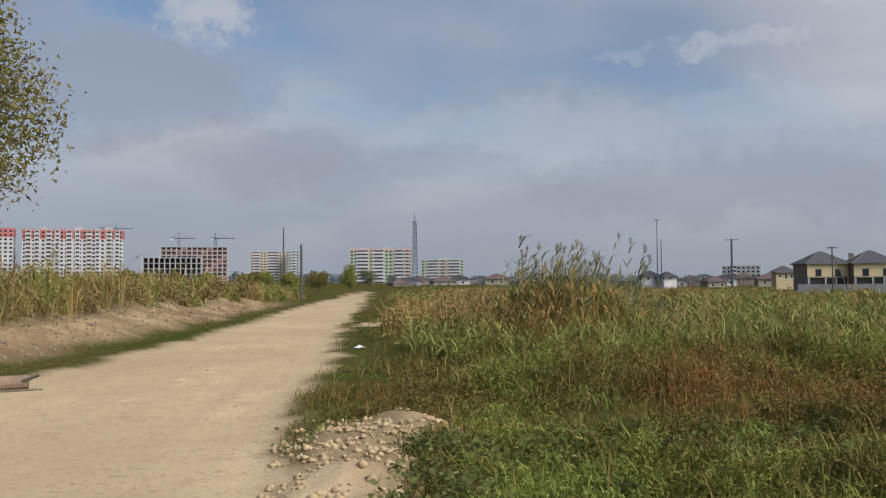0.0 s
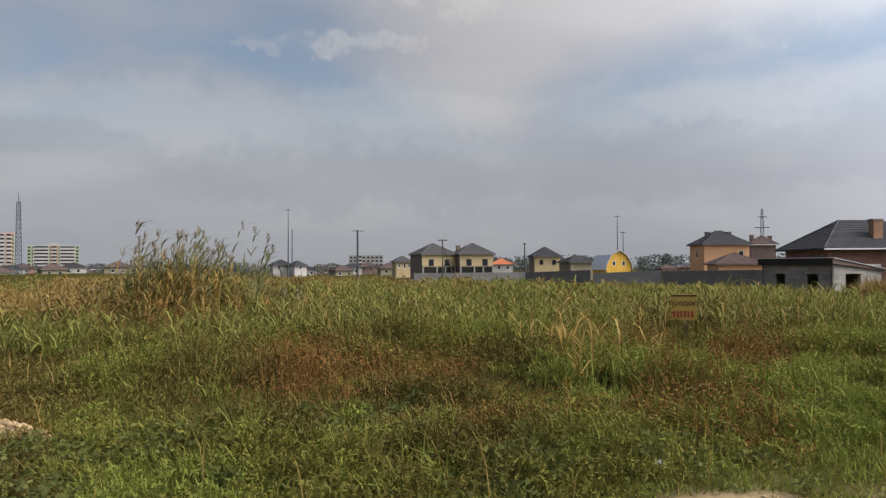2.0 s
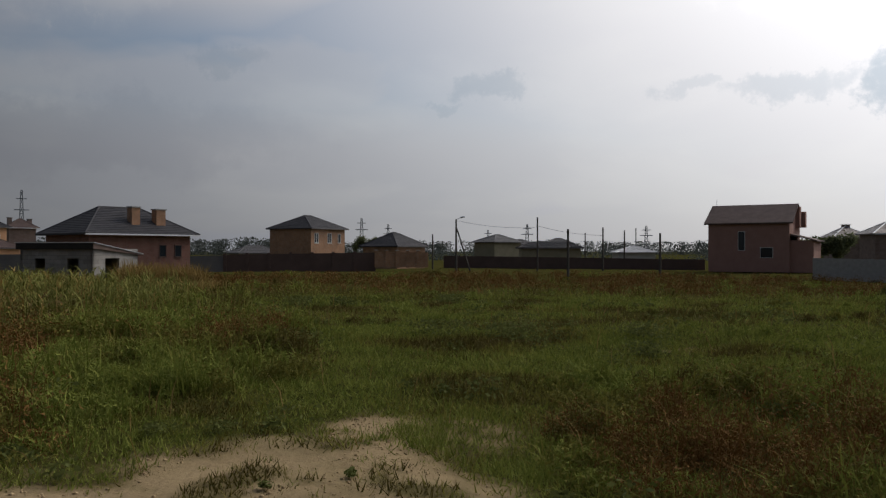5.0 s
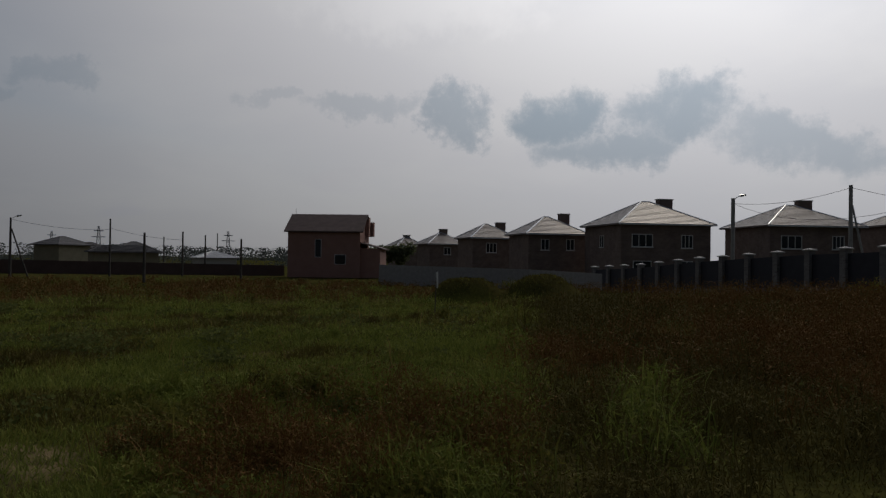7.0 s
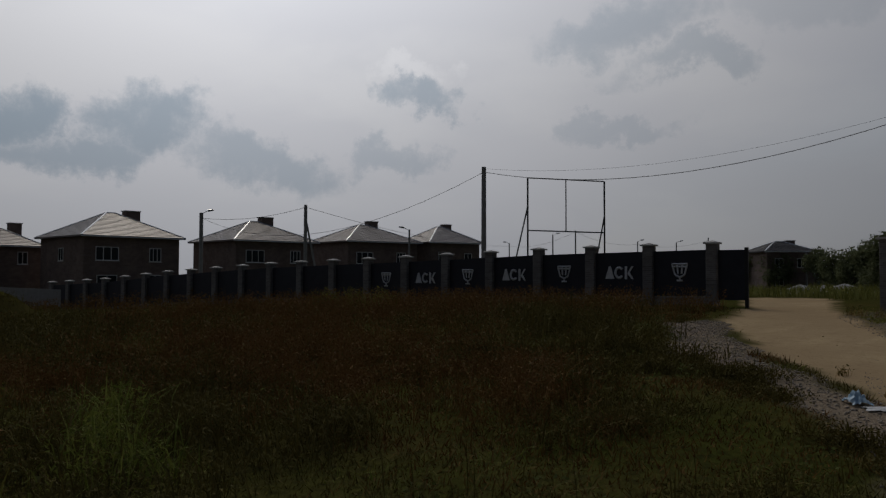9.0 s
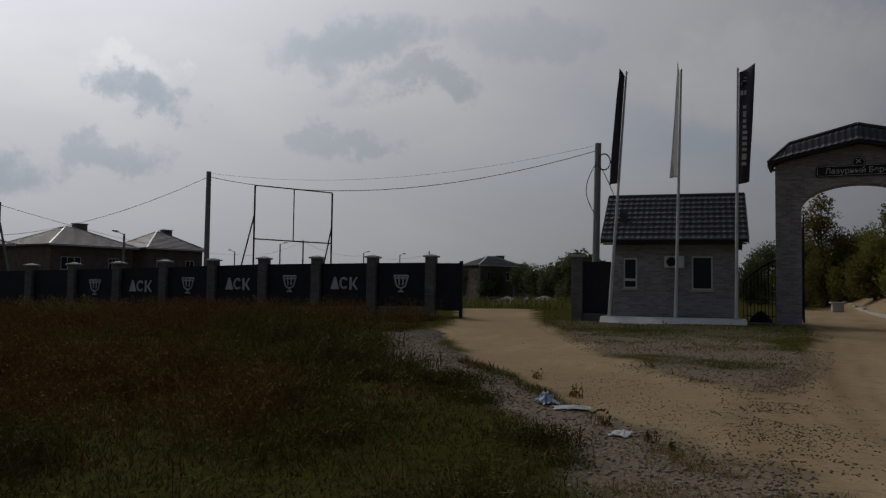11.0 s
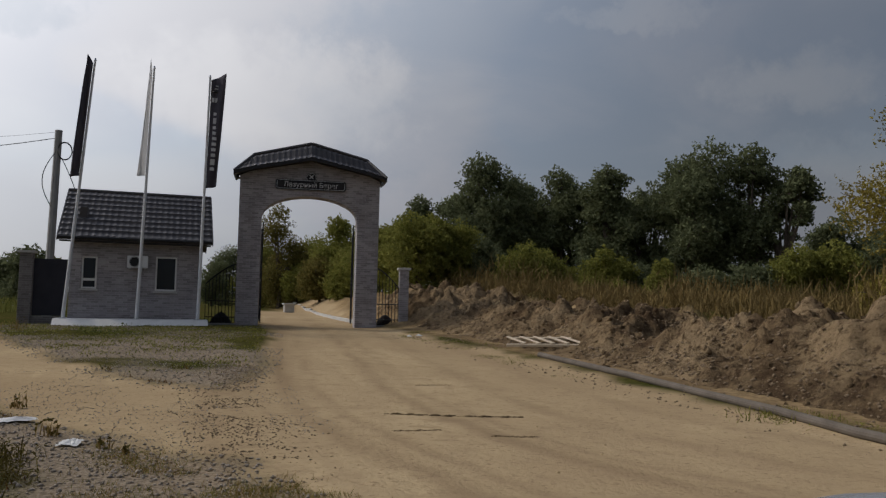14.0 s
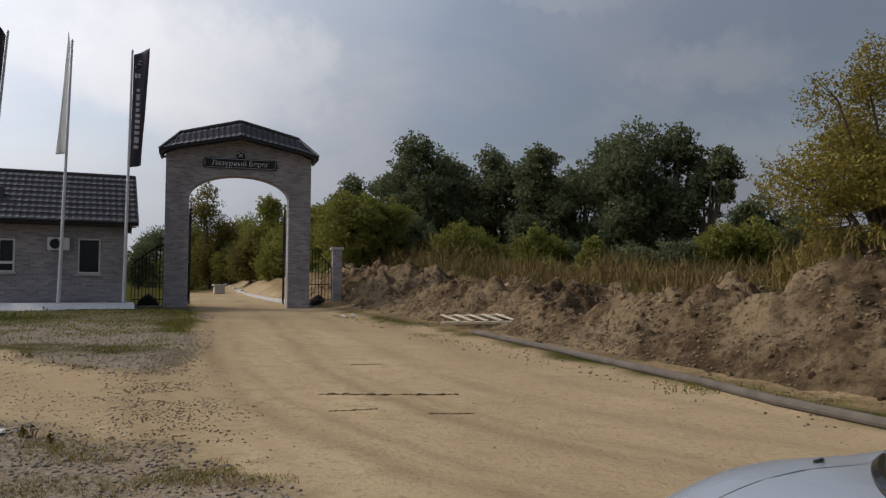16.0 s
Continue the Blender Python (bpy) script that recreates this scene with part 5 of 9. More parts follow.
def utility_pole(az, dist, top, label, arms=0, brace=None, lamp=0, material="wood_pole", r=0.13, lean=0.0, thick_top=0.1):
    x, y = polar(az, dist)
    z = ground_z(x, y) - 0.1
    p = thing("utility_pole", x, y, z, -az, label, "pole")
    h2 = top - z
    part("shaft", one_rod((0, 0, 0), (lean, 0, h2), r, thick_top), M[material], p)
    if arms:
        part("crossarm", one_box(lean - arms, lean + arms, -0.06, 0.06, h2 - 0.35, h2 - 0.2), M[material], p)
        for k in (-1, -0.5, 0.5, 1):
            part("insulator", one_rod((lean + arms * k * 0.95, 0, h2 - 0.2), (lean + arms * k * 0.95, 0, h2 - 0.02), 0.05, 0.03, 6), M["grey_concrete"], p)
    if brace:
        part("brace", one_rod((brace, 0.1, 0), (lean + math.copysign(0.1, brace), 0.05, h2 * 0.82), 0.1, 0.08), M[material], p)
    if lamp:
        part("lamp_arm", one_rod((lean, 0, h2 - 0.1), (lean + 0.7 * lamp, 0, h2 + 0.25), 0.035, n=6), M["steel"], p)
        part("lamp_head", one_rod((lean + 0.6 * lamp, 0, h2 + 0.22), (lean + 1.15 * lamp, 0, h2 + 0.3), 0.13, 0.08), M["steel"], p)
    return p


def wire(a, b, sag, r=0.018, label="thin sagging power line"):
    pts = []
    a, b = Vector(a), Vector(b)
    for k in range(17):
        u = k / 16
        pts.append(a.lerp(b, u) - Vector((0, 0, 4 * sag * u * (1 - u))))
    bm = bmesh.new()
    side = (b - a).cross(Vector((0, 0, 1))).normalized()
    rings = [[bm.verts.new(p + (side * math.cos(k * 1.2566) + Vector((0, 0, 1)) * math.sin(k * 1.2566)) * r) for k in range(5)] for p in pts]
    for c, d in zip(rings, rings[1:]):
        for k in range(5):
            bm.faces.new((c[k], c[(k + 1) % 5], d[(k + 1) % 5], d[k]))
    bm.faces.new(rings[0][::-1]), bm.faces.new(rings[-1])
    me = bpy.data.meshes.new("power_line")
    bm.to_mesh(me)
    bm.free()
    me.materials.append(M["black_metal"])
    return tagged(new("power_line", me), label, "cable", "power lines")


def at(az, dist, el):
    x, y = polar(az, dist)
    return x, y, 1.4 + dist * math.tan(radians(el))


utility_pole(145.35, 46, 7.75, "tall square concrete pole behind the fence", material="grey_concrete", r=0.16, thick_top=0.13)
utility_pole(132.6, 72, 7.78, "timber pole with a slanted brace", brace=1.5, material="grey_concrete", r=0.17, thick_top=0.15)
utility_pole(125.49, 80, 7.5, "concrete pole carrying a street lamp", lamp=1, material="grey_concrete", r=0.2, thick_top=0.18)
utility_pole(140.0, 88, 6.6, "pole with a street lamp among houses", lamp=-1, material="grey_concrete", r=0.12)
pole_b = utility_pole(172.75, 36, 8.0, "concrete pole with coiled cable behind the gatehouse", material="grey_concrete", r=0.17, thick_top=0.14, lean=0.12)
coil = bmesh.new()
for k in range(5):
    n = 14
    pts = [(0.38 + 0.27 * math.cos(2 * math.pi * i / n), -0.12 + 0.03 * k, 7.05 - 0.1 + 0.36 * math.sin(2 * math.pi * i / n)) for i in range(n)]
    for i in range(n):
        rod(coil, pts[i], pts[(i + 1) % n], 0.022, n=5)
part("cable_coil", coil, M["rubber"], pole_b, "coil of black cable")
pts = [Vector((0.05 - 0.45 * math.sin(math.pi * k / 12), -0.1, 6.9 - 2.4 * k / 12)) for k in range(13)]
pts2 = [Vector((0.3 + 0.35 * math.sin(math.pi * k / 12) + 0.05 * k, -0.1, 6.6 - 3.4 * k / 12)) for k in range(13)]
for line in (pts, pts2):
    loop = bmesh.new()
    for a, b in zip(line, line[1:]):
        rod(loop, a, b, 0.018, n=5)
    part("hanging_cable", loop, M["rubber"], pole_b)
for az, dist, el, kw in ((150.3, 130, 3.0, dict(lamp=1)), (151.9, 120, 3.3, {}), (156.2, 150, 2.5, dict(lamp=1)), (158.8, 150, 2.4, dict(lamp=1)), (160.9, 140, 2.7, {}), (147.2, 150, 2.4, dict(lamp=-1)), (167.0, 120, 1.6, {})):
    utility_pole(az, dist, 1.4 + dist * math.tan(radians(el)), "distant street pole behind the fence", r=0.14, material="grey_concrete", **kw)
utility_pole(76.9, 105, 1.4 + 105 * math.tan(radians(2.3)), "timber pole with a brace and a lamp", brace=1.9, lamp=1, r=0.17)
for az, dist, el in ((82.73, 110, 2.41), (84.89, 75, 1.55), (87.33, 110, 1.66), (88.81, 120, 1.45), (91.23, 85, 1.24), (75.2, 120, 1.2), (86.1, 160, 1.3), (89.6, 170, 1.6)):
    utility_pole(az, dist, 1.4 + dist * math.tan(radians(el)), "weathered timber power pole across the field", r=0.13)
utility_pole(348.59, 140, 1.4 + 140 * math.tan(radians(3.89)), "tall timber power pole beside the dirt road", r=0.2)
utility_pole(349.77, 75, 1.4 + 75 * math.tan(radians(2.69)), "timber pole at the road edge", r=0.13)
utility_pole(15.06, 200, 1.4 + 200 * math.tan(radians(4.24)), "tall slim steel mast above the reeds", arms=0.5, r=0.2, thick_top=0.06, material="lattice")
utility_pole(15.33, 215, 1.4 + 215 * math.tan(radians(2.82)), "slim steel mast above the reeds", r=0.17, material="lattice")
utility_pole(19.95, 220, 1.4 + 220 * math.tan(radians(2.75)), "tall pole with a broad flat crossarm", arms=1.7, r=0.3, thick_top=0.25, material="lattice")
utility_pole(26.05, 150, 1.4 + 150 * math.tan(radians(2.1)), "power pole in front of cream houses", arms=0.9, brace=2.6, r=0.15)
utility_pole(31.96, 160, 1.4 + 160 * math.tan(radians(1.77)), "power pole beside the fence", arms=0.3, r=0.16)
utility_pole(38.48, 260, 1.4 + 260 * math.tan(radians(3.64)), "tall slim steel mast behind the barn", arms=0.9, r=0.22, thick_top=0.08, material="lattice")
utility_pole(38.87, 262, 1.4 + 262 * math.tan(radians(2.5)), "slim steel mast behind the barn", arms=0.8, r=0.2, material="lattice")
utility_pole(16.9, 330, 3.6, "far timber pole above the reeds", r=0.2)

pa, pl, lamp, pb = at(145.35, 46, 7.5), at(132.6, 72, 4.9), at(125.5, 80, 4.0), at(172.9, 36, 9.9)
wire(pa, pb, 1.25, 0.016)
wire(at(145.35, 46, 7.75), at(173.0, 36, 10.3), 0.9, 0.006)
wire(lamp, pa, 2.6, 0.015)
wire(pl, at(147.2, 150, 2.2), 1.0, 0.02)
wire(lamp, pl, 0.5, 0.018)
wire(at(147.2, 150, 2.2), at(151.9, 120, 3.2), 0.9)
wire(at(151.9, 120, 3.2), at(156.2, 150, 2.3), 0.8)
wire(at(156.2, 150, 2.3), at(160.9, 140, 2.5), 0.8)
wire(at(76.9, 105, 2.2), at(82.73, 110, 1.7), 0.4, 0.02)
wire(at(82.73, 110, 1.8), at(87.33, 110, 1.1), 0.3, 0.02)


def billboard_frame():
    (x0, y0), (x1, y1) = polar(148.5, 50), polar(153.9, 50.5)
    b = thing("billboard_frame", x0, y0, -0.4, math.degrees(math.atan2(y1 - y0, x1 - x0)), "empty black steel billboard frame standing on two legs", "billboard")
    w = math.hypot(x1 - x0, y1 - y0)
    for x, t in ((0, 8.0), (w, 7.75)):
        part("leg", one_rod((x, 0, 0), (x, 0, t), 0.055, n=6), M["black_metal"], b)
    part("top_rail", one_rod((0, 0, 8.0), (w, 0, 7.75), 0.04, n=6), M["black_metal"], b)
    part("bottom_rail", one_rod((0, 0, 4.7), (w, 0, 4.55), 0.045, n=6), M["black_metal"], b)
    part("middle_bar", one_rod((w / 2, 0, 4.6), (w / 2, 0, 7.87), 0.035, n=6), M["black_metal"], b)
    part("brace", one_rod((-0.9, 1.2, 2.0), (0, 0, 6.2), 0.05, n=6), M["black_metal"], b)
    part("brace", one_rod((w - 0.5, 1.2, 2.0), (w, 0, 5.6), 0.05, n=6), M["black_metal"], b)


billboard_frame()

# ---------------------------------------------------------------- gatehouse, arch, flags


def tile_sheet(w, slope, rise, wave=0.21, course=0.36, amp=0.022, step=0.03, rows=None, cols_per=6):
    """Pressed metal tile roofing over a plane w wide; returns verts in (x, along slope, height off the plane) and quads."""
    nx = int(w / wave * cols_per) + 1
    us = np.linspace(-w / 2, w / 2, nx)
    n = int(round(slope / course))
    vs, hs = [], []
    for k in range(n):
        for f, hgt in ((0.0, step), (0.12, step * 0.9), (0.99, 0.0)):
            vs.append((k + f) * slope / n)
            hs.append(hgt)
    vs.append(slope), hs.append(0.0)
    u, v = np.meshgrid(us, np.array(vs))
    hgt = np.array(hs)[:, None] + amp * (1 - np.abs(np.cos(np.pi * u / wave)) ** 0.8)
    a = np.arange(len(vs) - 1)[:, None] * nx + np.arange(nx - 1)
    quads = np.stack([a, a + 1, a + nx + 1, a + nx], -1).reshape(-1, 4)
    return u, v, hgt, quads


def roof_plane(name, low, high, w, parent, material, axis=0.0, shear=0.0):
    """A tiled slope from the eave point low = (y, z) to the ridge point high, centred on x = axis."""
    (y0, z0), (y1, z1) = low, high
    slope = math.hypot(y1 - y0, z1 - z0)
    u, v, hgt, quads = tile_sheet(w, slope, 0)
    ty, tz = (y1 - y0) / slope, (z1 - z0) / slope
    ny, nz = -tz, ty
    if nz < 0:
        ny, nz = -ny, -nz
    verts = np.stack([u + axis, y0 + ty * v + ny * hgt, z0 + tz * v + nz * hgt], -1).reshape(-1, 3)
    return part(name, from_arrays(name, verts, [quads], material, True), material, parent)


def gatehouse():
    g = thing("gatehouse", 1.0, -30.0, 0.25, 0, "small grey brick gatehouse with a dark tiled gable roof", "gatehouse")
    # the front wall lies at y = 0 and faces +y
    W, D, H = 4.28, 4.2, 3.12
    g.matrix_world = pose(1.0, -29.9, 0.25, 0, 0, 0)

    def x_of(world_x):
        return world_x - 1.0
    w2, w1 = (x_of(2.27), x_of(2.77)), (x_of(-0.355), x_of(0.37))
    z2, z1 = (1.26, 2.38), (1.23, 2.45)
    cuts = [(w1, z1), (w2, z2)]
    bm = bmesh.new()
    edges = [-W / 2, w1[0], w1[1], w2[0], w2[1], W / 2]
    for k in (0, 2, 4):
        box(bm, edges[k], edges[k + 1], -0.0 - 0.3, 0.0, 0, H)
    for (a, b), (lo, hi) in cuts:
        box(bm, a, b, -0.3, 0.0, 0, lo)
        box(bm, a, b, -0.3, 0.0, hi, H)
    bmesh.ops.remove_doubles(bm, verts=bm.verts, dist=0.0001)
    part("front_wall", bm, M["grey_brick"], g)
    part("side_wall", one_box(-W / 2, -W / 2 + 0.3, -D, -0.302, 0, H), M["grey_brick"], g)
    part("side_wall", one_box(W / 2 - 0.3, W / 2, -D, -0.302, 0, H), M["grey_brick"], g)
    part("back_wall", one_box(-W / 2 + 0.302, W / 2 - 0.302, -D, -D + 0.3, 0, H), M["grey_brick"], g)
    part("ceiling", one_box(-W / 2 + 0.31, W / 2 - 0.31, -D + 0.31, -0.31, 2.7, 2.8), M["white_wall"], g)
    part("floor_slab", one_box(-W / 2 + 0.31, W / 2 - 0.31, -D + 0.31, -0.31, 0.0, 0.2), M["grey_concrete"], g)
    for (a, b), (lo, hi), sash in ((w1, z1, False), (w2, z2, True)):
        win = new("window")
        win.parent = g
        win.matrix_basis = pose((a + b) / 2, -0.06, (lo + hi) / 2)
        ww, hh, fw = b - a - 0.01, hi - lo - 0.01, 0.055
        bm = bmesh.new()
        box(bm, -ww / 2, -ww / 2 + fw, -0.06, 0.02, -hh / 2, hh / 2)
        box(bm, ww / 2 - fw, ww / 2, -0.06, 0.02, -hh / 2, hh / 2)
        box(bm, -ww / 2 + fw, ww / 2 - fw, -0.06, 0.02, hh / 2 - fw, hh / 2)
        box(bm, -ww / 2 + fw, ww / 2 - fw, -0.06, 0.02, -hh / 2, -hh / 2 + fw)
        if sash:
            box(bm, -ww / 2 + fw, ww / 2 - fw, -0.06, 0.025, -hh / 2 + 0.27, -hh / 2 + 0.36)
        part("window_frame", bm, M["window_frame"], win)
        part("pane", one_box(-ww / 2 + fw, ww / 2 - fw, -0.03, -0.02, -hh / 2 + fw, hh / 2 - fw), M["glass"], win)
        part("window_sill", one_box(-ww / 2 - 0.05, ww / 2 + 0.05, -0.02, 0.14, -hh / 2 - 0.07, -hh / 2 - 0.006), M["concrete"], win)
    # gable ends and roof
    ridge_y, eave_f, ridge_z, eave_z = -2.1, 0.5, 4.85, 3.02
    for sx in (-W / 2, W / 2 - 0.3):
        bm = bmesh.new()
        o = [(-D + 0.0, H + 0.002), (0.0, H + 0.002), (ridge_y, 4.62)]
        f = [bm.verts.new((sx, a, b)) for a, b in o]
        b2 = [bm.verts.new((sx + 0.3, a, b)) for a, b in o]
        bm.faces.new(f), bm.faces.new(b2[::-1])
        for k in range(3):
            bm.faces.new((f[k], f[(k + 1) % 3], b2[(k + 1) % 3], b2[k]))
        part("gable_wall", bm, M["grey_brick"], g)
    RW = 5.02
    base = bmesh.new()
    o = [(eave_f, eave_z - 0.12), (eave_f, eave_z), (ridge_y, ridge_z), (-D - 0.5, eave_z), (-D - 0.5, eave_z - 0.12), (ridge_y, ridge_z - 0.16)]
    f = [base.verts.new((-RW / 2, a, b)) for a, b in o]
    b2 = [base.verts.new((RW / 2, a, b)) for a, b in o]
    base.faces.new(f), base.faces.new(b2[::-1])
    for k in range(6):
        base.faces.new((f[k], f[(k + 1) % 6], b2[(k + 1) % 6], b2[k]))
    r = part("roof_deck", base, M["dark_tile"], g)
    roof_plane("roof_tiles", (eave_f + 0.03, eave_z + 0.015), (ridge_y, ridge_z + 0.02), RW + 0.02, r, M["dark_tile"])
    roof_plane("roof_tiles", (-D - 0.53, eave_z + 0.015), (ridge_y, ridge_z + 0.02), RW + 0.02, r, M["dark_tile"])
    part("ridge_cap", one_rod((-RW / 2, ridge_y, ridge_z + 0.03), (RW / 2, ridge_y, ridge_z + 0.03), 0.075, n=10), M["dark_tile"], r)
    for sx in (-RW / 2 - 0.03, RW / 2):
        for ya, za, yb, zb in ((eave_f + 0.02, eave_z, ridge_y, ridge_z), (-D - 0.52, eave_z, ridge_y, ridge_z)):
            bm = bmesh.new()
            v = [bm.verts.new((sx + dx, yy, zz + dz)) for dx in (0, 0.03) for yy, zz, dz in ((ya, za, -0.16), (yb, zb, -0.16), (yb, zb, 0.07), (ya, za, 0.07))]
            for q in ((0, 1, 2, 3), (7, 6, 5, 4), (0, 4, 5, 1), (1, 5, 6, 2), (2, 6, 7, 3), (3, 7, 4, 0)):
                bm.faces.new([v[i] for i in q])
            part("verge_board", bm, M["dark_tile"], r)
    part("gutter", one_rod((-RW / 2, eave_f + 0.07, eave_z - 0.03), (RW / 2, eave_f + 0.07, eave_z - 0.03), 0.055, n=8), M["black_metal"], r)
    part("soffit", one_box(-RW / 2 + 0.04, RW / 2 - 0.04, 0.003, eave_f - 0.02, eave_z - 0.16, eave_z - 0.125), M["black_metal"], r)
    part("roof_vent", one_box(1.7, 1.95, -0.75, -0.45, 3.75, 4.12), M["dark_tile"], r)
    # air conditioner
    ac = thing("air_conditioner", 0.96, -29.9, 2.48, 0, "white outdoor air conditioner unit on the brick wall", "air conditioner")
    part("housing", one_box(-0.34, 0.34, 0.06, 0.32, -0.21, 0.21, bevel=0.02), M["white_metal"], ac)
    ring = bmesh.new()
    n = 20
    for k in range(n):
        a, b = 2 * math.pi * k / n, 2 * math.pi * (k + 1) / n
        rod(ring, (0.1 + 0.16 * math.cos(a), 0.33, 0.16 * math.sin(a)), (0.1 + 0.16 * math.cos(b), 0.33, 0.16 * math.sin(b)), 0.012, n=4)
    grille = part("fan_grille", ring, M["black_metal"], ac)
    part("fan", one_rod((0.1, 0.322, 0), (0.1, 0.326, 0), 0.145, n=18), M["rubber"], grille)
    for sx in (-0.25, 0.25):
        part("bracket", one_box(sx - 0.02, sx + 0.02, 0.002, 0.3, -0.25, -0.212), M["steel"], ac)
    s = thing("concrete_plinth", 1.0, -29.2, 0.3, 0, "pale concrete plinth carrying three flagpoles", "plinth")
    slab = bmesh.new()
    prism(slab, [(-0.58, -0.15), (0.80, -0.15), (0.80, -0.02), (0.42, 0.2), (-0.58, 0.2)], -2.42, 2.46)
    bmesh.ops.rotate(slab, cent=(0, 0, 0), matrix=Matrix.Rotation(radians(90), 3, "Z"), verts=slab.verts)
    bmesh.ops.scale(slab, vec=(-1, 1, 1), verts=slab.verts)
    part("plinth_block", slab, make_material("whitewashed concrete", (0.60, 0.59, 0.56), (0.74, 0.73, 0.70), rough=0.9, scale=3, fine=40), s)


gatehouse()


def flag_pole(base_x, top_x, top_z, material, away, marks, label, width_top, width_low, drop, phase):
    """A pole with a tall hanging banner; away: +1 if the cloth flies to the west (right from the road), -1 to the east."""
    y = -29.1
    p = thing("flagpole", base_x, y, 0.49, 0, label, "flagpole", "flagpoles before the gatehouse")
    H = top_z - 0.5
    dx = top_x - base_x
    part("pole", one_rod((0, 0, 0), (dx, 0, H), 0.062, 0.035, 12), M["white_metal"], p)
    part("finial", one_rod((dx, 0, H), (dx, 0, H + 0.08), 0.05, 0.02, 8), M["steel"], p)
    part("base_flange", one_rod((0, 0, 0), (0, 0, 0.04), 0.13, n=12), M["steel"], p)
    nu, nv = 10, 40
    top, low = H - 0.1, H - 0.1 - drop
    u, v = np.meshgrid(np.linspace(0, 1, nu), np.linspace(0, 1, nv))
    wid = width_top + (width_low - width_top) * v
    px = dx * (top + (low - top) * v) / H
    xs = px - away * (0.05 + wid * u)
    ys = 0.16 * np.sin(u * 5 + v * 5 + phase) * u + 0.10 * np.sin(v * 9 + phase) * u + (0.75 - width_top) * u * 0.5
    zs = top + (low - top) * v + 0.10 * u * np.sin(v * 4 + phase) + 0.2 * u * (v < 0.03)
    verts = np.stack([xs, ys, zs], -1).reshape(-1, 3)
    a = np.arange(nv - 1)[:, None] * nu + np.arange(nu - 1)
    quads = np.stack([a, a + 1, a + nu + 1, a + nu], -1).reshape(-1, 4)
    cloth = part("banner", from_arrays("banner", verts, [quads], M[material], True), M[material], p)
    cloth.modifiers.new("cloth", "SOLIDIFY").thickness = 0.006
    if marks:
        def spot(uu, vv, off=0.02):
            j, i = vv * (nv - 1), uu * (nu - 1)
            k = int(round(j)) * nu + int(round(i))
            return Vector(verts[k]) + Vector((0, off, 0))
        bm = bmesh.new()
        for v0 in (0.06, 0.075, 0.09, 0.105):
            w2 = 0.10 + (v0 - 0.06) * 5
            c = spot(0.5, v0)
            box(bm, c.x - w2 * 0.5, c.x + w2 * 0.5, c.y, c.y + 0.01, c.z - 0.015, c.z + 0.015)
        c = spot(0.5, 0.17)
        for k in (-1, 0, 1):
            box(bm, c.x + k * 0.12 - 0.045, c.x + k * 0.12 + 0.045, c.y, c.y + 0.01, c.z - 0.08, c.z + 0.08)
        part("printed_mark", bm, M["white_print"], cloth)
        for k in range(12):
            c = spot(0.5, 0.30 + 0.048 * k, 0.03)
            part("plain_bar", one_box(c.x - 0.075, c.x + 0.075, c.y, c.y + 0.008, c.z - 0.055, c.z + 0.055), M["white_print"], cloth)


flag_pole(3.19, 2.60, 9.30, "flag_dark", -1, False, "white leaning flagpole with a furled dark banner", 0.16, 0.26, 3.9, 0.4)
flag_pole(0.90, 0.70, 9.25, "flag_white", -1, False, "white flagpole with a limp white banner", 0.05, 0.26, 3.7, 1.9)
flag_pole(-1.10, -1.18, 9.15, "flag_dark", 1, True, "white flagpole with a dark lettered banner", 0.50, 0.34, 3.9, 3.0)


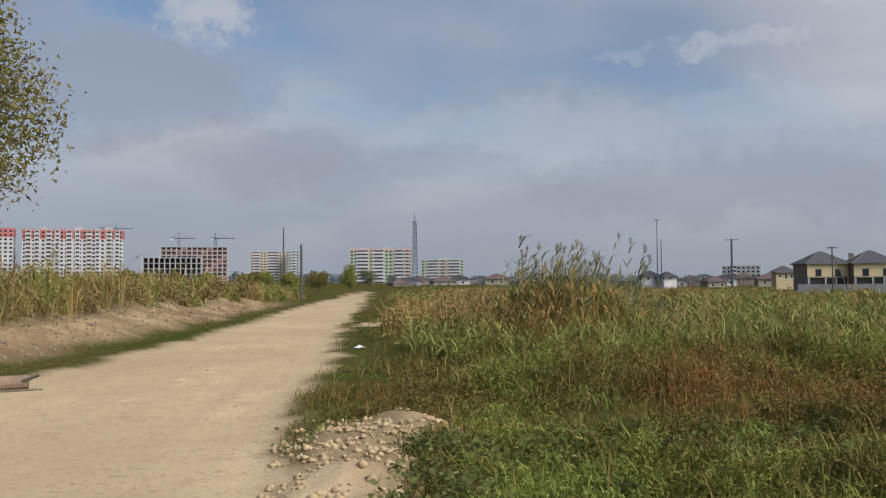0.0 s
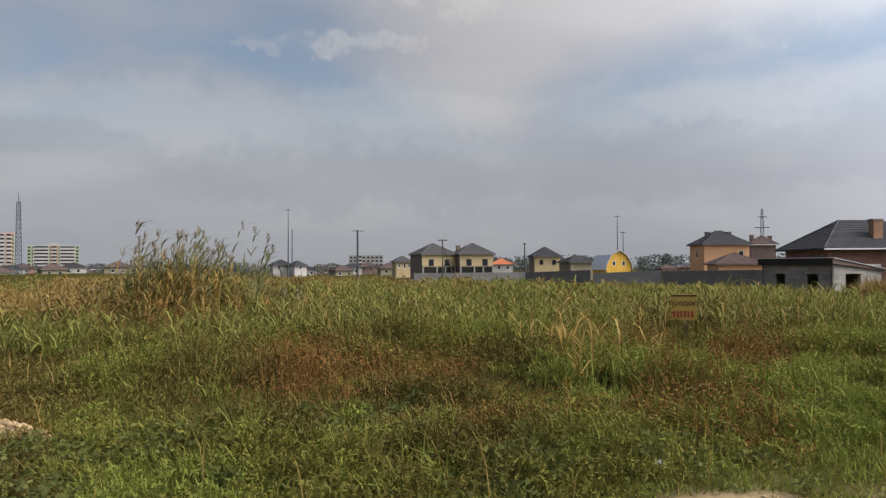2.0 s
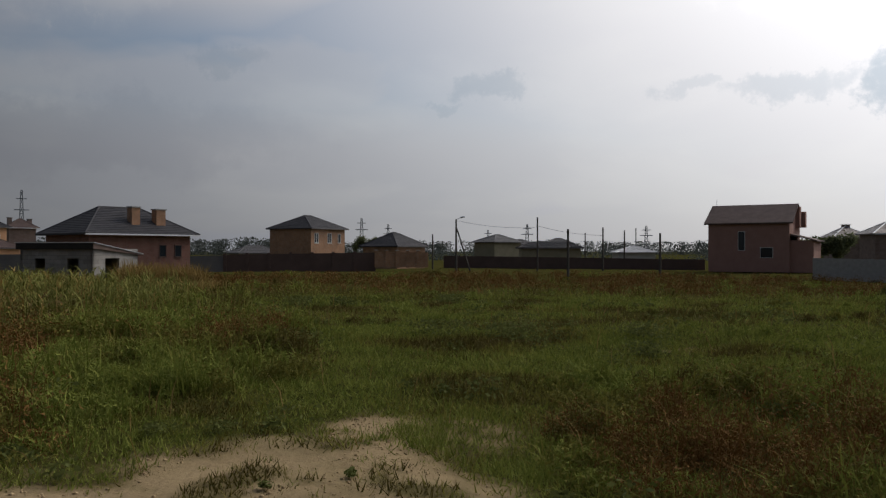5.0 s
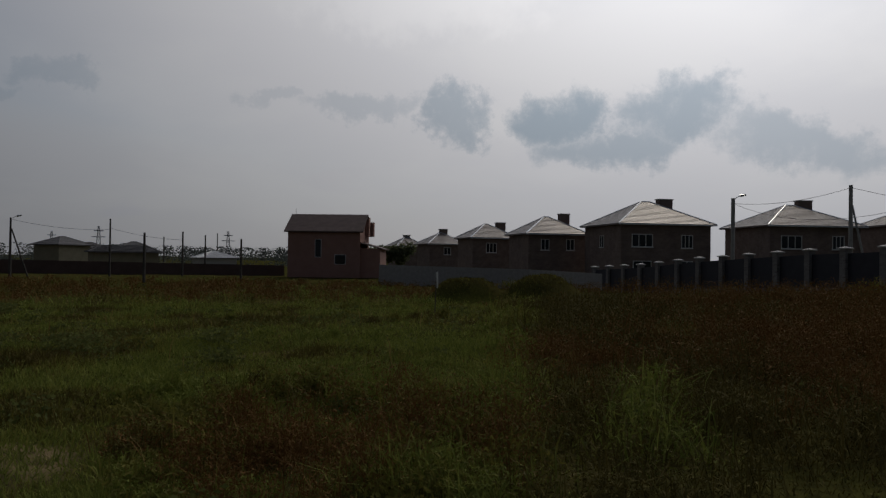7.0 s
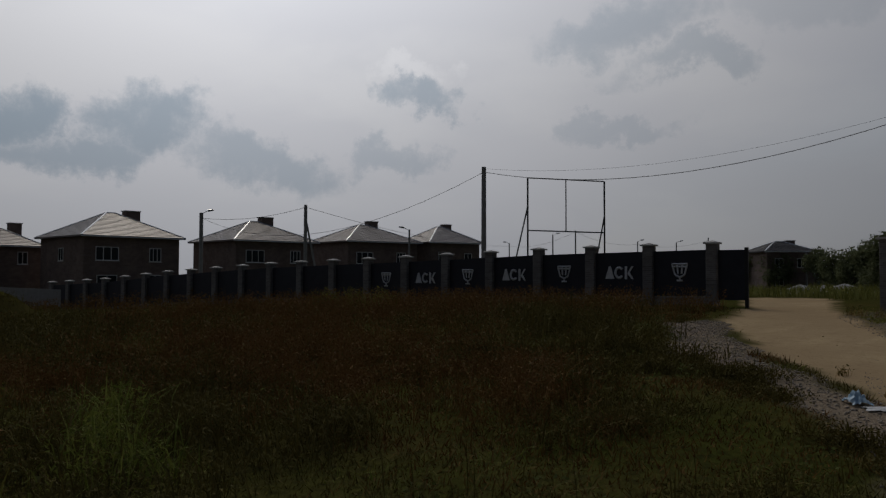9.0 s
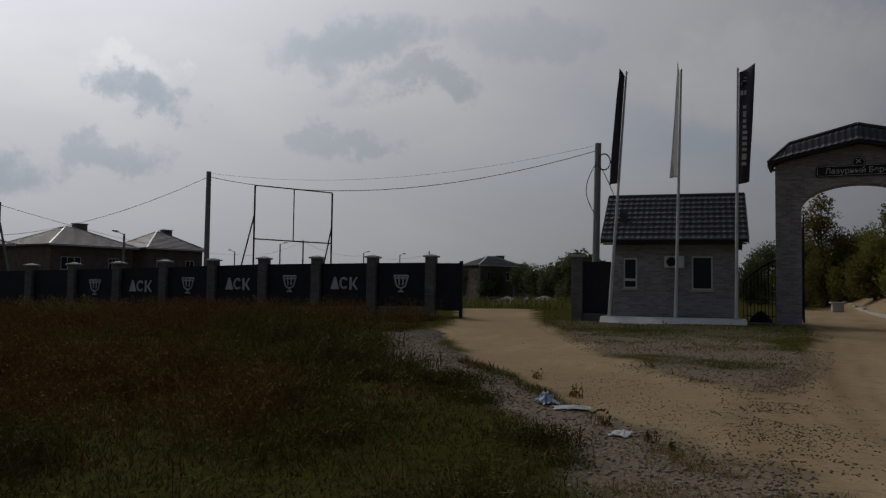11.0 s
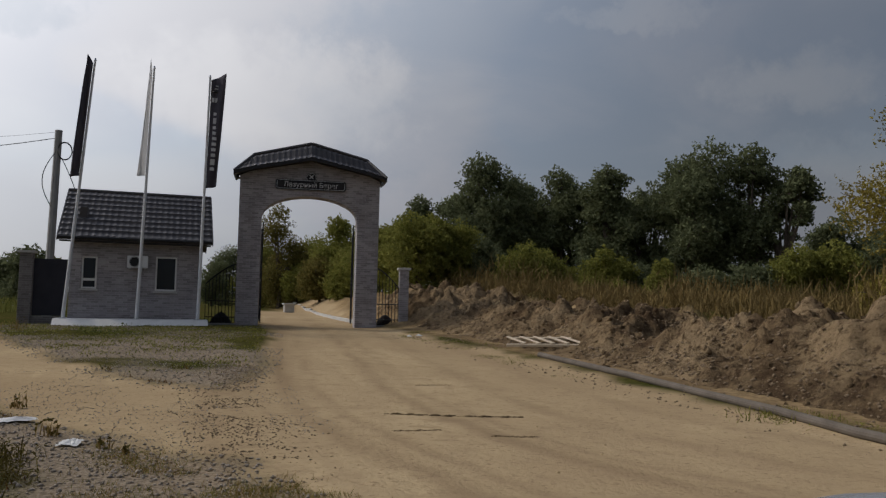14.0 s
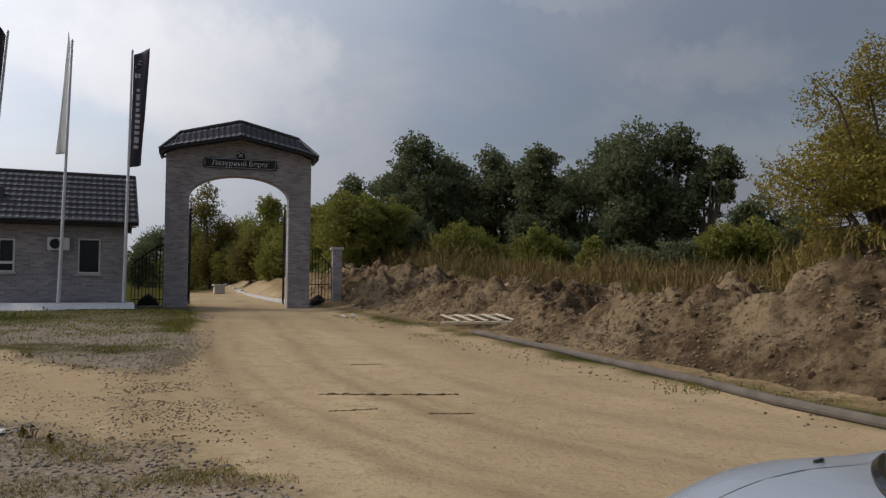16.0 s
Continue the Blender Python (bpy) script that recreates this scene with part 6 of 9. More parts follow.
def gate_arch():
    cx, cy = polar(189.55, 31.0)
    g = thing("gate_arch", cx, cy, 0.22, -189.55 + 180 + 180 + 2.0, "tall grey brick entrance arch with dark tiled hood", "gate")
    # local: x to the right seen from the road, -y towards the road
    hw, inner, depth = 2.64, 1.81, 0.42
    spring, crown = 4.15, 5.0
    n = 22
    part("pillar", one_box(-hw, -inner, -depth, depth, 0, spring, bevel=0.01), M["grey_brick"], g)
    part("pillar", one_box(inner, hw, -depth, depth, 0, spring, bevel=0.01), M["grey_brick"], g)
    head = bmesh.new()
    arc = [(-inner, spring)] + [(inner * math.cos(math.pi - math.pi * k / n), spring + (crown - spring) * math.sin(math.pi * k / n)) for k in range(1, n)] + [(inner, spring)]

    def roofline(x):
        ax = abs(x)
        return 6.02 + (1.95 - ax) / 1.95 * 0.62 if ax < 1.95 else 5.7 + (hw - ax) / (hw - 1.95) * 0.3

    def strip(xa, za, xb, zb):
        prism(head, [(xa, za), (xb, zb), (xb, roofline(xb)), (xa, roofline(xa))], -depth, depth)
    strip(-hw, spring + 0.001, -inner, spring + 0.001)
    strip(inner, spring + 0.001, hw, spring + 0.001)
    for (xa, za), (xb, zb) in zip(arc, arc[1:]):
        strip(xa, za, xb, zb)
    bmesh.ops.remove_doubles(head, verts=head.verts, dist=0.0005)
    part("arch_head", head, M["grey_brick"], g)
    # tiled hood: two slopes over the middle, a hip at each end
    def slope(a, b, c, d):
        """Pressed tiles between the low edge a-b and the high edge c-d."""
        a, b, c, d = (np.array(p, float) for p in (a, b, c, d))
        cols = max(6, int(np.linalg.norm(b - a) / 0.035))
        us = np.linspace(0, 1, cols)[:, None]
        wave = 0.032 * (1 - np.abs(np.cos(np.pi * us[:, 0] * np.linalg.norm(b - a) / 0.21)) ** 0.8)
        rows = []
        for k in range(3):
            for f, lift in ((0.0, 0.05), (0.99, 0.0)):
                v = (k + f) / 3
                p = (a + (b - a) * us) * (1 - v) + (c + (d - c) * us) * v
                p[:, 2] += lift + wave
                rows.append(p)
        grid = np.arange(len(rows) - 1)[:, None] * cols + np.arange(cols - 1)
        quads = np.stack([grid, grid + 1, grid + cols + 1, grid + cols], -1).reshape(-1, 4)
        part("hood_tiles", from_arrays("hood_tiles", np.concatenate(rows), [quads], M["dark_tile"], True), M["dark_tile"], g)
    ridge = [(-2.18, 6.53), (0, 7.08), (2.18, 6.53)]
    eave = [(-2.84, 5.76), (-2.18, 5.95), (0, 6.40), (2.18, 5.95), (2.84, 5.76)]
    for front in (-1, 1):
        y = front * 0.86
        for k in (0, 1):
            (xa, za), (xb, zb) = ridge[k], ridge[k + 1]
            slope((xa, y, eave[k + 1][1]), (xb, y, eave[k + 2][1]), (xa, 0, za), (xb, 0, zb))
        slope((-2.84, y, 5.76), (-2.18, y, 5.95), (-2.22, 0, 6.52), (-2.18, 0, 6.53))
        slope((2.18, y, 5.95), (2.84, y, 5.76), (2.18, 0, 6.53), (2.22, 0, 6.52))
        for (xa, za), (xb, zb) in zip(eave, eave[1:]):
            bm = bmesh.new()
            v = [bm.verts.new(q) for q in ((xa, front * 0.83, za - 0.07), (xb, front * 0.83, zb - 0.07), (xb, front * 0.885, zb - 0.07), (xa, front * 0.885, za - 0.07), (xa, front * 0.83, za), (xb, front * 0.83, zb), (xb, front * 0.885, zb + 0.03), (xa, front * 0.885, za + 0.03))]
            for q in ((0, 1, 2, 3), (4, 5, 6, 7), (0, 1, 5, 4), (2, 3, 7, 6), (0, 3, 7, 4), (1, 2, 6, 5)):
                bm.faces.new([v[i] for i in q])
            part("fascia", bm, M["black_metal"], g)
            bm = bmesh.new()
            prism(bm, [(xa, za - 0.065), (xb, zb - 0.065), (xb, zb - 0.04), (xa, za - 0.04)], front * 0.43, front * 0.825)
            part("soffit", bm, M["black_metal"], g)
    for sx in (-1, 1):
        slope((sx * 2.84, -sx * 0.86, 5.76), (sx * 2.84, sx * 0.86, 5.76), (sx * 2.18, -0.03 * sx, 6.53), (sx * 2.18, 0.03 * sx, 6.53))
        part("verge_board", one_box(min(sx * 2.81, sx * 2.87), max(sx * 2.81, sx * 2.87), -0.825, 0.825, 5.66, 5.79), M["black_metal"], g)
        for sy in (-1, 1):
            part("hip_cap", one_rod((sx * 2.84, sy * 0.86, 5.81), (sx * 2.18, 0, 6.57), 0.06, n=8), M["dark_tile"], g)
    for (xa, za), (xb, zb) in zip(ridge, ridge[1:]):
        part("ridge_cap", one_rod((xa, 0, za + 0.04), (xb, 0, zb + 0.04), 0.07, n=8), M["dark_tile"], g)
    # name board
    board = part("name_board", one_box(-1.33, 1.33, -depth - 0.09, -depth - 0.01, 5.24, 5.62, bevel=0.06), M["black_metal"], g, "dark name board with pale raised letters")
    bm = bmesh.new()
    for z0 in (5.265, 5.585):
        box(bm, -1.24, 1.24, -depth - 0.105, -depth - 0.09, z0, z0 + 0.015)
    for x0 in (-1.28, 1.265):
        box(bm, x0, x0 + 0.015, -depth - 0.105, -depth - 0.09, 5.30, 5.56)
    part("board_border", bm, M["steel"], board)
    t = part("lettering", text_mesh("Лазурный Берег", 0.26, 0.012, M["white_print"]), M["white_print"], board, "pale raised lettering")
    t.matrix_basis = pose(0, -depth - 0.10, 5.42, 90, 0, 0)
    badge = part("badge", one_rod((0, -depth - 0.09, 5.70), (0, -depth - 0.01, 5.70), 0.21, n=24), M["black_metal"], board, "round dark badge with a crossed device")
    bm = bmesh.new()
    for a in (45, 135):
        c, s2 = 0.10 * math.cos(radians(a)), 0.10 * math.sin(radians(a))
        rod(bm, (-c, -depth - 0.1, 5.74 - s2), (c, -depth - 0.1, 5.74 + s2), 0.018, n=5)
    for a in range(-24, 204, 24):
        b2 = a + 24
        rod(bm, (0.18 * math.cos(radians(a)), -depth - 0.095, 5.70 + 0.18 * math.sin(radians(a))), (0.18 * math.cos(radians(b2)), -depth - 0.095, 5.70 + 0.18 * math.sin(radians(b2))), 0.01, n=4)
    part("badge_device", bm, M["white_print"], badge)
    # open leaves of the gate inside the arch
    for s2 in (-1, 1):
        leaf = new("gate_leaf")
        leaf.parent = g
        leaf.matrix_basis = pose(s2 * (inner - 0.06), depth + 0.05, 0.15, 0, 0, 90 - s2 * 4)
        bm = bmesh.new()
        for x0 in (0, 1.7):
            box(bm, x0, x0 + 0.06, -0.025, 0.025, 0, 3.9 - 0.2 * x0)
        for z0 in (0.05, 1.6, 3.5):
            box(bm, 0.06, 1.7, -0.02, 0.02, z0, z0 + 0.05)
        part("leaf_frame", bm, M["black_metal"], leaf)
        for k in range(11):
            x0 = 0.16 + k * 0.14
            part("bar", one_rod((x0, 0, 0.05), (x0, 0, 3.75 - 0.1 * k * 0.14), 0.012, n=5), M["black_metal"], leaf)
    # side railings: bars that climb towards the arch
    for s2, x_in, x_out in ((-1, -2.66, -3.75), (1, 2.66, 3.55)):
        rail = new("side_railing")
        rail.parent = g
        bars = 9 if s2 < 0 else 7
        for k in range(bars + 1):
            x = x_in + (x_out - x_in) * k / bars
            ztop = 2.35 - 0.75 * (k / bars) ** 1.4
            part("bar", one_rod((x, 0, 0.15), (x, 0, ztop), 0.014, n=5), M["black_metal"], rail)
        bm = bmesh.new()
        prev = None
        for k in range(13):
            f = k / 12
            p = (x_in + (x_out - x_in) * f, 0, 2.35 - 0.75 * f ** 1.4)
            if prev:
                rod(bm, prev, p, 0.025, n=5)
            prev = p
        part("top_rail", bm, M["black_metal"], rail)
        for z0 in (0.35, 0.95):
            part("rail", one_rod((x_in, 0, z0), (x_out, 0, z0), 0.02, n=5), M["black_metal"], rail)
        mound = bmesh.new()
        bmesh.ops.create_icosphere(mound, subdivisions=3, radius=1)
        for v in mound.verts:
            v.co = Vector((v.co.x * 0.42 + (x_in + x_out) / 2, v.co.y * 0.35 + 0.5, max(-0.1, v.co.z * 0.55 * (1 - 0.25 * abs(v.co.x)))))
        part("dark_mound", mound, M["opening"], rail, "small heap of dark soil behind the bars")
        part("kerb", one_box(min(x_in, x_out), max(x_in, x_out), -0.1, 0.1, -0.05, 0.12), M["grey_concrete"], rail)
    post = part("end_pillar", one_box(3.56, 3.92, -0.18, 0.18, -0.1, 2.3, bevel=0.01), M["grey_brick"], g)
    part("pillar_cap", one_box(3.5, 3.98, -0.24, 0.24, 2.3, 2.4, bevel=0.01), M["concrete"], post)


gate_arch()

# ---------------------------------------------------------------- things on the ground


def pipe_line():
    pts = [(-8.2, -16.6), (-8.15, -15.0), (-8.05, -12.6), (-7.85, -10.4), (-7.6, -8.4), (-7.35, -6.9), (-7.2, -5.6), (-7.0, -4.0), (-6.8, -1.5)]
    p = thing("pipe", pts[0][0], pts[0][1], 0, 0, "long grey plastic pipe lying along the road edge", "pipe")
    bm = bmesh.new()
    rings = []
    for k, (px, py) in enumerate(pts):
        (xa, ya), (xb, yb) = pts[max(0, k - 1)], pts[min(len(pts) - 1, k + 1)]
        side = Vector((yb - ya, xa - xb, 0)).normalized() * 0.062
        c = Vector((px - pts[0][0], py - pts[0][1], ground_z(px, py) + 0.05))
        rings.append([bm.verts.new(c + side * math.cos(a * math.pi / 6) + Vector((0, 0, 0.062 * math.sin(a * math.pi / 6)))) for a in range(12)])
    for c, d in zip(rings, rings[1:]):
        for k in range(12):
            bm.faces.new((c[k], c[(k + 1) % 12], d[(k + 1) % 12], d[k]))
    bm.faces.new(rings[0][::-1]), bm.faces.new(rings[-1])
    bmesh.ops.recalc_face_normals(bm, faces=bm.faces[:])
    part("pipe_run", bm, make_material("dull grey pipe", (0.085, 0.07, 0.055), (0.15, 0.125, 0.10), rough=0.9, scale=3), p)


pipe_line()


def plank_ladder():
    x0, y0 = polar(204.2, 20.6)
    x1, y1 = polar(210.0, 20.2)
    z = max(ground_z(x0, y0), ground_z((x0 + x1) / 2, (y0 + y1) / 2)) + 0.12
    ln = math.hypot(x1 - x0, y1 - y0)
    p = thing("ladder", x0, y0, z, math.degrees(math.atan2(y1 - y0, x1 - x0)), "pale wooden ladder-like pallet lying at the foot of the soil heap", "ladder")
    for y in (-0.42, 0.42):
        part("rail", one_box(0, ln, y - 0.04, y + 0.04, 0.0, 0.07, bevel=0.008), M["plank"], p)
    for k in range(6):
        c = 0.15 + k * (ln - 0.3) / 5
        r = part("rung", one_box(-0.045, 0.045, -0.55, 0.55, 0.072, 0.10, bevel=0.006), M["plank"], p)
        r.matrix_basis = pose(c, 0, 0, 0, 0, 38)
    p.rotation_mode = "XYZ"
    p.matrix_world = p.matrix_world @ pose(0, 0, 0, 9, -2, 0)


plank_ladder()


def sale_sign():
    x, y = polar(42.9, 17.0)
    s = thing("for_sale_sign", x, y, ground_z(x, y), -42.9 + 4, "weathered yellow for-sale board on a thin stake", "sign")
    z0, z1 = 0.31 - ground_z(x, y), 0.84 - ground_z(x, y)
    part("stake", one_rod((0.06, 0.03, -0.1), (0.03, 0.03, z1), 0.022, n=6), M["wood_pole"], s)
    b = part("board", one_box(-0.255, 0.255, -0.012, 0.012, z0, z1, bevel=0.004), M["sign_board"], s)
    t = part("lettering", text_mesh("продаю", 0.155, 0.003, M["sign_dark"]), M["sign_dark"], b)
    t.matrix_basis = pose(-0.005, -0.016, z0 + 0.35, 90, 0, 0)
    bm = bmesh.new()
    for k, w in enumerate((0.05, 0.05, 0.04, 0.05, 0.04, 0.05)):
        box(bm, -0.21 + k * 0.07, -0.21 + k * 0.07 + w, -0.017, -0.013, z0 + 0.06, z0 + 0.19)
    part("plain_bar", bm, make_material("faded red print", (0.30, 0.05, 0.03), (0.24, 0.05, 0.03)), b)
    bm = bmesh.new()
    box(bm, -0.255, 0.255, -0.018, -0.013, z1 - 0.045, z1 - 0.015)
    part("edge_band", bm, M["sign_dark"], b)


sale_sign()


def marker_stake():
    x, y = polar(105.0, 22.0)
    s = thing("marker_stake", x, y, ground_z(x, y), -105, "thin survey stake with a white rag tied on", "stake")
    part("stake", one_rod((0, 0, -0.1), (0.05, 0, 1.25), 0.018, 0.014, 6), M["wood_pole"], s)
    bm = bmesh.new()
    rod(bm, (0.05, -0.02, 1.2), (0.07, -0.03, 0.75), 0.035, 0.02, 6)
    part("rag", bm, M["litter"], s)


marker_stake()


def crumpled(name, x, y, size, height, material, label, category, seed):
    bm = bmesh.new()
    bmesh.ops.create_grid(bm, x_segments=9, y_segments=9, size=size / 2)
    rnd = random.Random(seed)
    for v in bm.verts:
        r = 1 - min(1, v.co.length / (size * 0.72))
        v.co = Vector((v.co.x * (1 + rnd.uniform(-0.15, 0.15)), v.co.y * (0.6 + rnd.uniform(-0.1, 0.1)), 0.015 + height * r * rnd.uniform(0.3, 1.0)))
    me = bpy.data.meshes.new(name)
    bm.to_mesh(me)
    bm.free()
    me.materials.append(material)
    ob = tagged(new(name, me), label, category)
    ob.matrix_world = pose(x, y, ground_z(x, y), 0, 0, seed * 40)
    ob.modifiers.new("sheet", "SOLIDIFY").thickness = 0.004
    return ob


x, y = polar(169.46, 9.9)
crumpled("plastic_bag", x, y, 0.34, 0.20, M["blue_plastic"], "crumpled pale blue plastic bag at the gravel edge", "bag", 3)
x, y = polar(171.2, 9.6)
crumpled("plastic_sheet", x, y, 0.42, 0.05, M["litter"], "dirty white plastic strip on the ground", "litter", 5)
x, y = polar(174.64, 8.1)
crumpled("paper_scrap", x, y, 0.3, 0.05, M["litter"], "flat pale scrap beside the drive", "litter", 2)
x, y = polar(353.4, 17.0)
crumpled("paper_scrap", x, y, 0.24, 0.07, M["litter"], "small white litter on the grass verge", "litter", 6)
x, y = polar(41.0, 5.6)
crumpled("paper_scrap", x, y, 0.14, 0.08, M["litter"], "small white scrap in the grass", "litter", 8)
for k, (az, d) in enumerate(((196.9, 24.5), (197.6, 24.8))):
    x, y = polar(az, d)
    crumpled("paper_scrap", x, y, 0.22, 0.08, M["litter"], "small pale scrap lying on the dirt", "litter", 11 + k)


def broken_tree():
    x, y = polar(331.5, 12.7)
    b = thing("log", x, y, ground_z(x, y) - 0.04, 20, "short cut log lying at the road edge", "log")
    wood = make_material("dry brown log", (0.13, 0.088, 0.055), (0.24, 0.17, 0.11), rough=0.95, scale=6, fine=50, bump=0.5)
    bm = rod(bmesh.new(), (-0.9, 0, 0.11), (0.1, 0.06, 0.13), 0.13, 0.10, 12)
    part("trunk_piece", bm, wood, b)
    part("branch_stub", one_rod((-0.05, 0.02, 0.12), (0.25, -0.12, 0.24), 0.035, 0.02, 6), M["bark"], b)
    part("stick", one_rod((-0.5, -0.3, 0.05), (0.3, -0.22, 0.05), 0.022, 0.015, 6), M["bark"], b)


broken_tree()


def gate_kerbs():
    k = thing("kerb_stones", 0, 0, 0, 0, "pale concrete kerb along the road beyond the gate", "kerb")
    a, b = polar(193.2, 35), polar(188.6, 70)
    n = 14
    for i in range(n):
        x0, y0 = a[0] + (b[0] - a[0]) * i / n, a[1] + (b[1] - a[1]) * i / n
        x1, y1 = a[0] + (b[0] - a[0]) * (i + 0.94) / n, a[1] + (b[1] - a[1]) * (i + 0.94) / n
        ln = math.hypot(x1 - x0, y1 - y0)
        s = part("kerb_stone", one_box(0, ln, -0.1, 0.1, -0.1, 0.14, bevel=0.01), M["concrete"], k)
        s.matrix_basis = pose(x0, y0, ground_z(x0, y0), 0, 0, math.degrees(math.atan2(y1 - y0, x1 - x0)))
    for az, d in ((188.3, 58),):
        x, y = polar(az, d)
        c = thing("concrete_ring", x, y, ground_z(x, y), 0, "small concrete block standing on the road shoulder", "block")
        part("block", one_box(-0.35, 0.35, -0.3, 0.3, 0, 0.55, bevel=0.03), M["concrete"], c)
        part("lid", one_box(-0.45, 0.45, -0.4, 0.4, 0.55, 0.65, bevel=0.02), M["concrete"], c)


gate_kerbs()


def speed_strips():
    for d0, a0, a1, wob in ((9.9, 195.4, 205.3, 0.02), (8.75, 196, 199.5, 0.01), (8.6, 203, 206.5, 0.01), (13.0, 197.5, 200, 0.01)):
        (x0, y0), (x1, y1) = polar(a0, d0), polar(a1, d0 * 1.01)
        bm = bmesh.new()
        rnd = random.Random(int(d0 * 10))
        n = 46
        for k in range(n):
            f = k / n
            x, y = x0 + (x1 - x0) * f, y0 + (y1 - y0) * f + rnd.uniform(-0.03, 0.03)
            r = rnd.uniform(0.008, 0.03) * (1.0 if d0 > 9.5 and d0 < 10.5 else 0.5)
            c = Vector((x - x0, y - y0, ground_z(x, y) - ground_z(x0, y0) + r * 0.2))
            m2 = bmesh.ops.create_icosphere(bm, subdivisions=1, radius=r)
            for v in m2["verts"]:
                v.co = Vector((v.co.x * 1.6, v.co.y, v.co.z * 0.7)) + c
        s = thing("soil_ridge", x0, y0, ground_z(x0, y0), 0, "low crumbly line of dark soil across the road", "soil", "soil lines on the road")
        part("crumb", bm, M["heap"], s, kind="stuff")


speed_strips()


def silver_car():
    """Only the bonnet's near corner comes into view: the whole of a short-nosed car stands beside the filming spot."""
    az = radians(204)
    fwd, right = Vector((math.sin(az), math.cos(az), 0)), Vector((math.cos(az), -math.sin(az), 0))
    spot = fwd * 0.40 + right * 0.17
    c = thing("car", spot.x, spot.y, 0.0, 156, "parked silver car with a short bonnet and black windscreen cowl", "car")
    # local: nose at x = 0, tail at +x; the near flank at y = 0, the far flank at y = 1.62
    keys = ((0.0, 0.60, 0.66, 0.45), (0.08, 0.72, 0.76, 0.28), (0.2, 0.80, 0.84, 0.14), (0.38, 0.885, 0.92, 0.06), (0.47, 0.918, 0.955, 0.03), (0.55, 0.943, 0.98, 0.015), (0.65, 0.96, 1.0, 0.0), (0.85, 0.975, 1.02, 0.0), (1.2, 0.985, 1.22, 0.0), (1.6, 0.98, 1.43, 0.0),
            (2.0, 0.97, 1.50, 0.0), (2.7, 0.96, 1.50, 0.0), (3.3, 0.94, 1.40, 0.02), (3.6, 0.88, 1.10, 0.05), (3.72, 0.6, 0.8, 0.12))
    W = 0.81
    bm = bmesh.new()
    rows = []
    for k in range(61):
        x = 3.72 * (k / 60) ** 1.25
        sh, top, pull = (float(np.interp(x, [q[0] for q in keys], [q[i] for q in keys])) for i in (1, 2, 3))
        hw = W - pull
        cab = min(1.0, max(0.0, (top - 1.0) / 0.3))
        ring = []
        for side in (-1, 1):
            pts = [(hw - 0.05, 0.24), (hw, 0.34), (hw, 0.52), (hw, sh - 0.10), (hw - 0.012, sh - 0.035), (hw - 0.05, sh), (hw - 0.10 - 0.02 * cab, sh + (top - sh) * 0.30), (hw - 0.17 - 0.02 * cab, sh + (top - sh) * (0.52 + 0.36 * cab)), (hw * 0.55, sh + (top - sh) * 0.90 + 0.02 * cab), (hw * 0.22, top)]
            ring += [(side * py, pz) for py, pz in (pts if side < 0 else pts[::-1])]
        rows.append([bm.verts.new((x, py + W, pz)) for py, pz in ring])
    for a, b in zip(rows, rows[1:]):
        for k in range(len(a)):
            j = (k + 1) % len(a)
            bm.faces.new((a[k], b[k], b[j], a[j]))
    bm.faces.new(rows[0]), bm.faces.new(rows[-1][::-1])
    for f in bm.faces:
        f.smooth = True
    body = part("body", bm, M["car_paint"], c)
    for side in (-1, 1):
        seam, prev = bmesh.new(), None
        for k in range(15):
            x = 0.16 + 0.66 * k / 14
            sh, top, pull = (float(np.interp(x, [q[0] for q in keys], [q[i] for q in keys])) for i in (1, 2, 3))
            p = (x, W + side * (W - pull - 0.26), sh + (top - sh) * 0.62 + 0.002)
            if prev:
                rod(seam, prev, p, 0.0025, n=4)
            prev = p
        part("bonnet_seam", seam, M["rubber"], body)
        part("washer_nozzle", one_rod((0.70, W + side * 0.62, 0.985), (0.72, W + side * 0.62, 0.995), 0.008, 0.005, 8), M["rubber"], body)
    ws = bmesh.new()
    v = [ws.verts.new(q) for q in ((0.90, W - 0.62, 1.06), (0.90, W + 0.62, 1.06), (1.58, W + 0.52, 1.45), (1.58, W - 0.52, 1.45))]
    ws.faces.new(v)
    geo = bmesh.ops.extrude_face_region(ws, geom=ws.faces[:])
    for q in [g2 for g2 in geo["geom"] if isinstance(g2, bmesh.types.BMVert)]:
        q.co += Vector((-0.008, 0, 0.012))
    part("windscreen", ws, M["glass"], body)
    cowl, prev = bmesh.new(), None
    for k in range(25):
        u = -1 + 2 * k / 24
        p = (0.66 + 0.30 * abs(u) ** 2.2, W + 0.74 * u, 1.0 - 0.02 * u * u)
        if prev:
            rod(cowl, prev, p, 0.024, n=10)
        prev = p
    part("cowl", cowl, M["car_trim"], body, "glossy black curved cowl below the windscreen")
    for x in (0.55, 2.95):
        for y in (-0.01, 1.47):
            w = part("wheel", one_rod((x, y, 0.24), (x, y + 0.16, 0.24), 0.29, n=24), M["rubber"], c)
            part("rim", one_rod((x, y - 0.004, 0.24), (x, y + 0.164, 0.24), 0.18, n=20), M["steel"], w)
    for y in (0.26, 1.36):
        part("headlight", one_box(0.02, 0.14, y - 0.13, y + 0.13, 0.62, 0.72, bevel=0.03), M["glass"], body)


silver_car()

# ---------------------------------------------------------------- plants


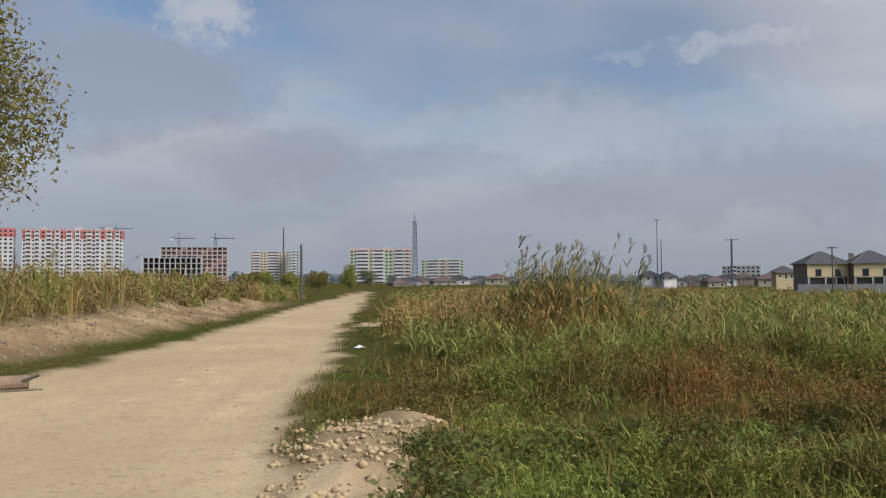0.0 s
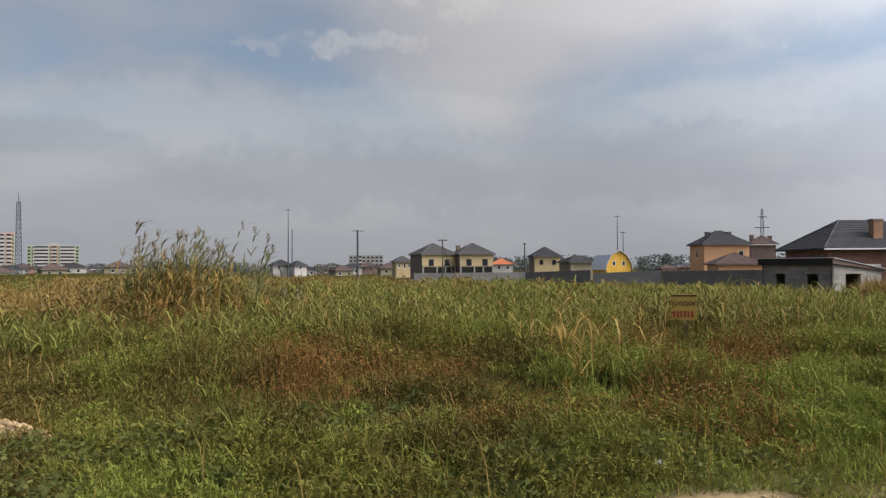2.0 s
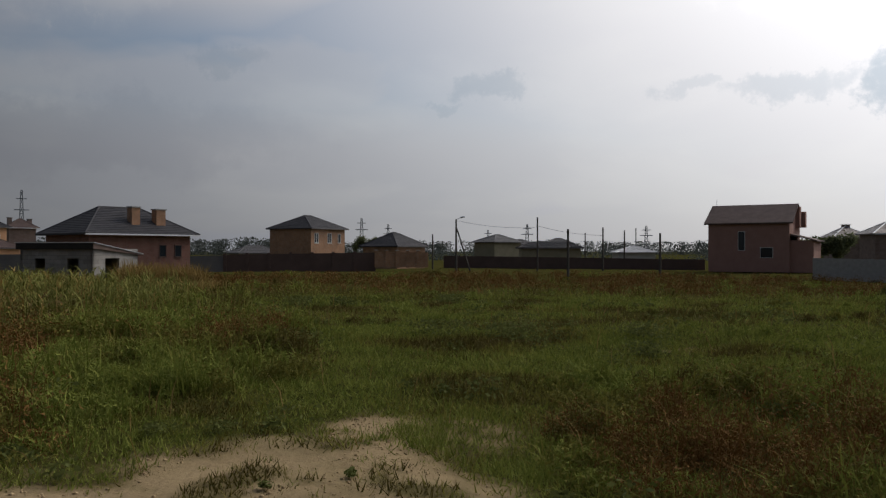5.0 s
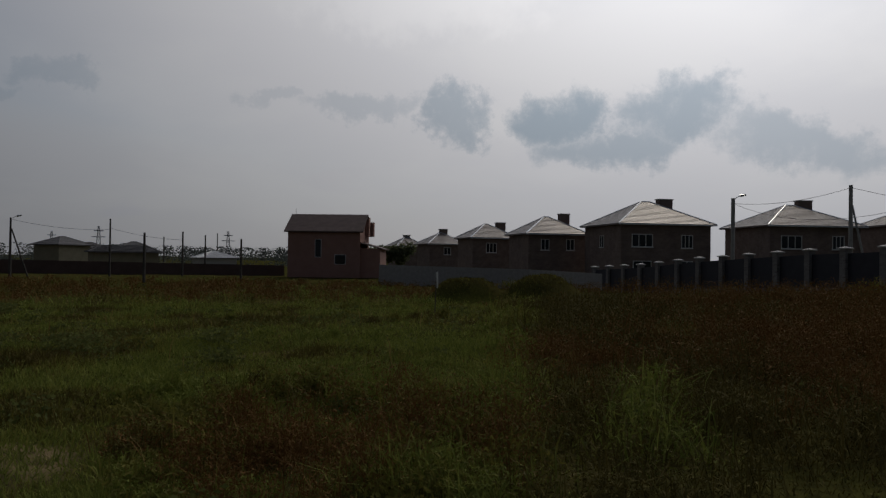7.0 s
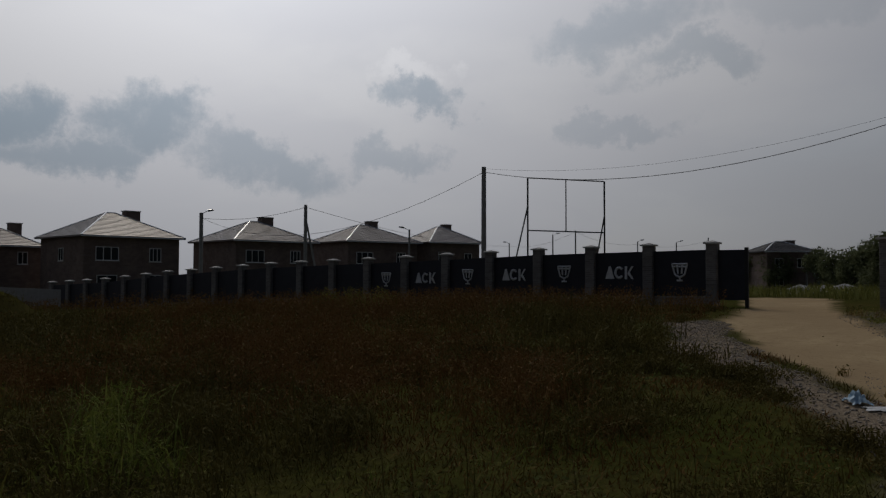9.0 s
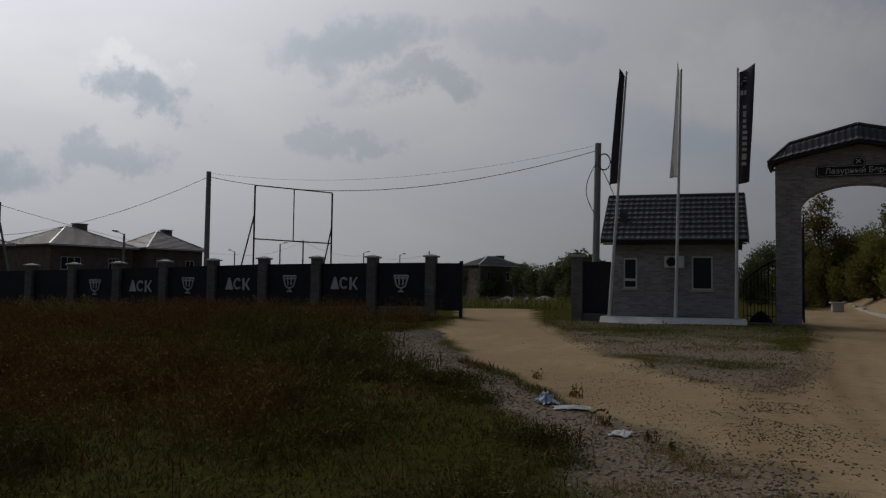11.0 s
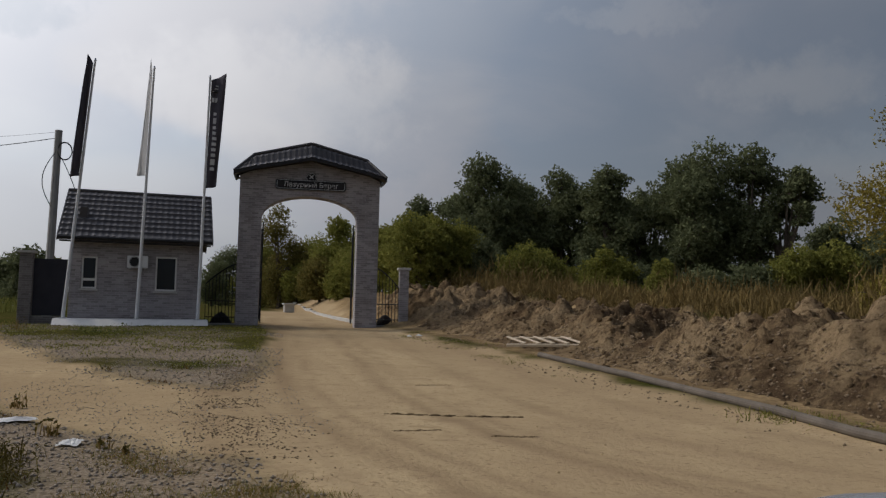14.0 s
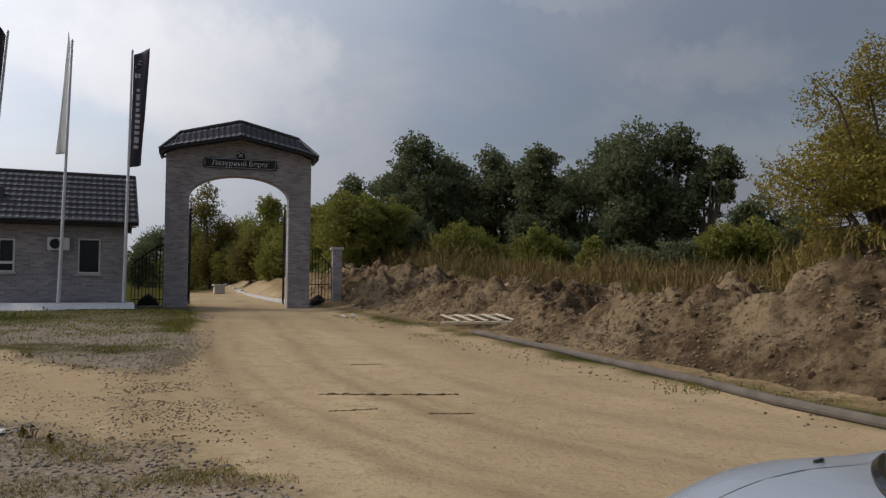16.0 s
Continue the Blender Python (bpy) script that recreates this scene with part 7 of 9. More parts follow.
def scatter(n, az0, az1, d0, d1, power=2.0, rng=RNG):
    """Random places in a sector; power 2: even over the ground, lower: denser near by."""
    az = np.radians(rng.uniform(az0, az1, n))
    r = (rng.uniform(d0 ** power, d1 ** power, n)) ** (1 / power)
    return r * np.sin(az), r * np.cos(az)


def bearing(x, y):
    return np.degrees(np.arctan2(x, y)) % 360, np.hypot(x, y)


def open_soil(x, y, most=0.45):
    road, gravel, soil = cover(x, y)[:3]
    return (road < most) & (soil < most) & (gravel < 0.6)


class Blades:
    """Gathers grass-like blades and flat leaves, then joins them into one mesh."""

    def __init__(self):
        self.v, self.q, self.t, self.n = [], [], [], 0

    def blades(self, x, y, z, h, w, lean, aim=None, rng=RNG, curl=1.0):
        n = len(x)
        if not n:
            return
        h, w, lean = (np.broadcast_to(np.asarray(a, float), n) for a in (h, w, lean))
        th = rng.uniform(0, 2 * np.pi, n) if aim is None else aim + rng.normal(0, 0.4, n)
        dx, dy = np.cos(th), np.sin(th)
        fa = th + np.pi / 2 + rng.normal(0, 0.5, n)
        wx, wy = np.cos(fa), np.sin(fa)
        pts = []
        for s, wf in ((0.0, 0.8), (0.55, 1.0), (1.0, 0.0)):
            up = h * (s - 0.35 * curl * lean * s * s)
            out = h * lean * s * s
            cx, cy, cz = x + dx * out, y + dy * out, z + up
            if wf:
                pts += [np.stack([cx - wx * w * wf / 2, cy - wy * w * wf / 2, cz], -1), np.stack([cx + wx * w * wf / 2, cy + wy * w * wf / 2, cz], -1)]
            else:
                pts.append(np.stack([cx, cy, cz], -1))
        v = np.stack(pts, 1).reshape(-1, 3)
        b = self.n + np.arange(n) * 5
        self.v.append(v)
        self.q.append(np.stack([b, b + 1, b + 3, b + 2], -1))
        self.t.append(np.stack([b + 2, b + 3, b + 4], -1))
        self.n += 5 * n

    def slivers(self, x, y, z, h, w, lean, rng=RNG):
        """Straight three-cornered blades."""
        n = len(x)
        if not n:
            return
        h, w, lean = (np.broadcast_to(np.asarray(a, float), n) for a in (h, w, lean))
        th, fa = rng.uniform(0, 2 * np.pi, n), rng.uniform(0, np.pi, n)
        out, up = h * np.sin(lean), h * np.cos(lean)
        wx, wy = np.cos(fa) * w / 2, np.sin(fa) * w / 2
        v = np.stack([np.stack([x - wx, y - wy, z], -1), np.stack([x + wx, y + wy, z], -1), np.stack([x + np.cos(th) * out, y + np.sin(th) * out, z + up], -1)], 1).reshape(-1, 3)
        k = self.n + np.arange(n) * 3
        self.v.append(v)
        self.t.append(np.stack([k, k + 1, k + 2], -1))
        self.n += 3 * n

    def flakes(self, c, size, slim=0.6, rng=RNG):
        """Three-cornered leaves lying every way."""
        n = len(c)
        a = rng.normal(size=(n, 3))
        a /= np.linalg.norm(a, axis=1)[:, None]
        b = np.cross(a, rng.normal(size=(n, 3)))
        b /= np.linalg.norm(b, axis=1)[:, None]
        a, b = a * size[:, None] * 0.6, b * size[:, None] * 0.5 * slim
        v = np.stack([c - a * 0.8 + b, c - a * 0.8 - b, c + a], 1).reshape(-1, 3)
        k = self.n + np.arange(n) * 3
        self.v.append(v)
        self.t.append(np.stack([k, k + 1, k + 2], -1))
        self.n += 3 * n

    def leaves(self, x, y, z, size, flat=0.5, slim=0.5, rng=RNG):
        n = len(x)
        if not n:
            return
        size = np.broadcast_to(np.asarray(size, float), n)
        a = rng.normal(size=(n, 3))
        a[:, 2] *= flat
        a /= np.linalg.norm(a, axis=1)[:, None]
        b = np.cross(a, rng.normal(size=(n, 3)))
        b /= np.linalg.norm(b, axis=1)[:, None]
        c = np.stack([x, y, z], -1)
        a, b = a * size[:, None] * 0.5, b * size[:, None] * 0.5 * slim
        v = np.stack([c - a, c + b - a * 0.1, c + a, c - b - a * 0.1], 1).reshape(-1, 3)
        k = self.n + np.arange(n) * 4
        self.v.append(v)
        self.q.append(np.stack([k, k + 1, k + 2, k + 3], -1))
        self.n += 4 * n

    def mesh(self, name, material):
        faces = [np.concatenate(f) for f in (self.q, self.t) if f]
        return from_arrays(name, np.concatenate(self.v), faces, material)

    def stuff(self, name, material, label, category):
        return tagged(new(name, self.mesh(name, material)), label, category, kind="stuff")


def patch(x, y, az, d, half_az, half_d, edge=0.5, seed=0.0):
    """Soft-edged ragged patch, about 0 to 1."""
    a, r = bearing(x, y)
    u = np.hypot(((a - az + 180) % 360 - 180) / half_az, (r - d) / half_d)
    return smooth((1.15 - u + 1.5 * (fnoise(x + seed, y, 1.6, 4) - 0.5)) / (edge * 1.9))


def sign_clear(x, y):
    """The trodden way up to the for-sale board."""
    a, r = bearing(x, y)
    return ~((np.abs(a - 42.9) < 1.7) & (r > 10.5) & (r < 17.3))


def rust_density(x, y):
    a, r = bearing(x, y)
    p = np.maximum.reduce([patch(x, y, 19.5, 9.8, 9.5, 2.2), patch(x, y, 46, 12.4, 8.5, 1.8), patch(x, y, 60, 12.2, 5.5, 1.4), 0.45 * patch(x, y, 44, 7.6, 7, 1.4), 0.6 * patch(x, y, 31, 6.6, 5, 1.0),
                           0.9 * patch(x, y, 7, 17.0, 8, 2.2), 0.8 * patch(x, y, 97, 6.0, 10, 1.9), patch(x, y, 115, 10.5, 7, 3.0), patch(x, y, 133, 13, 15, 7.5), 0.9 * patch(x, y, 140, 27, 24, 7.0), patch(x, y, 146, 9, 14, 3.0), 0.8 * patch(x, y, 108, 6, 7, 1.3)])
    far = smooth((r - 38) / 12) * ((a > 44) & (a < 165)) * smooth((fnoise(x, y, 6, 3) - 0.3) / 0.2) * 0.8
    return np.maximum(p, far)


def green_density(x, y):
    return np.maximum.reduce([patch(x, y, 47, 9.4, 8, 1.3), patch(x, y, 36, 8.6, 7, 1.8), patch(x, y, 58, 7.4, 9, 1.3), 0.8 * patch(x, y, 22, 6.4, 10, 0.9), patch(x, y, 72, 17, 16, 8), patch(x, y, 86, 9.0, 12, 1.8), patch(x, y, 84, 28, 18, 9),
                              patch(x, y, 107, 13, 4.5, 4), patch(x, y, 121, 7.0, 4.5, 3.0), patch(x, y, 158, 6.0, 5, 0.8), patch(x, y, 148, 6.0, 5, 0.8), 0.9 * patch(x, y, 150, 16, 4, 2.0), patch(x, y, 4, 10.5, 9, 3)])


def domes(bl, cx, cy, w, h, per, size, slim=0.6, stalks=5):
    """Bushy weed plants: a loose dome of small leaves each, with a few shoots standing out of it."""
    n = len(cx)
    if not n:
        return
    q = RNG.normal(size=(n * per, 3))
    q *= (RNG.random((n * per, 1)) ** 0.4) / np.linalg.norm(q, axis=1)[:, None]
    X, Y, W, H, S = (np.repeat(np.broadcast_to(np.asarray(v, float), n), per) for v in (cx, cy, w, h, size))
    shoot = 1 + 0.35 * np.sin(np.arctan2(q[:, 1], q[:, 0]) * 3 + X * 7)
    px, py = X + q[:, 0] * W * shoot, Y + q[:, 1] * W * shoot
    z0 = np.repeat(terrain(cx, cy), per)
    bl.flakes(np.stack([px, py, z0 + (0.06 + 0.94 * np.abs(q[:, 2])) * H], -1), S * RNG.uniform(0.6, 1.4, n * per), slim)
    if stalks:
        X, Y, W, H, S = (np.repeat(np.broadcast_to(np.asarray(v, float), n), stalks) for v in (cx, cy, w, h, size))
        m = n * stalks
        bl.blades(X + RNG.normal(0, 0.45, m) * W, Y + RNG.normal(0, 0.45, m) * W, np.repeat(terrain(cx, cy), stalks), H * RNG.uniform(0.6, 1.5, m), S * 0.26, RNG.uniform(0.05, 1.2, m))


def meadow():
    turf, fresh, dull, herb, rust, straw, olive = (Blades() for _ in range(7))
    # thin grass between the plants
    sets = [(30000, 346, 400, 4.0, 15, 1.5), (30000, 40, 100, 4.0, 17, 1.5), (5000, 0, 360, 0.9, 4.3, 2.0), (22000, 98, 182, 4.2, 15, 1.5), (15000, 346, 405, 14, 36, 1.6), (18000, 40, 120, 14, 42, 1.5), (14000, 112, 170, 13, 36, 1.5), (36000, 0, 165, 36, 120, 1.3)]
    for n, a0, a1, d0, d1, pw in sets:
        x, y = scatter(n, a0, a1, d0, d1, pw)
        ok = open_soil(x, y) & (y > -29.3)
        x, y = x[ok], y[ok]
        z, (a, r) = terrain(x, y) - 0.02, bearing(x, y)
        ru, gr = rust_density(x, y), green_density(x, y)
        low = np.where((a > 58) & (a < 112), 0.5, 0.8)
        verge = np.minimum(0.35 + 0.65 * smooth(-inside(x, y, ROAD) / 3.2), 0.3 + 0.7 * smooth(-inside(x, y, BARE) / 2.0))
        hgt = (0.5 + 0.4 * smooth((r - 7) / 7)) * (0.04 + 0.75 * np.clip(fnoise(x, y, 0.9, 3) - 0.36, 0, 1) ** 1.3 * 1.6) * (1 + 0.8 * smooth((r - 12) / 20)) * low * verge
        wid = 0.007 + 0.0010 * r
        pick = 0.35 * RNG.random(len(x)) + 0.32 + 0.9 * (fnoise(x + 40, y, 3, 3) - 0.5) + 0.9 * (fnoise(x, y + 25, 0.8, 2) - 0.5)
        is_rust = RNG.random(len(x)) < ru * 0.8
        is_green = ~is_rust & (pick < 0.16 + gr * 0.6)
        is_dull = ~is_rust & ~is_green & (pick > 0.58)
        is_dull |= ~is_rust & ~is_green & (a > 112) & (RNG.random(len(x)) < 0.75)
        is_turf = ~(is_rust | is_green | is_dull)
        for kind, bl, hs, ws, ln in ((is_turf, turf, 1.0, 1.0, 0.8), (is_green, fresh, 1.15, 1.1, 0.7), (is_dull, dull, 1.2, 0.9, 0.7), (is_rust, rust, 1.2, 0.6, 0.7)):
            m = np.flatnonzero(kind)
            near = m[(r[m] < 11) & (RNG.random(len(m)) < 0.4)]
            bl.blades(x[near], y[near], z[near], hgt[near] * hs * RNG.uniform(0.6, 1.2, len(near)), wid[near] * ws, RNG.uniform(0.1, 1.0, len(near)) * ln * 2.6)
            for rep in range(2):
                jx, jy = x[m] + RNG.normal(0, 0.07, len(m)), y[m] + RNG.normal(0, 0.07, len(m))
                bl.slivers(jx, jy, z[m] + hgt[m] * RNG.uniform(0, 0.5, len(m)), hgt[m] * hs * RNG.uniform(0.3, 0.8, len(m)), wid[m] * ws * 0.8, RNG.uniform(0.2, 1.0, len(m)) * 1.5)
    # close short sward round the bare patch and out to the middle of the field
    for n, a0, a1, d0, d1, pw in ((110000, 44, 112, 4.6, 14, 1.6), (70000, 52, 116, 12, 34, 1.4), (30000, 346, 404, 4.2, 11, 1.6), (45000, 108, 182, 4.4, 15, 1.5)):
        x, y = scatter(n, a0, a1, d0, d1, pw)
        ok = open_soil(x, y, 0.3 + 0.2 * RNG.random(n))
        x, y = x[ok], y[ok]
        r = np.hypot(x, y)
        tint = fnoise(x + 11, y, 1.9, 3) + 0.14 * (RNG.random(len(x)) - 0.5)
        tint = tint - 0.12 * (bearing(x, y)[0] > 112) - 0.08 * (bearing(x, y)[0] > 128) - 0.05 * (bearing(x, y)[0] < 40)
        back = bearing(x, y)[0] > 116
        for bl, kind in ((fresh, ~back & (tint > 0.47)), (turf, (tint <= 0.47) & (tint > 0.40) & ~back), (dull, (tint <= 0.40) & ~back), (dull, back & (tint > 0.32)), (rust, back & (tint <= 0.32))):
            m = np.flatnonzero(kind)
            bl.slivers(x[m], y[m], terrain(x[m], y[m]) - 0.01, RNG.uniform(0.03, 0.10, len(m)) * (0.5 + 1.0 * fnoise(x[m], y[m], 0.7, 2)) * (1 + 0.03 * r[m]), 0.008 + 0.0012 * r[m], RNG.uniform(0.2, 1.35, len(m)))
    # bushy plants shoulder to shoulder: n, bearings, distances, radius, height
    for n, a0, a1, d0, d1, w0, w1, h0, h1, per in ((1000, 346, 402, 4.5, 9, 0.12, 0.32, 0.05, 0.46, 150), (900, 356, 402, 8, 15, 0.18, 0.45, 0.12, 0.58, 150), (800, 38, 66, 5, 15, 0.14, 0.42, 0.05, 0.50, 150),
                                                  (150, 66, 112, 8, 30, 0.14, 0.5, 0.05, 0.2, 110), (220, 84, 112, 4.6, 9, 0.14, 0.36, 0.14, 0.36, 170), (900, 110, 182, 4.6, 14, 0.2, 0.5, 0.12, 0.44, 150),
                                                  (900, 110, 166, 13, 30, 0.35, 0.8, 0.25, 0.66, 110), (700, 0, 62, 14, 40, 0.3, 0.8, 0.2, 0.6, 90), (900, 44, 165, 30, 90, 0.5, 1.4, 0.2, 0.6, 60)):
        x, y = scatter(n, a0, a1, d0, d1, 1.7)
        ok = open_soil(x, y, 0.25) & (y > -28.6) & (-inside(x, y, ROAD) > 0.7) & (-inside(x, y, BARE) > 0.35) & sign_clear(x, y) & (fnoise(x + 60, y, 1.2, 2) > 0.40)
        x, y = x[ok], y[ok]
        a, r = bearing(x, y)
        big = fnoise(x, y + 70, 1.5, 2)
        w, h = w0 + (w1 - w0) * RNG.random(len(x)), h0 + (h1 - h0) * np.clip(2.0 * big - 0.7 + 0.5 * RNG.random(len(x)), 0, 1)
        edge = 0.4 + 0.6 * smooth((-inside(x, y, ROAD) - 0.5) / 2.5) * smooth((-inside(x, y, BARE) - 0.2) / 1.2)
        h = h * edge
        ru, gr = rust_density(x, y), green_density(x, y)
        tint = fnoise(x + 21, y, 2.6, 3) + 0.16 * (RNG.random(len(x)) - 0.5)
        u = RNG.random(len(x))
        is_rust = u < ru * 0.92
        is_fresh = ~is_rust & ((u < np.where(a < 32, 0.08, 0.2) + gr * np.where(a < 32, 0.4, 0.75)) | (tint > 0.62)) & (a < 112 + 12 * gr)
        is_herb = ~is_rust & ~is_fresh & (r < 8.5) & (a < 62) & (RNG.random(len(x)) < 0.22)
        rest = ~(is_rust | is_fresh | is_herb)
        size = 0.020 + 0.0029 * r
        for bl, m, hs, ss, slim, st in ((rust, is_rust, 1.35, 0.7, 0.35, 9), (fresh, is_fresh, 0.95, 1.2, 0.26, 26), (herb, is_herb, 0.8, 1.35, 0.7, 0), (olive, rest & (tint > 0.44) & (a < 112), 1.0, 1.15, 0.38, 16), (dull, rest & ((tint <= 0.44) | (a >= 112)), 1.0, 1.0, 0.3, 18)):
            m = np.flatnonzero(m)
            domes(bl, x[m], y[m], w[m] * (0.8 if bl is herb else 1.0), h[m] * hs, int(per * (2.0 if bl is rust else 0.7 if bl is herb else 1.4)), size[m] * ss, slim, st)
    # rust weeds: branching fine stems with specks of seed
    for n, a0, a1, d0, d1 in ((4200, 346, 415, 5, 21), (1600, 40, 72, 6, 19), (9000, 95, 172, 4.8, 34), (6000, 44, 165, 36, 80)):
        x, y = scatter(n, a0, a1, d0, d1, 1.7)
        keep = (RNG.random(n) < rust_density(x, y)) & open_soil(x, y) & (y > -29.2) & sign_clear(x, y)
        x, y = x[keep], y[keep]
        z, (a, r) = terrain(x, y), bearing(x, y)
        h = RNG.uniform(0.3, 0.66, len(x)) * np.where((a < 17) & (r > 14.5), 1.5, 1.0) * (1 + 0.3 * smooth((r - 30) / 20)) * np.where((a > 118) & (a < 166) & (r > 16), 1.45, 1.0)
        for k in range(3):
            rust.blades(x + RNG.normal(0, 0.05, len(x)), y + RNG.normal(0, 0.05, len(x)), z, h * RNG.uniform(0.5, 1.05, len(x)), 0.003 + 0.00045 * r, RNG.uniform(0.05, 0.8, len(x)))
        for k in range(26):
            f = RNG.uniform(0.1, 1.0, len(x)) ** 0.8
            (dull if k % 7 == 0 else rust).flakes(np.stack([x + RNG.normal(0, 0.13, len(x)) * (0.5 + f), y + RNG.normal(0, 0.13, len(x)) * (0.5 + f), z + h * f * 0.95], -1), RNG.uniform(0.014, 0.034, len(x)) * (1 + 0.06 * r), 0.4)
    # broad-leaved herbs in tufts
    spots = []
    x, y = scatter(200, 354, 396, 4.4, 6.6, 1.8)
    spots.append((x, y, RNG.uniform(0.10, 0.24, 200)))
    x, y = scatter(500, 346, 460, 4.4, 26, 1.6)
    spots.append((x, y, RNG.uniform(0.08, 0.24, 500)))
    x, y = scatter(350, 98, 178, 4.6, 24, 1.6)
    spots.append((x, y, RNG.uniform(0.12, 0.3, 350)))
    for az, d, s in ((69.4, 5.0, 0.07), (63.5, 4.85, 0.07), (60.4, 6.5, 0.2), (56, 6.4, 0.18), (76.2, 24, 0.9), (65.5, 21, 0.7), (68.8, 22, 0.6), (65.6, 11.6, 0.6), (75.5, 13.0, 0.7), (80.5, 13, 0.6), (82.5, 12.4, 0.8), (90.5, 13, 0.7), (90, 11.2, 0.5), (64.5, 12.0, 0.4)):
        cx, cy = polar(az, d)
        k = 2 + int(s * 14)
        s *= 0.6
        spots.append((cx + RNG.normal(0, s * 0.45, k), cy + RNG.normal(0, s * 0.45, k), np.full(k, min(0.34, s * 0.75))))
    for i, (x, y, s) in enumerate(spots):
        if i < 3:
            ok = open_soil(x, y) & (y > -29) & (rust_density(x, y) < 0.6) & (fnoise(x, y, 1.3, 2) > (0.40 if i == 0 else 0.52))
            x, y, s = x[ok], y[ok], s[ok]
        z, (a, r) = terrain(x, y), bearing(x, y)
        per = 44
        X, Y, Z, S, Rr = (np.repeat(q, per) for q in (x, y, z, s, r))
        f = RNG.random(len(X))
        big = np.where((Rr < 8) & (i < 2), 0.008, np.where((Rr < 8) & (i > 2), -0.009, 0.0))
        herb.leaves(X + RNG.normal(0, 0.55, len(X)) * S, Y + RNG.normal(0, 0.55, len(X)) * S, Z + S * f * 0.9 + 0.02, (0.018 + big + 0.022 * RNG.random(len(X))) * (1 + 0.06 * Rr), 0.4, 0.62)
    # flat grassy tufts on the bare patch
    for az, d, s in ((75.2, 6.2, 0.22), (73.6, 6.3, 0.16), (74.6, 5.9, 0.12), (84.0, 5.7, 0.2), (81.6, 5.4, 0.18), (86.5, 6.2, 0.2), (79.2, 6.9, 0.25), (83.0, 5.2, 0.14)):
        cx, cy = polar(az, d)
        n = int(2600 * s)
        x, y = cx + RNG.normal(0, s, n), cy + RNG.normal(0, s * 0.8, n)
        fresh.slivers(x, y, terrain(x, y) - 0.01, RNG.uniform(0.04, 0.13, n), 0.011, RNG.uniform(0.2, 1.3, n))
    for k in range(130):
        cx, cy = polar(RNG.uniform(46, 90), RNG.uniform(4.4, 7.2))
        s = RNG.uniform(0.02, 0.11)
        n = int(900 * s)
        x, y = cx + RNG.normal(0, s, n), cy + RNG.normal(0, s, n)
        (fresh, dull, turf)[k % 3].slivers(x, y, terrain(x, y) - 0.01, RNG.uniform(0.015, 0.06, n), 0.008, RNG.uniform(0.3, 1.4, n))
    # drying stalks standing over the verge
    x, y = scatter(1500, 346, 465, 4.3, 22, 1.6)
    ok = open_soil(x, y) & (RNG.random(1500) < np.where((bearing(x, y)[0] > 62) & (bearing(x, y)[0] < 110), 0.25, 1))
    x, y = x[ok], y[ok]
    straw.blades(x, y, terrain(x, y), RNG.uniform(0.15, 0.5, len(x)), 0.004 + 0.0006 * np.hypot(x, y), RNG.uniform(0.1, 0.9, len(x)))
    # pale yellow-green bush before the long fence
    cx, cy = polar(136, 27)
    domes(olive, np.array([cx, cx + 0.9, cx - 0.7]), np.array([cy, cy + 0.4, cy - 0.5]), 0.7, 0.95, 600, 0.08, 0.4, 10)
    # growth on the two small mounds
    for az, d, r, h in MOUNDS:
        cx, cy = polar(az, d)
        x, y = cx + RNG.normal(0, r * 0.6, 2600), cy + RNG.normal(0, r * 0.6, 2600)
        for bl, m in ((turf, slice(0, 500)), (dull, slice(500, 2600))):
            bl.slivers(x[m], y[m], terrain(x[m], y[m]) - 0.03, RNG.uniform(0.05, 0.16, len(x[m])), 0.04, RNG.uniform(0.1, 1.1, len(x[m])))
    turf.stuff("grass", M["grass"], "uneven green grass over the open field", "grass")
    fresh.stuff("fresh_grass", M["lush"], "bright fresh grass tufts in the field", "grass")
    olive.stuff("bushy_weeds", M["olive_weed"], "knee-high olive green bushy weeds", "weeds")
    dull.stuff("dull_weeds", M["dull"], "dull olive weeds mixed into the grass", "weeds")
    rust.stuff("rust_weeds", M["rust"], "patches of dry rust-brown weeds", "weeds")
    herb.stuff("broadleaf_weeds", M["herb"], "low broad-leaved weeds in dark green tufts", "weeds")
    straw.stuff("dry_stalks", M["straw"], "thin straw-coloured stalks over the verge", "weeds")


meadow()


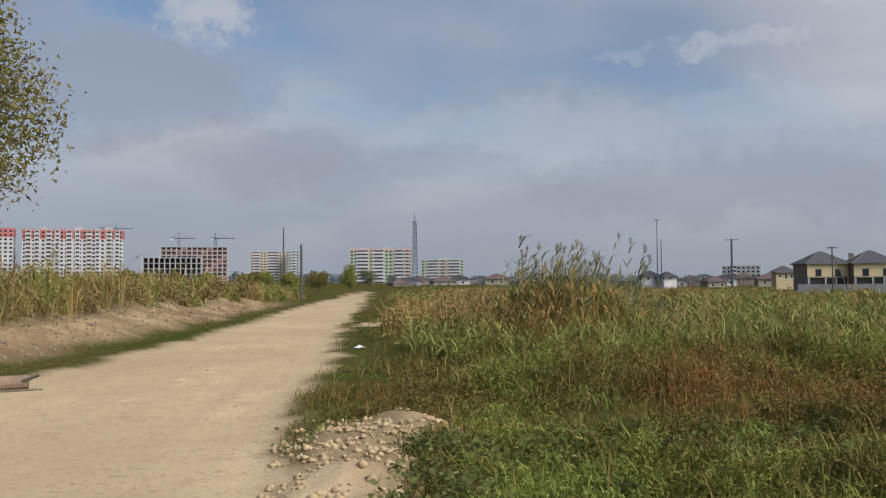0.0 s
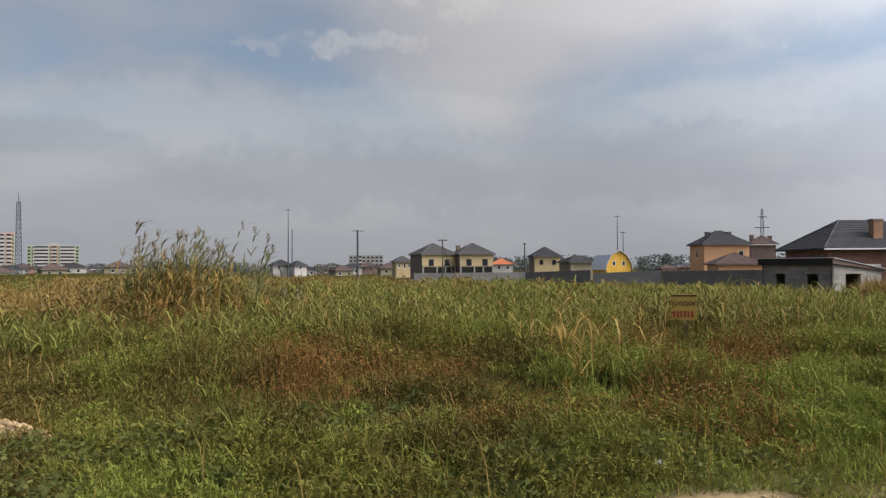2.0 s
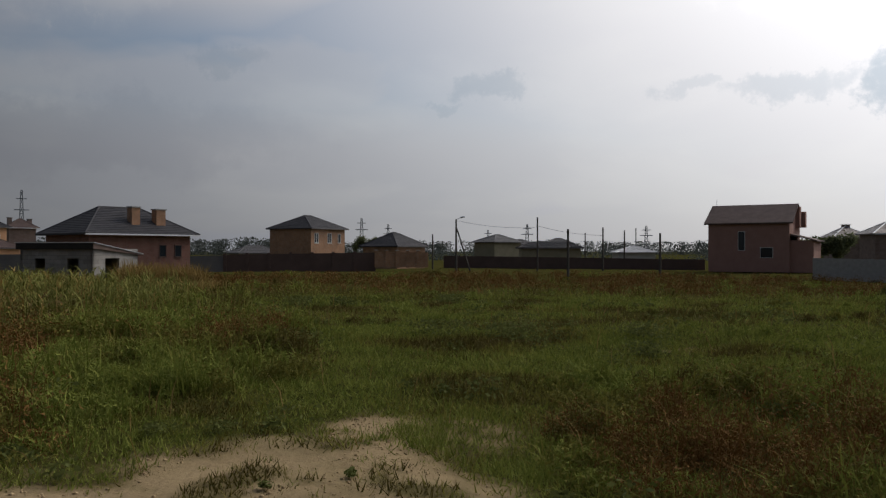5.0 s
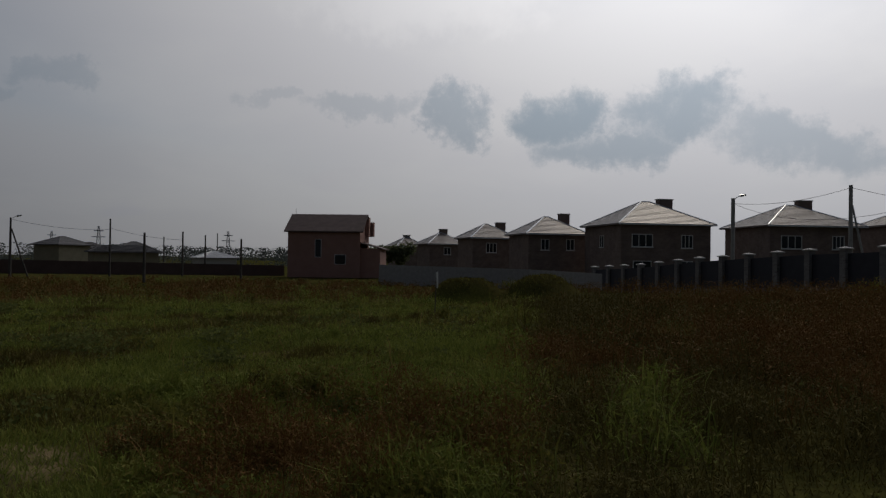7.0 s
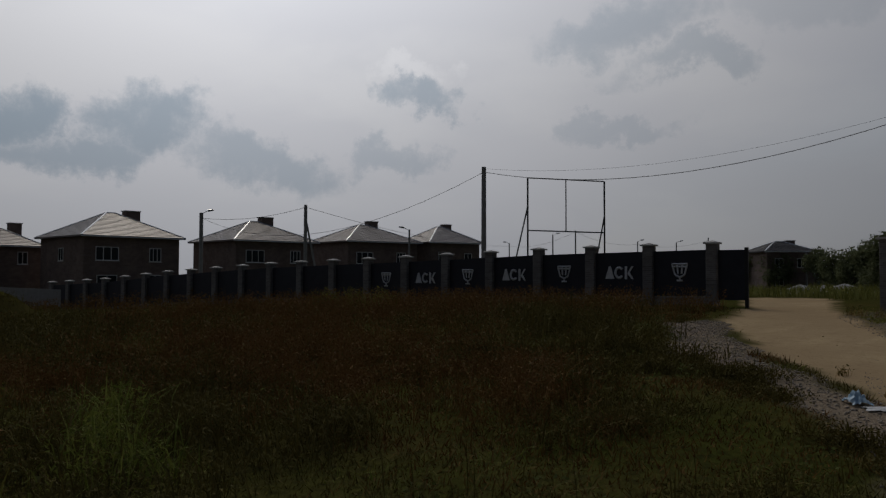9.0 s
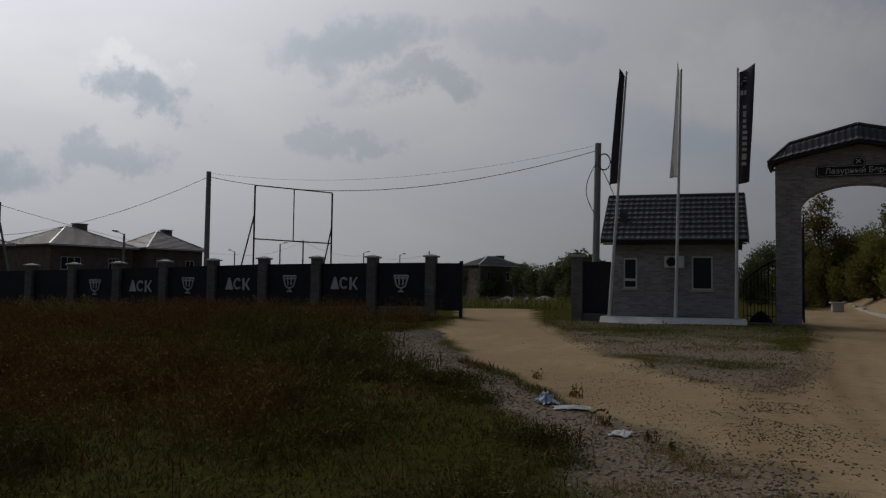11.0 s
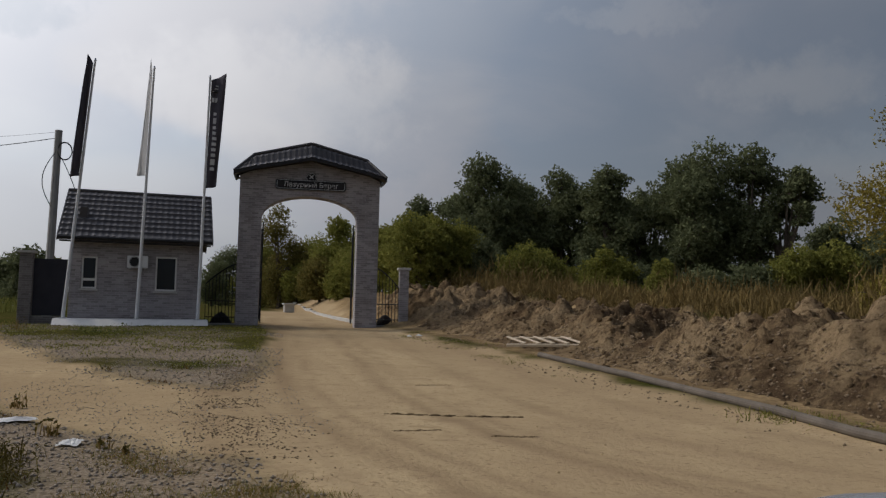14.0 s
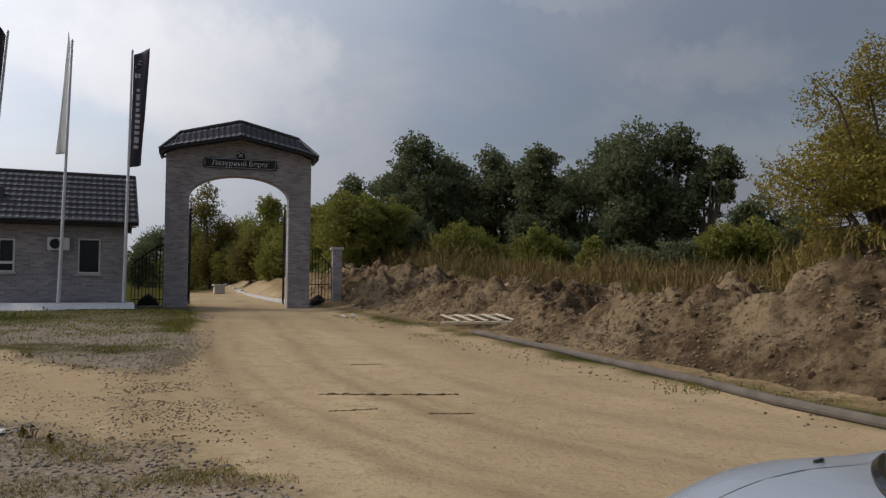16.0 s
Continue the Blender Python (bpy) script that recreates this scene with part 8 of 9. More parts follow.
def reed_stems(stem, leaf, plume, x, y, h, leaves=8, leaf_len=0.45, width=0.02, plumes=0.0, wind=None):
    z = terrain(x, y) - 0.05
    r = np.hypot(x, y)
    lean = RNG.uniform(0.02, 0.22, len(x))
    th = RNG.uniform(0, 2 * np.pi, len(x))
    stem.blades(x, y, z, h, 0.010 + 0.0006 * r, lean, th)
    for k in range(leaves):
        f = RNG.uniform(0.25, 0.98, len(x))
        px, py, pz = x + np.cos(th) * h * lean * f * f, y + np.sin(th) * h * lean * f * f, z + h * (f - 0.35 * lean * f * f)
        leaf.blades(px, py, pz, leaf_len * RNG.uniform(0.6, 1.2, len(x)), width + 0.0007 * r, RNG.uniform(0.6, 1.9, len(x)), None if wind is None else np.full(len(x), wind) + RNG.normal(0, 0.9, len(x)))
    if plumes:
        m = np.flatnonzero(RNG.random(len(x)) < plumes)
        px, py, pz = x[m] + np.cos(th[m]) * h[m] * lean[m], y[m] + np.sin(th[m]) * h[m] * lean[m], z[m] + h[m] * (1 - 0.35 * lean[m])
        for k in range(26):
            u = RNG.random(len(m))
            plume.blades(px + RNG.normal(0, 0.02, len(m)), py + RNG.normal(0, 0.02, len(m)), pz - 0.10 + 0.20 * u, RNG.uniform(0.07, 0.17, len(m)) * (1.2 - 0.6 * u), 0.016, RNG.uniform(0.3, 1.3, len(m)), np.full(len(m), 0.0 if wind is None else wind) + RNG.normal(0, 0.9, len(m)))


def reed_beds():
    g_leaf, g_stem, d_leaf, d_stem, plume, ochre, k_leaf, bank = (Blades() for _ in range(8))
    # tall plumed clump: sparse leafy stems over a golden body
    x, y = scatter(460, 1.0, 17.5, 17.8, 22.5)
    ok = RNG.random(len(x)) < patch(x, y, 8.6, 20, 6.6, 2.6, 0.6)
    x, y = x[ok], y[ok]
    h = (1.45 + 1.1 * smooth(1 - np.abs(bearing((x), y)[0] - 7.9) / 7.0)) * RNG.uniform(0.6, 1.0, len(x))
    half = RNG.random(len(x)) < 0.25
    reed_stems(d_stem, d_leaf, plume, x[half], y[half], h[half], 10, 0.40, 0.018, 0.2, 0.2)
    reed_stems(g_stem, k_leaf, plume, x[~half], y[~half], h[~half], 13, 0.38, 0.014, 0.4, 0.2)
    # shorter golden stems that fill its body
    x, y = scatter(2300, 0.5, 18, 17.2, 23)
    ok = RNG.random(len(x)) < patch(x, y, 8.8, 19.8, 6.8, 2.6, 0.6)
    x, y = x[ok], y[ok]
    h = RNG.uniform(0.6, 1.6, len(x)) * (0.5 + 0.6 * smooth(1 - np.abs(bearing(x, y)[0] - 8.2) / 8.5))
    part2 = RNG.random(len(x)) < 0.75
    reed_stems(d_stem, d_leaf, plume, x[part2], y[part2], h[part2], 8, 0.34, 0.014)
    reed_stems(d_stem, g_leaf, plume, x[~part2], y[~part2], h[~part2], 9, 0.36, 0.016)
    # single tallest stems
    sx, sy = scatter(14, 3.5, 14, 18, 21)
    reed_stems(g_stem, k_leaf, plume, sx, sy, RNG.uniform(2.2, 2.85, 14) - 0.05 * np.abs(bearing(sx, sy)[0] - 7.5), 14, 0.42, 0.022, 1.0, 0.2)
    # ochre and rusty bushes at its foot and along the verge behind
    x, y = scatter(520, 356, 412, 17, 60, 1.4)
    ok = open_soil(x, y, 0.2) & (-inside(x, y, ROAD) > 1.2) & sign_clear(x, y)
    x, y = x[ok], y[ok]
    a, r = bearing(x, y)
    u = RNG.random(len(x)) + 0.5 * (fnoise(x, y, 4, 2) - 0.5)
    for bl, m in ((ochre, u < 0.35), (bank, (u >= 0.35) & (u < np.where(a < 19, 0.9, 0.65))), (g_leaf, u >= np.where(a < 19, 0.9, 0.65))):
        domes(bl, x[m], y[m], RNG.uniform(0.4, 1.0, m.sum()), RNG.uniform(0.45, 0.95, m.sum()) * (1 + 0.2 * smooth((r[m] - 25) / 20)), 150, 0.05 + 0.0032 * r[m], 0.4, 10)
    # green bed across the field
    x, y = scatter(6400, 12, 62, 14, 40, 1.7)
    a, r = bearing(x, y)
    bed = smooth((r - 13.5 - 4 * (fnoise(x, y, 5, 2) - 0.5) - 5 * smooth((a - 46) / 12)) / 2.5) * smooth((60 - a) / 8) * (rust_density(x, y) < 0.5) * sign_clear(x, y)
    ok = RNG.random(len(x)) < bed
    x, y, r = x[ok], y[ok], r[ok]
    h = RNG.uniform(0.4, 0.95, len(x)) * (0.55 + 0.9 * fnoise(x + 3, y, 1.8, 3))
    faded = RNG.random(len(x)) < 0.08 + 0.25 * smooth((fnoise(x, y + 9, 3, 3) - 0.5) / 0.15)
    reed_stems(g_stem, g_leaf, plume, x[~faded], y[~faded], h[~faded], 7, 0.32, 0.009)
    reed_stems(d_stem, d_leaf, plume, x[faded], y[faded], h[faded], 6, 0.3, 0.007)
    # around the foot of the clump and the near green tufts
    x, y = scatter(170, 357, 375, 13.0, 17)
    ok = open_soil(x, y)
    reed_stems(g_stem, g_leaf, plume, x[ok], y[ok], RNG.uniform(0.4, 0.8, ok.sum()), 8, 0.34, 0.014)
    # bleached stalks standing apart
    x, y = scatter(60, 31, 42, 8.6, 13.5)
    ok = RNG.random(len(x)) < patch(x, y, 36, 11, 7, 2.6)
    reed_stems(d_stem, d_leaf, plume, x[ok], y[ok], RNG.uniform(0.5, 0.95, ok.sum()), 7, 0.36, 0.010)
    # ochre belt behind the green, and along the far road
    for n, a0, a1, d0, d1, hh in ((6500, 0, 50, 38, 90, 0.95), (1300, 356.5, 368, 22, 40, 0.9), (3000, 48, 60, 34, 60, 0.8), (1500, 54, 59, 46, 52, 1.9)):
        x, y = scatter(n, a0, a1, d0, d1, 1.5)
        ok = open_soil(x, y)
        x, y = x[ok], y[ok]
        r = np.hypot(x, y)
        h = hh * RNG.uniform(0.6, 1.1, len(x)) * (0.8 + 0.4 * fnoise(x, y, 7, 2))
        for k in range(3):
            ochre.blades(x + RNG.normal(0, 0.2, len(x)), y + RNG.normal(0, 0.2, len(x)), terrain(x, y), h * RNG.uniform(0.7, 1.05, len(x)), 0.012 + 0.0010 * r, RNG.uniform(0.1, 0.7, len(x)))
    x, y = scatter(1500, 162, 171.3, 44, 62, 1.6)
    ok = open_soil(x, y)
    g_leaf.blades(x[ok], y[ok], terrain(x[ok], y[ok]), RNG.uniform(0.4, 1.0, ok.sum()), 0.05, RNG.uniform(0.2, 0.8, ok.sum()))
    # dry growth on the west bank
    x, y = scatter(8000, 318, 352, 15, 75, 1.3)
    left = np.interp(y, [11.7, 15, 20.2, 34.5, 97], [-6.9, -6.8, -7.0, -8.2, -13.0])
    ok = x < left - 1.9 - 1.7 * fnoise(x, y, 2, 2)
    x, y = x[ok], y[ok]
    r = np.hypot(x, y)
    h = RNG.uniform(0.6, 1.4, len(x)) * (0.7 + 0.6 * fnoise(x, y, 4, 2))
    for k in range(3):
        (bank, ochre, g_leaf)[k].blades(x + RNG.normal(0, 0.15, len(x)), y + RNG.normal(0, 0.15, len(x)), terrain(x, y) - 0.03, h * RNG.uniform(0.6, 1.05, len(x)), 0.010 + 0.0009 * r, RNG.uniform(0.1, 0.9, len(x)))
    few = RNG.random(len(x)) < 0.09
    reed_stems(d_stem, g_leaf, plume, x[few], y[few], h[few] * 1.25, 6, 0.4, 0.02, 0.2)
    x, y = scatter(1300, 322, 352, 15, 80, 1.35)
    left = np.interp(y, [11.7, 15, 20.2, 34.5, 97], [-6.9, -6.8, -7.0, -8.2, -13.0])
    ok = x < left - 1.9 - 1.5 * fnoise(x, y, 2, 2)
    x, y = x[ok], y[ok]
    r = np.hypot(x, y)
    u = RNG.random(len(x)) + 0.8 * (fnoise(x + 9, y, 3, 2) - 0.5)
    for bl, m in ((ochre, u < 0.3), (bank, (u >= 0.3) & (u < 0.68)), (g_leaf, u >= 0.68)):
        domes(bl, x[m], y[m], RNG.uniform(0.35, 0.9, m.sum()), RNG.uniform(0.6, 1.45, m.sum()), 220, 0.04 + 0.003 * r[m], 0.4, 12)
    x, y = scatter(9000, 324, 352, 11, 60, 1.3)
    left = np.interp(y, [11.7, 15, 20.2, 34.5, 97], [-6.9, -6.8, -7.0, -8.2, -13.0])
    ok = (x < left - 0.4) & (x > left - 4.5) & (fnoise(x, y + 3, 1.1, 3) > 0.47)
    x, y = x[ok], y[ok]
    bank.slivers(x, y, terrain(x, y) - 0.01, RNG.uniform(0.04, 0.22, len(x)), 0.012 + 0.0008 * np.hypot(x, y), RNG.uniform(0.3, 1.45, len(x)))
    # belt behind the soil heap
    x = RNG.uniform(-30, -13.0, 7500)
    y = RNG.uniform(-40, -2, 7500)
    ok = (x < -12.8 - 1.4 * fnoise(x, y, 2, 2)) & (x / np.minimum(y, -0.1) < 2.2)
    x, y = x[ok], y[ok]
    h = RNG.uniform(0.8, 1.5, len(x)) * (0.75 + 0.5 * fnoise(x, y, 4, 2))
    brown = Blades()
    for k in range(9):
        f = RNG.random(len(x))
        brown.slivers(x + RNG.normal(0, 0.25, len(x)), y + RNG.normal(0, 0.25, len(x)), terrain(x, y) + h * f * 0.8, h * RNG.uniform(0.2, 0.45, len(x)), 0.022 + 0.0006 * np.hypot(x, y), RNG.uniform(0.05, 0.9, len(x)))
    few = RNG.random(len(x)) < 0.12
    ochre.blades(x[few], y[few], terrain(x[few], y[few]), h[few] * 1.1, 0.03, RNG.uniform(0.1, 0.6, few.sum()))
    brown.stuff("bank_weeds", M["brown_weed"], "tall brown weeds behind the soil heap", "weeds")
    k_leaf.stuff("reed_crown_leaves", M["reed_crown"], "grey-green leaves hanging from the tall reed stems", "reeds")
    bank.stuff("bank_bushes", M["brown_weed"], "brown bushy weeds along banks and verge", "weeds")
    g_leaf.stuff("reed_leaves", M["reed"], "green reed leaves filling the middle of the field", "reeds")
    g_stem.stuff("reed_stems", M["reed"], "green reed stems in the field", "reeds")
    d_leaf.stuff("dry_reed_leaves", M["reed_dry"], "bleached dry reed leaves", "reeds")
    d_stem.stuff("dry_reed_stems", M["reed_dry"], "pale dry reed stems of the tall clump", "reeds")
    plume.stuff("reed_plumes", M["plume"], "grey feathery reed plumes over the clump", "reeds")
    ochre.stuff("dry_grass", M["straw"], "tall ochre dry grass along field and banks", "grass")


reed_beds()


def roadside_growth():
    low, dry, dark, dark_tuft = Blades(), Blades(), Blades(), Blades()
    # verge tufts along the bank foot, the pipe and the island
    x, y = scatter(2600, 328, 352, 10, 60, 1.2)
    left = np.interp(y, [11.7, 15, 20.2, 34.5, 97], [-6.9, -6.8, -7.0, -8.2, -13.0])
    ok = np.abs(x - left + 0.3) < 0.5 * (0.4 + fnoise(x, y, 2, 2))
    low.blades(x[ok], y[ok], terrain(x[ok], y[ok]), RNG.uniform(0.05, 0.16, ok.sum()), 0.010, RNG.uniform(0.4, 1.2, ok.sum()))
    x, y = RNG.uniform(-3.2, 5, 26000), RNG.uniform(-29.2, -12.2, 26000)
    ok = (inside(x, y, ISLAND) > 0.1) & (fnoise(x, y, 1.1, 3) + 0.25 * smooth((-y - 15) / 6) > RNG.uniform(0.45, 0.75, 26000)) & (fnoise(x, y, 0.45, 2) > 0.4)
    low.blades(x[ok], y[ok], terrain(x[ok], y[ok]), RNG.uniform(0.02, 0.08, ok.sum()), 0.018, RNG.uniform(0.5, 1.4, ok.sum()))
    x, y = RNG.uniform(-8.5, -6.9, 900), RNG.uniform(-26, -3, 900)
    ok = fnoise(x, y, 1.2, 3) > 0.60
    X, Y = np.repeat(x[ok], 14) + RNG.normal(0, 0.10, 14 * ok.sum()), np.repeat(y[ok], 14) + RNG.normal(0, 0.10, 14 * ok.sum())
    low.slivers(X, Y, terrain(X, Y) - 0.01, RNG.uniform(0.02, 0.09, len(X)), 0.012, RNG.uniform(0.3, 1.4, len(X)))
    cx, cy = polar(222.5, 11.3)
    x, y = cx + RNG.normal(0, 0.3, 300), cy + RNG.normal(0, 0.35, 300)
    low.slivers(x, y, terrain(x, y), RNG.uniform(0.04, 0.14, 300), 0.016, RNG.uniform(0.2, 1.2, 300))
    # trodden dry tufts at the edge of the gravel
    for az, d, wa, wd, n in ((186.8, 6.05, 1.9, 0.16, 150), (177.6, 7.3, 1.6, 0.3, 110), (180.4, 6.9, 1.2, 0.2, 60), (175.6, 5.6, 1.6, 0.35, 160), (190.5, 5.85, 1.5, 0.1, 50), (181.5, 5.9, 1.4, 0.25, 40)):
        x, y = np.array([polar(az + RNG.normal(0, wa), d + RNG.normal(0, wd)) for k in range(n)]).T
        X, Y = np.repeat(x, 12) + RNG.normal(0, 0.035, 12 * n), np.repeat(y, 12) + RNG.normal(0, 0.035, 12 * n)
        half = RNG.random(12 * n) < 0.55
        for bl, pick in ((dry, half), (dark_tuft, ~half)):
            bl.slivers(X[pick], Y[pick], terrain(X[pick], Y[pick]) - 0.005, RNG.uniform(0.02, 0.085, pick.sum()), 0.006, RNG.uniform(0.3, 1.5, pick.sum()))
    # small bushy weeds beside the drive
    for az, d, s in ((171.5, 10.9, 0.35), (173.5, 8.6, 0.3), (176.5, 7.9, 0.22), (168.8, 12.8, 0.3), (170.0, 25.5, 0.6), (171.2, 25, 0.7), (169.4, 26, 0.5), (178, 7.6, 0.14)):
        cx, cy = polar(az, d)
        s *= 0.5
        n = int(80 * s) + 10
        x, y = cx + RNG.normal(0, s * 0.3, n), cy + RNG.normal(0, s * 0.3, n)
        dry.blades(x, y, terrain(x, y), RNG.uniform(0.3, 1.0, n) * s * 1.3, 0.012, RNG.uniform(0.1, 0.8, n))
        dark.leaves(x, y, terrain(x, y) + RNG.uniform(0.05, 1, n) * s * 1.1, 0.06, 0.7, 0.5)
    low.stuff("verge_grass", M["grass"], "thin trodden grass along the road edges", "grass")
    dry.stuff("verge_stalks", M["straw"], "dry stalks beside the sandy drive", "weeds")
    dark_tuft.stuff("trodden_tufts", M["olive_weed"], "trodden olive tufts among the gravel", "grass")
    dark.stuff("verge_leaves", M["dull"], "small dull weed leaves beside the drive", "weeds")


roadside_growth()


# ---------------------------------------------------------------- stones and clods


def stones(name, x, y, size, material, label, category, sink=0.3, level=terrain):
    n = len(x)
    base = np.array([(1, 0, 0), (-1, 0, 0), (0, 1, 0), (0, -1, 0), (0, 0, 1), (0, 0, -1)], float)
    tri = np.array([(0, 2, 4), (2, 1, 4), (1, 3, 4), (3, 0, 4), (2, 0, 5), (1, 2, 5), (3, 1, 5), (0, 3, 5)])
    v = base[None] * RNG.uniform(0.6, 1.3, (n, 6, 1)) * size[:, None, None]
    v[:, :, 2] *= 0.7
    th = RNG.uniform(0, 2 * np.pi, n)
    c, s = np.cos(th)[:, None], np.sin(th)[:, None]
    vx, vy = v[..., 0] * c - v[..., 1] * s, v[..., 0] * s + v[..., 1] * c
    v = np.stack([vx + x[:, None], vy + y[:, None], v[..., 2] + (level(x, y) + size * (0.5 - sink))[:, None]], -1).reshape(-1, 3)
    f = (np.arange(n)[:, None, None] * 6 + tri[None]).reshape(-1, 3)
    return tagged(new(name, from_arrays(name, v, [f], material)), label, category, kind="stuff")


def lumps(name, x, y, size, material, label, category):
    """Broken clods: many-sided, dented, half sunk."""
    ball = bmesh.new()
    bmesh.ops.create_icosphere(ball, subdivisions=1, radius=1)
    base = np.array([v.co[:] for v in ball.verts])
    tri = np.array([[v.index for v in f.verts] for f in ball.faces])
    ball.free()
    n = len(x)
    dent = np.ones((n, len(base)))
    for k in range(5):
        axis = RNG.normal(size=(n, 3))
        axis /= np.linalg.norm(axis, axis=1)[:, None]
        side = np.einsum("nk,vk->nv", axis, base)
        dent = np.minimum(dent, RNG.uniform(0.3, 0.8, (n, 1)) / np.maximum(side, 0.05))
    v = base[None] * (np.minimum(dent, 1.0) * RNG.uniform(0.9, 1.1, (n, len(base))))[..., None]
    v *= size[:, None, None] * RNG.uniform(0.65, 1.25, (n, 1, 3))
    v += np.stack([x, y, heap_z(x, y) + size * RNG.uniform(-0.5, 0.05, n)], -1)[:, None]
    f = (np.arange(n)[:, None, None] * len(base) + tri[None]).reshape(-1, 3)
    return tagged(new(name, from_arrays(name, v.reshape(-1, 3), [f], material)), label, category, kind="stuff")


def heap_z(x, y):
    """The broken surface of the dug earth over the lie of the land."""
    mass = smooth((-8.45 - x) / 0.9) * smooth((x + 14.2) / 1.5) * (1 - smooth((y + 1) / 3)) * smooth((y + 40) / 4)
    big = 0.8 * (fnoise(x * 0.8 + 31, y + 4, 1.5, 3) - 0.5) + 0.45 * (0.42 - np.abs(2 * fnoise(x + 8, y * 0.8, 1.1, 3) - 1))
    mid = 0.42 * (fnoise(x, y + 17, 0.42, 3) - 0.5) + 0.26 * (0.4 - np.abs(2 * fnoise(x + 2, y, 0.36, 2) - 1)) + 0.16 * (fnoise(x, y + 3, 0.14, 2) - 0.5)
    land = terrain(x, y)
    return np.where(mass > 0.03, np.maximum(land + mass * (0.02 + 0.45 * big + 0.72 * mid), land + 0.07 * mass), land) - 0.1 * (1 - mass)


def soil_heap():
    gx, gy = np.meshgrid(np.linspace(-14.2, -8.2, 100), np.linspace(-40, 2, 620))
    x = gx + 0.22 * (fnoise(gx, gy + 40, 0.5, 2) - 0.5)
    y = gy + 0.22 * (fnoise(gx + 40, gy, 0.5, 2) - 0.5)
    verts = np.stack([x, y, heap_z(x, y)], -1).reshape(-1, 3)
    a = np.arange(619)[:, None] * 100 + np.arange(99)
    quads = np.stack([a, a + 1, a + 101, a + 100], -1).reshape(-1, 4)
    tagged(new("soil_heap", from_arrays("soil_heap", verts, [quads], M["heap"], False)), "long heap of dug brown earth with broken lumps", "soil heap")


soil_heap()


def loose_ground():
    x, y = RNG.uniform(-1.4, 9, 60000), RNG.uniform(-22, -4.6, 60000)
    ok = (inside(x, y, SHOULDER) + 1.0 * (fnoise(x, y, 1.1, 3) - 0.5)) > -0.1
    x, y = x[ok], y[ok]
    stones("gravel", x, y, (0.004 + 0.018 * RNG.random(len(x)) ** 2.5) * (1 + 0.03 * np.hypot(x, y)), M["stone"], "brownish gravel along the drive", "gravel")
    x, y = RNG.uniform(-3.4, 5, 16000), RNG.uniform(-29, -12, 16000)
    ok = (inside(x, y, ISLAND) > -0.4) & (fnoise(x + 9, y, 2.2, 3) > 0.34)
    x, y = x[ok], y[ok]
    stones("gravel", x, y, 0.006 + 0.022 * RNG.random(len(x)) ** 2, M["stone"], "brownish gravel between drive and gate road", "gravel")
    # crumbs on the road and the bare patch
    xs, ys = scatter(900, 160, 232, 4.6, 26, 1.3)
    xb, yb = scatter(5200, 46, 92, 4.2, 7.6, 1.5)
    xc, yc = scatter(500, 331, 352, 5, 22, 1.4)
    x, y = np.concatenate([xs, xb, xc]), np.concatenate([ys, yb, yc])
    road = cover(x, y)[0] > 0.4
    keep = road & (fnoise(x, y, 0.9, 3) > 0.42)
    x, y = x[keep], y[keep]
    stones("road_crumbs", x, y, (0.003 + 0.013 * RNG.random(len(x)) ** 3) * (1 + 0.03 * np.hypot(x, y)), M["soil"], "small dark crumbs scattered on the dirt", "gravel")
    # pebbly ridge between the wheel tracks near the fork
    x, y = RNG.normal(0, 0.34, 5200), RNG.uniform(-16, -6.2, 5200)
    x = x - 0.62 - 0.075 * (-y - 7) + 0.5 * (fnoise(y, y, 1.5, 2) - 0.5)
    keep = fnoise(x, y, 0.5, 3) > 0.42
    x, y = x[keep], y[keep]
    stones("road_pebbles", x, y, 0.004 + 0.015 * RNG.random(len(x)) ** 2.5, M["clod"], "pebbly ridge between the wheel tracks", "gravel")
    x, y = scatter(9000, 170, 194, 5.2, 15, 1.6)
    keep = (fnoise(x + 4, y, 1.3, 3) > 0.44) & (x > -1.9) & (cover(x, y)[0] > 0.3)
    x, y = x[keep], y[keep]
    stones("road_pebbles", x, y, 0.003 + 0.012 * RNG.random(len(x)) ** 2, M["stone"], "loose pebbles where drive and road part", "gravel")
    x, y = RNG.uniform(-8.6, -6.4, 5000), RNG.uniform(-24, -3, 5000)
    keep = (fnoise(x, y + 8, 0.8, 3) > 0.45) & (RNG.random(5000) < smooth((-6.3 - x) / 1.5))
    x, y = x[keep], y[keep]
    stones("verge_crumbs", x, y, 0.005 + 0.03 * RNG.random(len(x)) ** 4, M["clod"], "earth crumbs fallen along the pipe", "soil")
    # lumps on the heap and the west bank
    x, y = RNG.uniform(-13.5, -8.1, 22000), RNG.uniform(-32, -2, 22000)
    keep = (cover(x, y)[2] > 0.4) & (fnoise(x, y, 0.7, 3) > 0.44)
    x, y = x[keep], y[keep]
    stones("soil_crumbs", x, y, 0.008 + 0.045 * RNG.random(len(x)) ** 3, M["clod"], "brown crumbs over the dug soil heap", "soil", level=heap_z)
    x, y = RNG.uniform(-13.2, -8.5, 7500), RNG.uniform(-36, -2, 7500)
    keep = (cover(x, y)[2] > 0.4) & (fnoise(x + 5, y, 1.0, 3) > 0.42)
    x, y = x[keep], y[keep]
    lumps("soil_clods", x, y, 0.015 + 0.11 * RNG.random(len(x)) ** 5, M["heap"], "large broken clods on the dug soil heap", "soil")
    x, y = scatter(3500, 326, 350, 12, 45, 1.4)
    keep = cover(x, y)[2] > 0.4
    x, y = x[keep], y[keep]
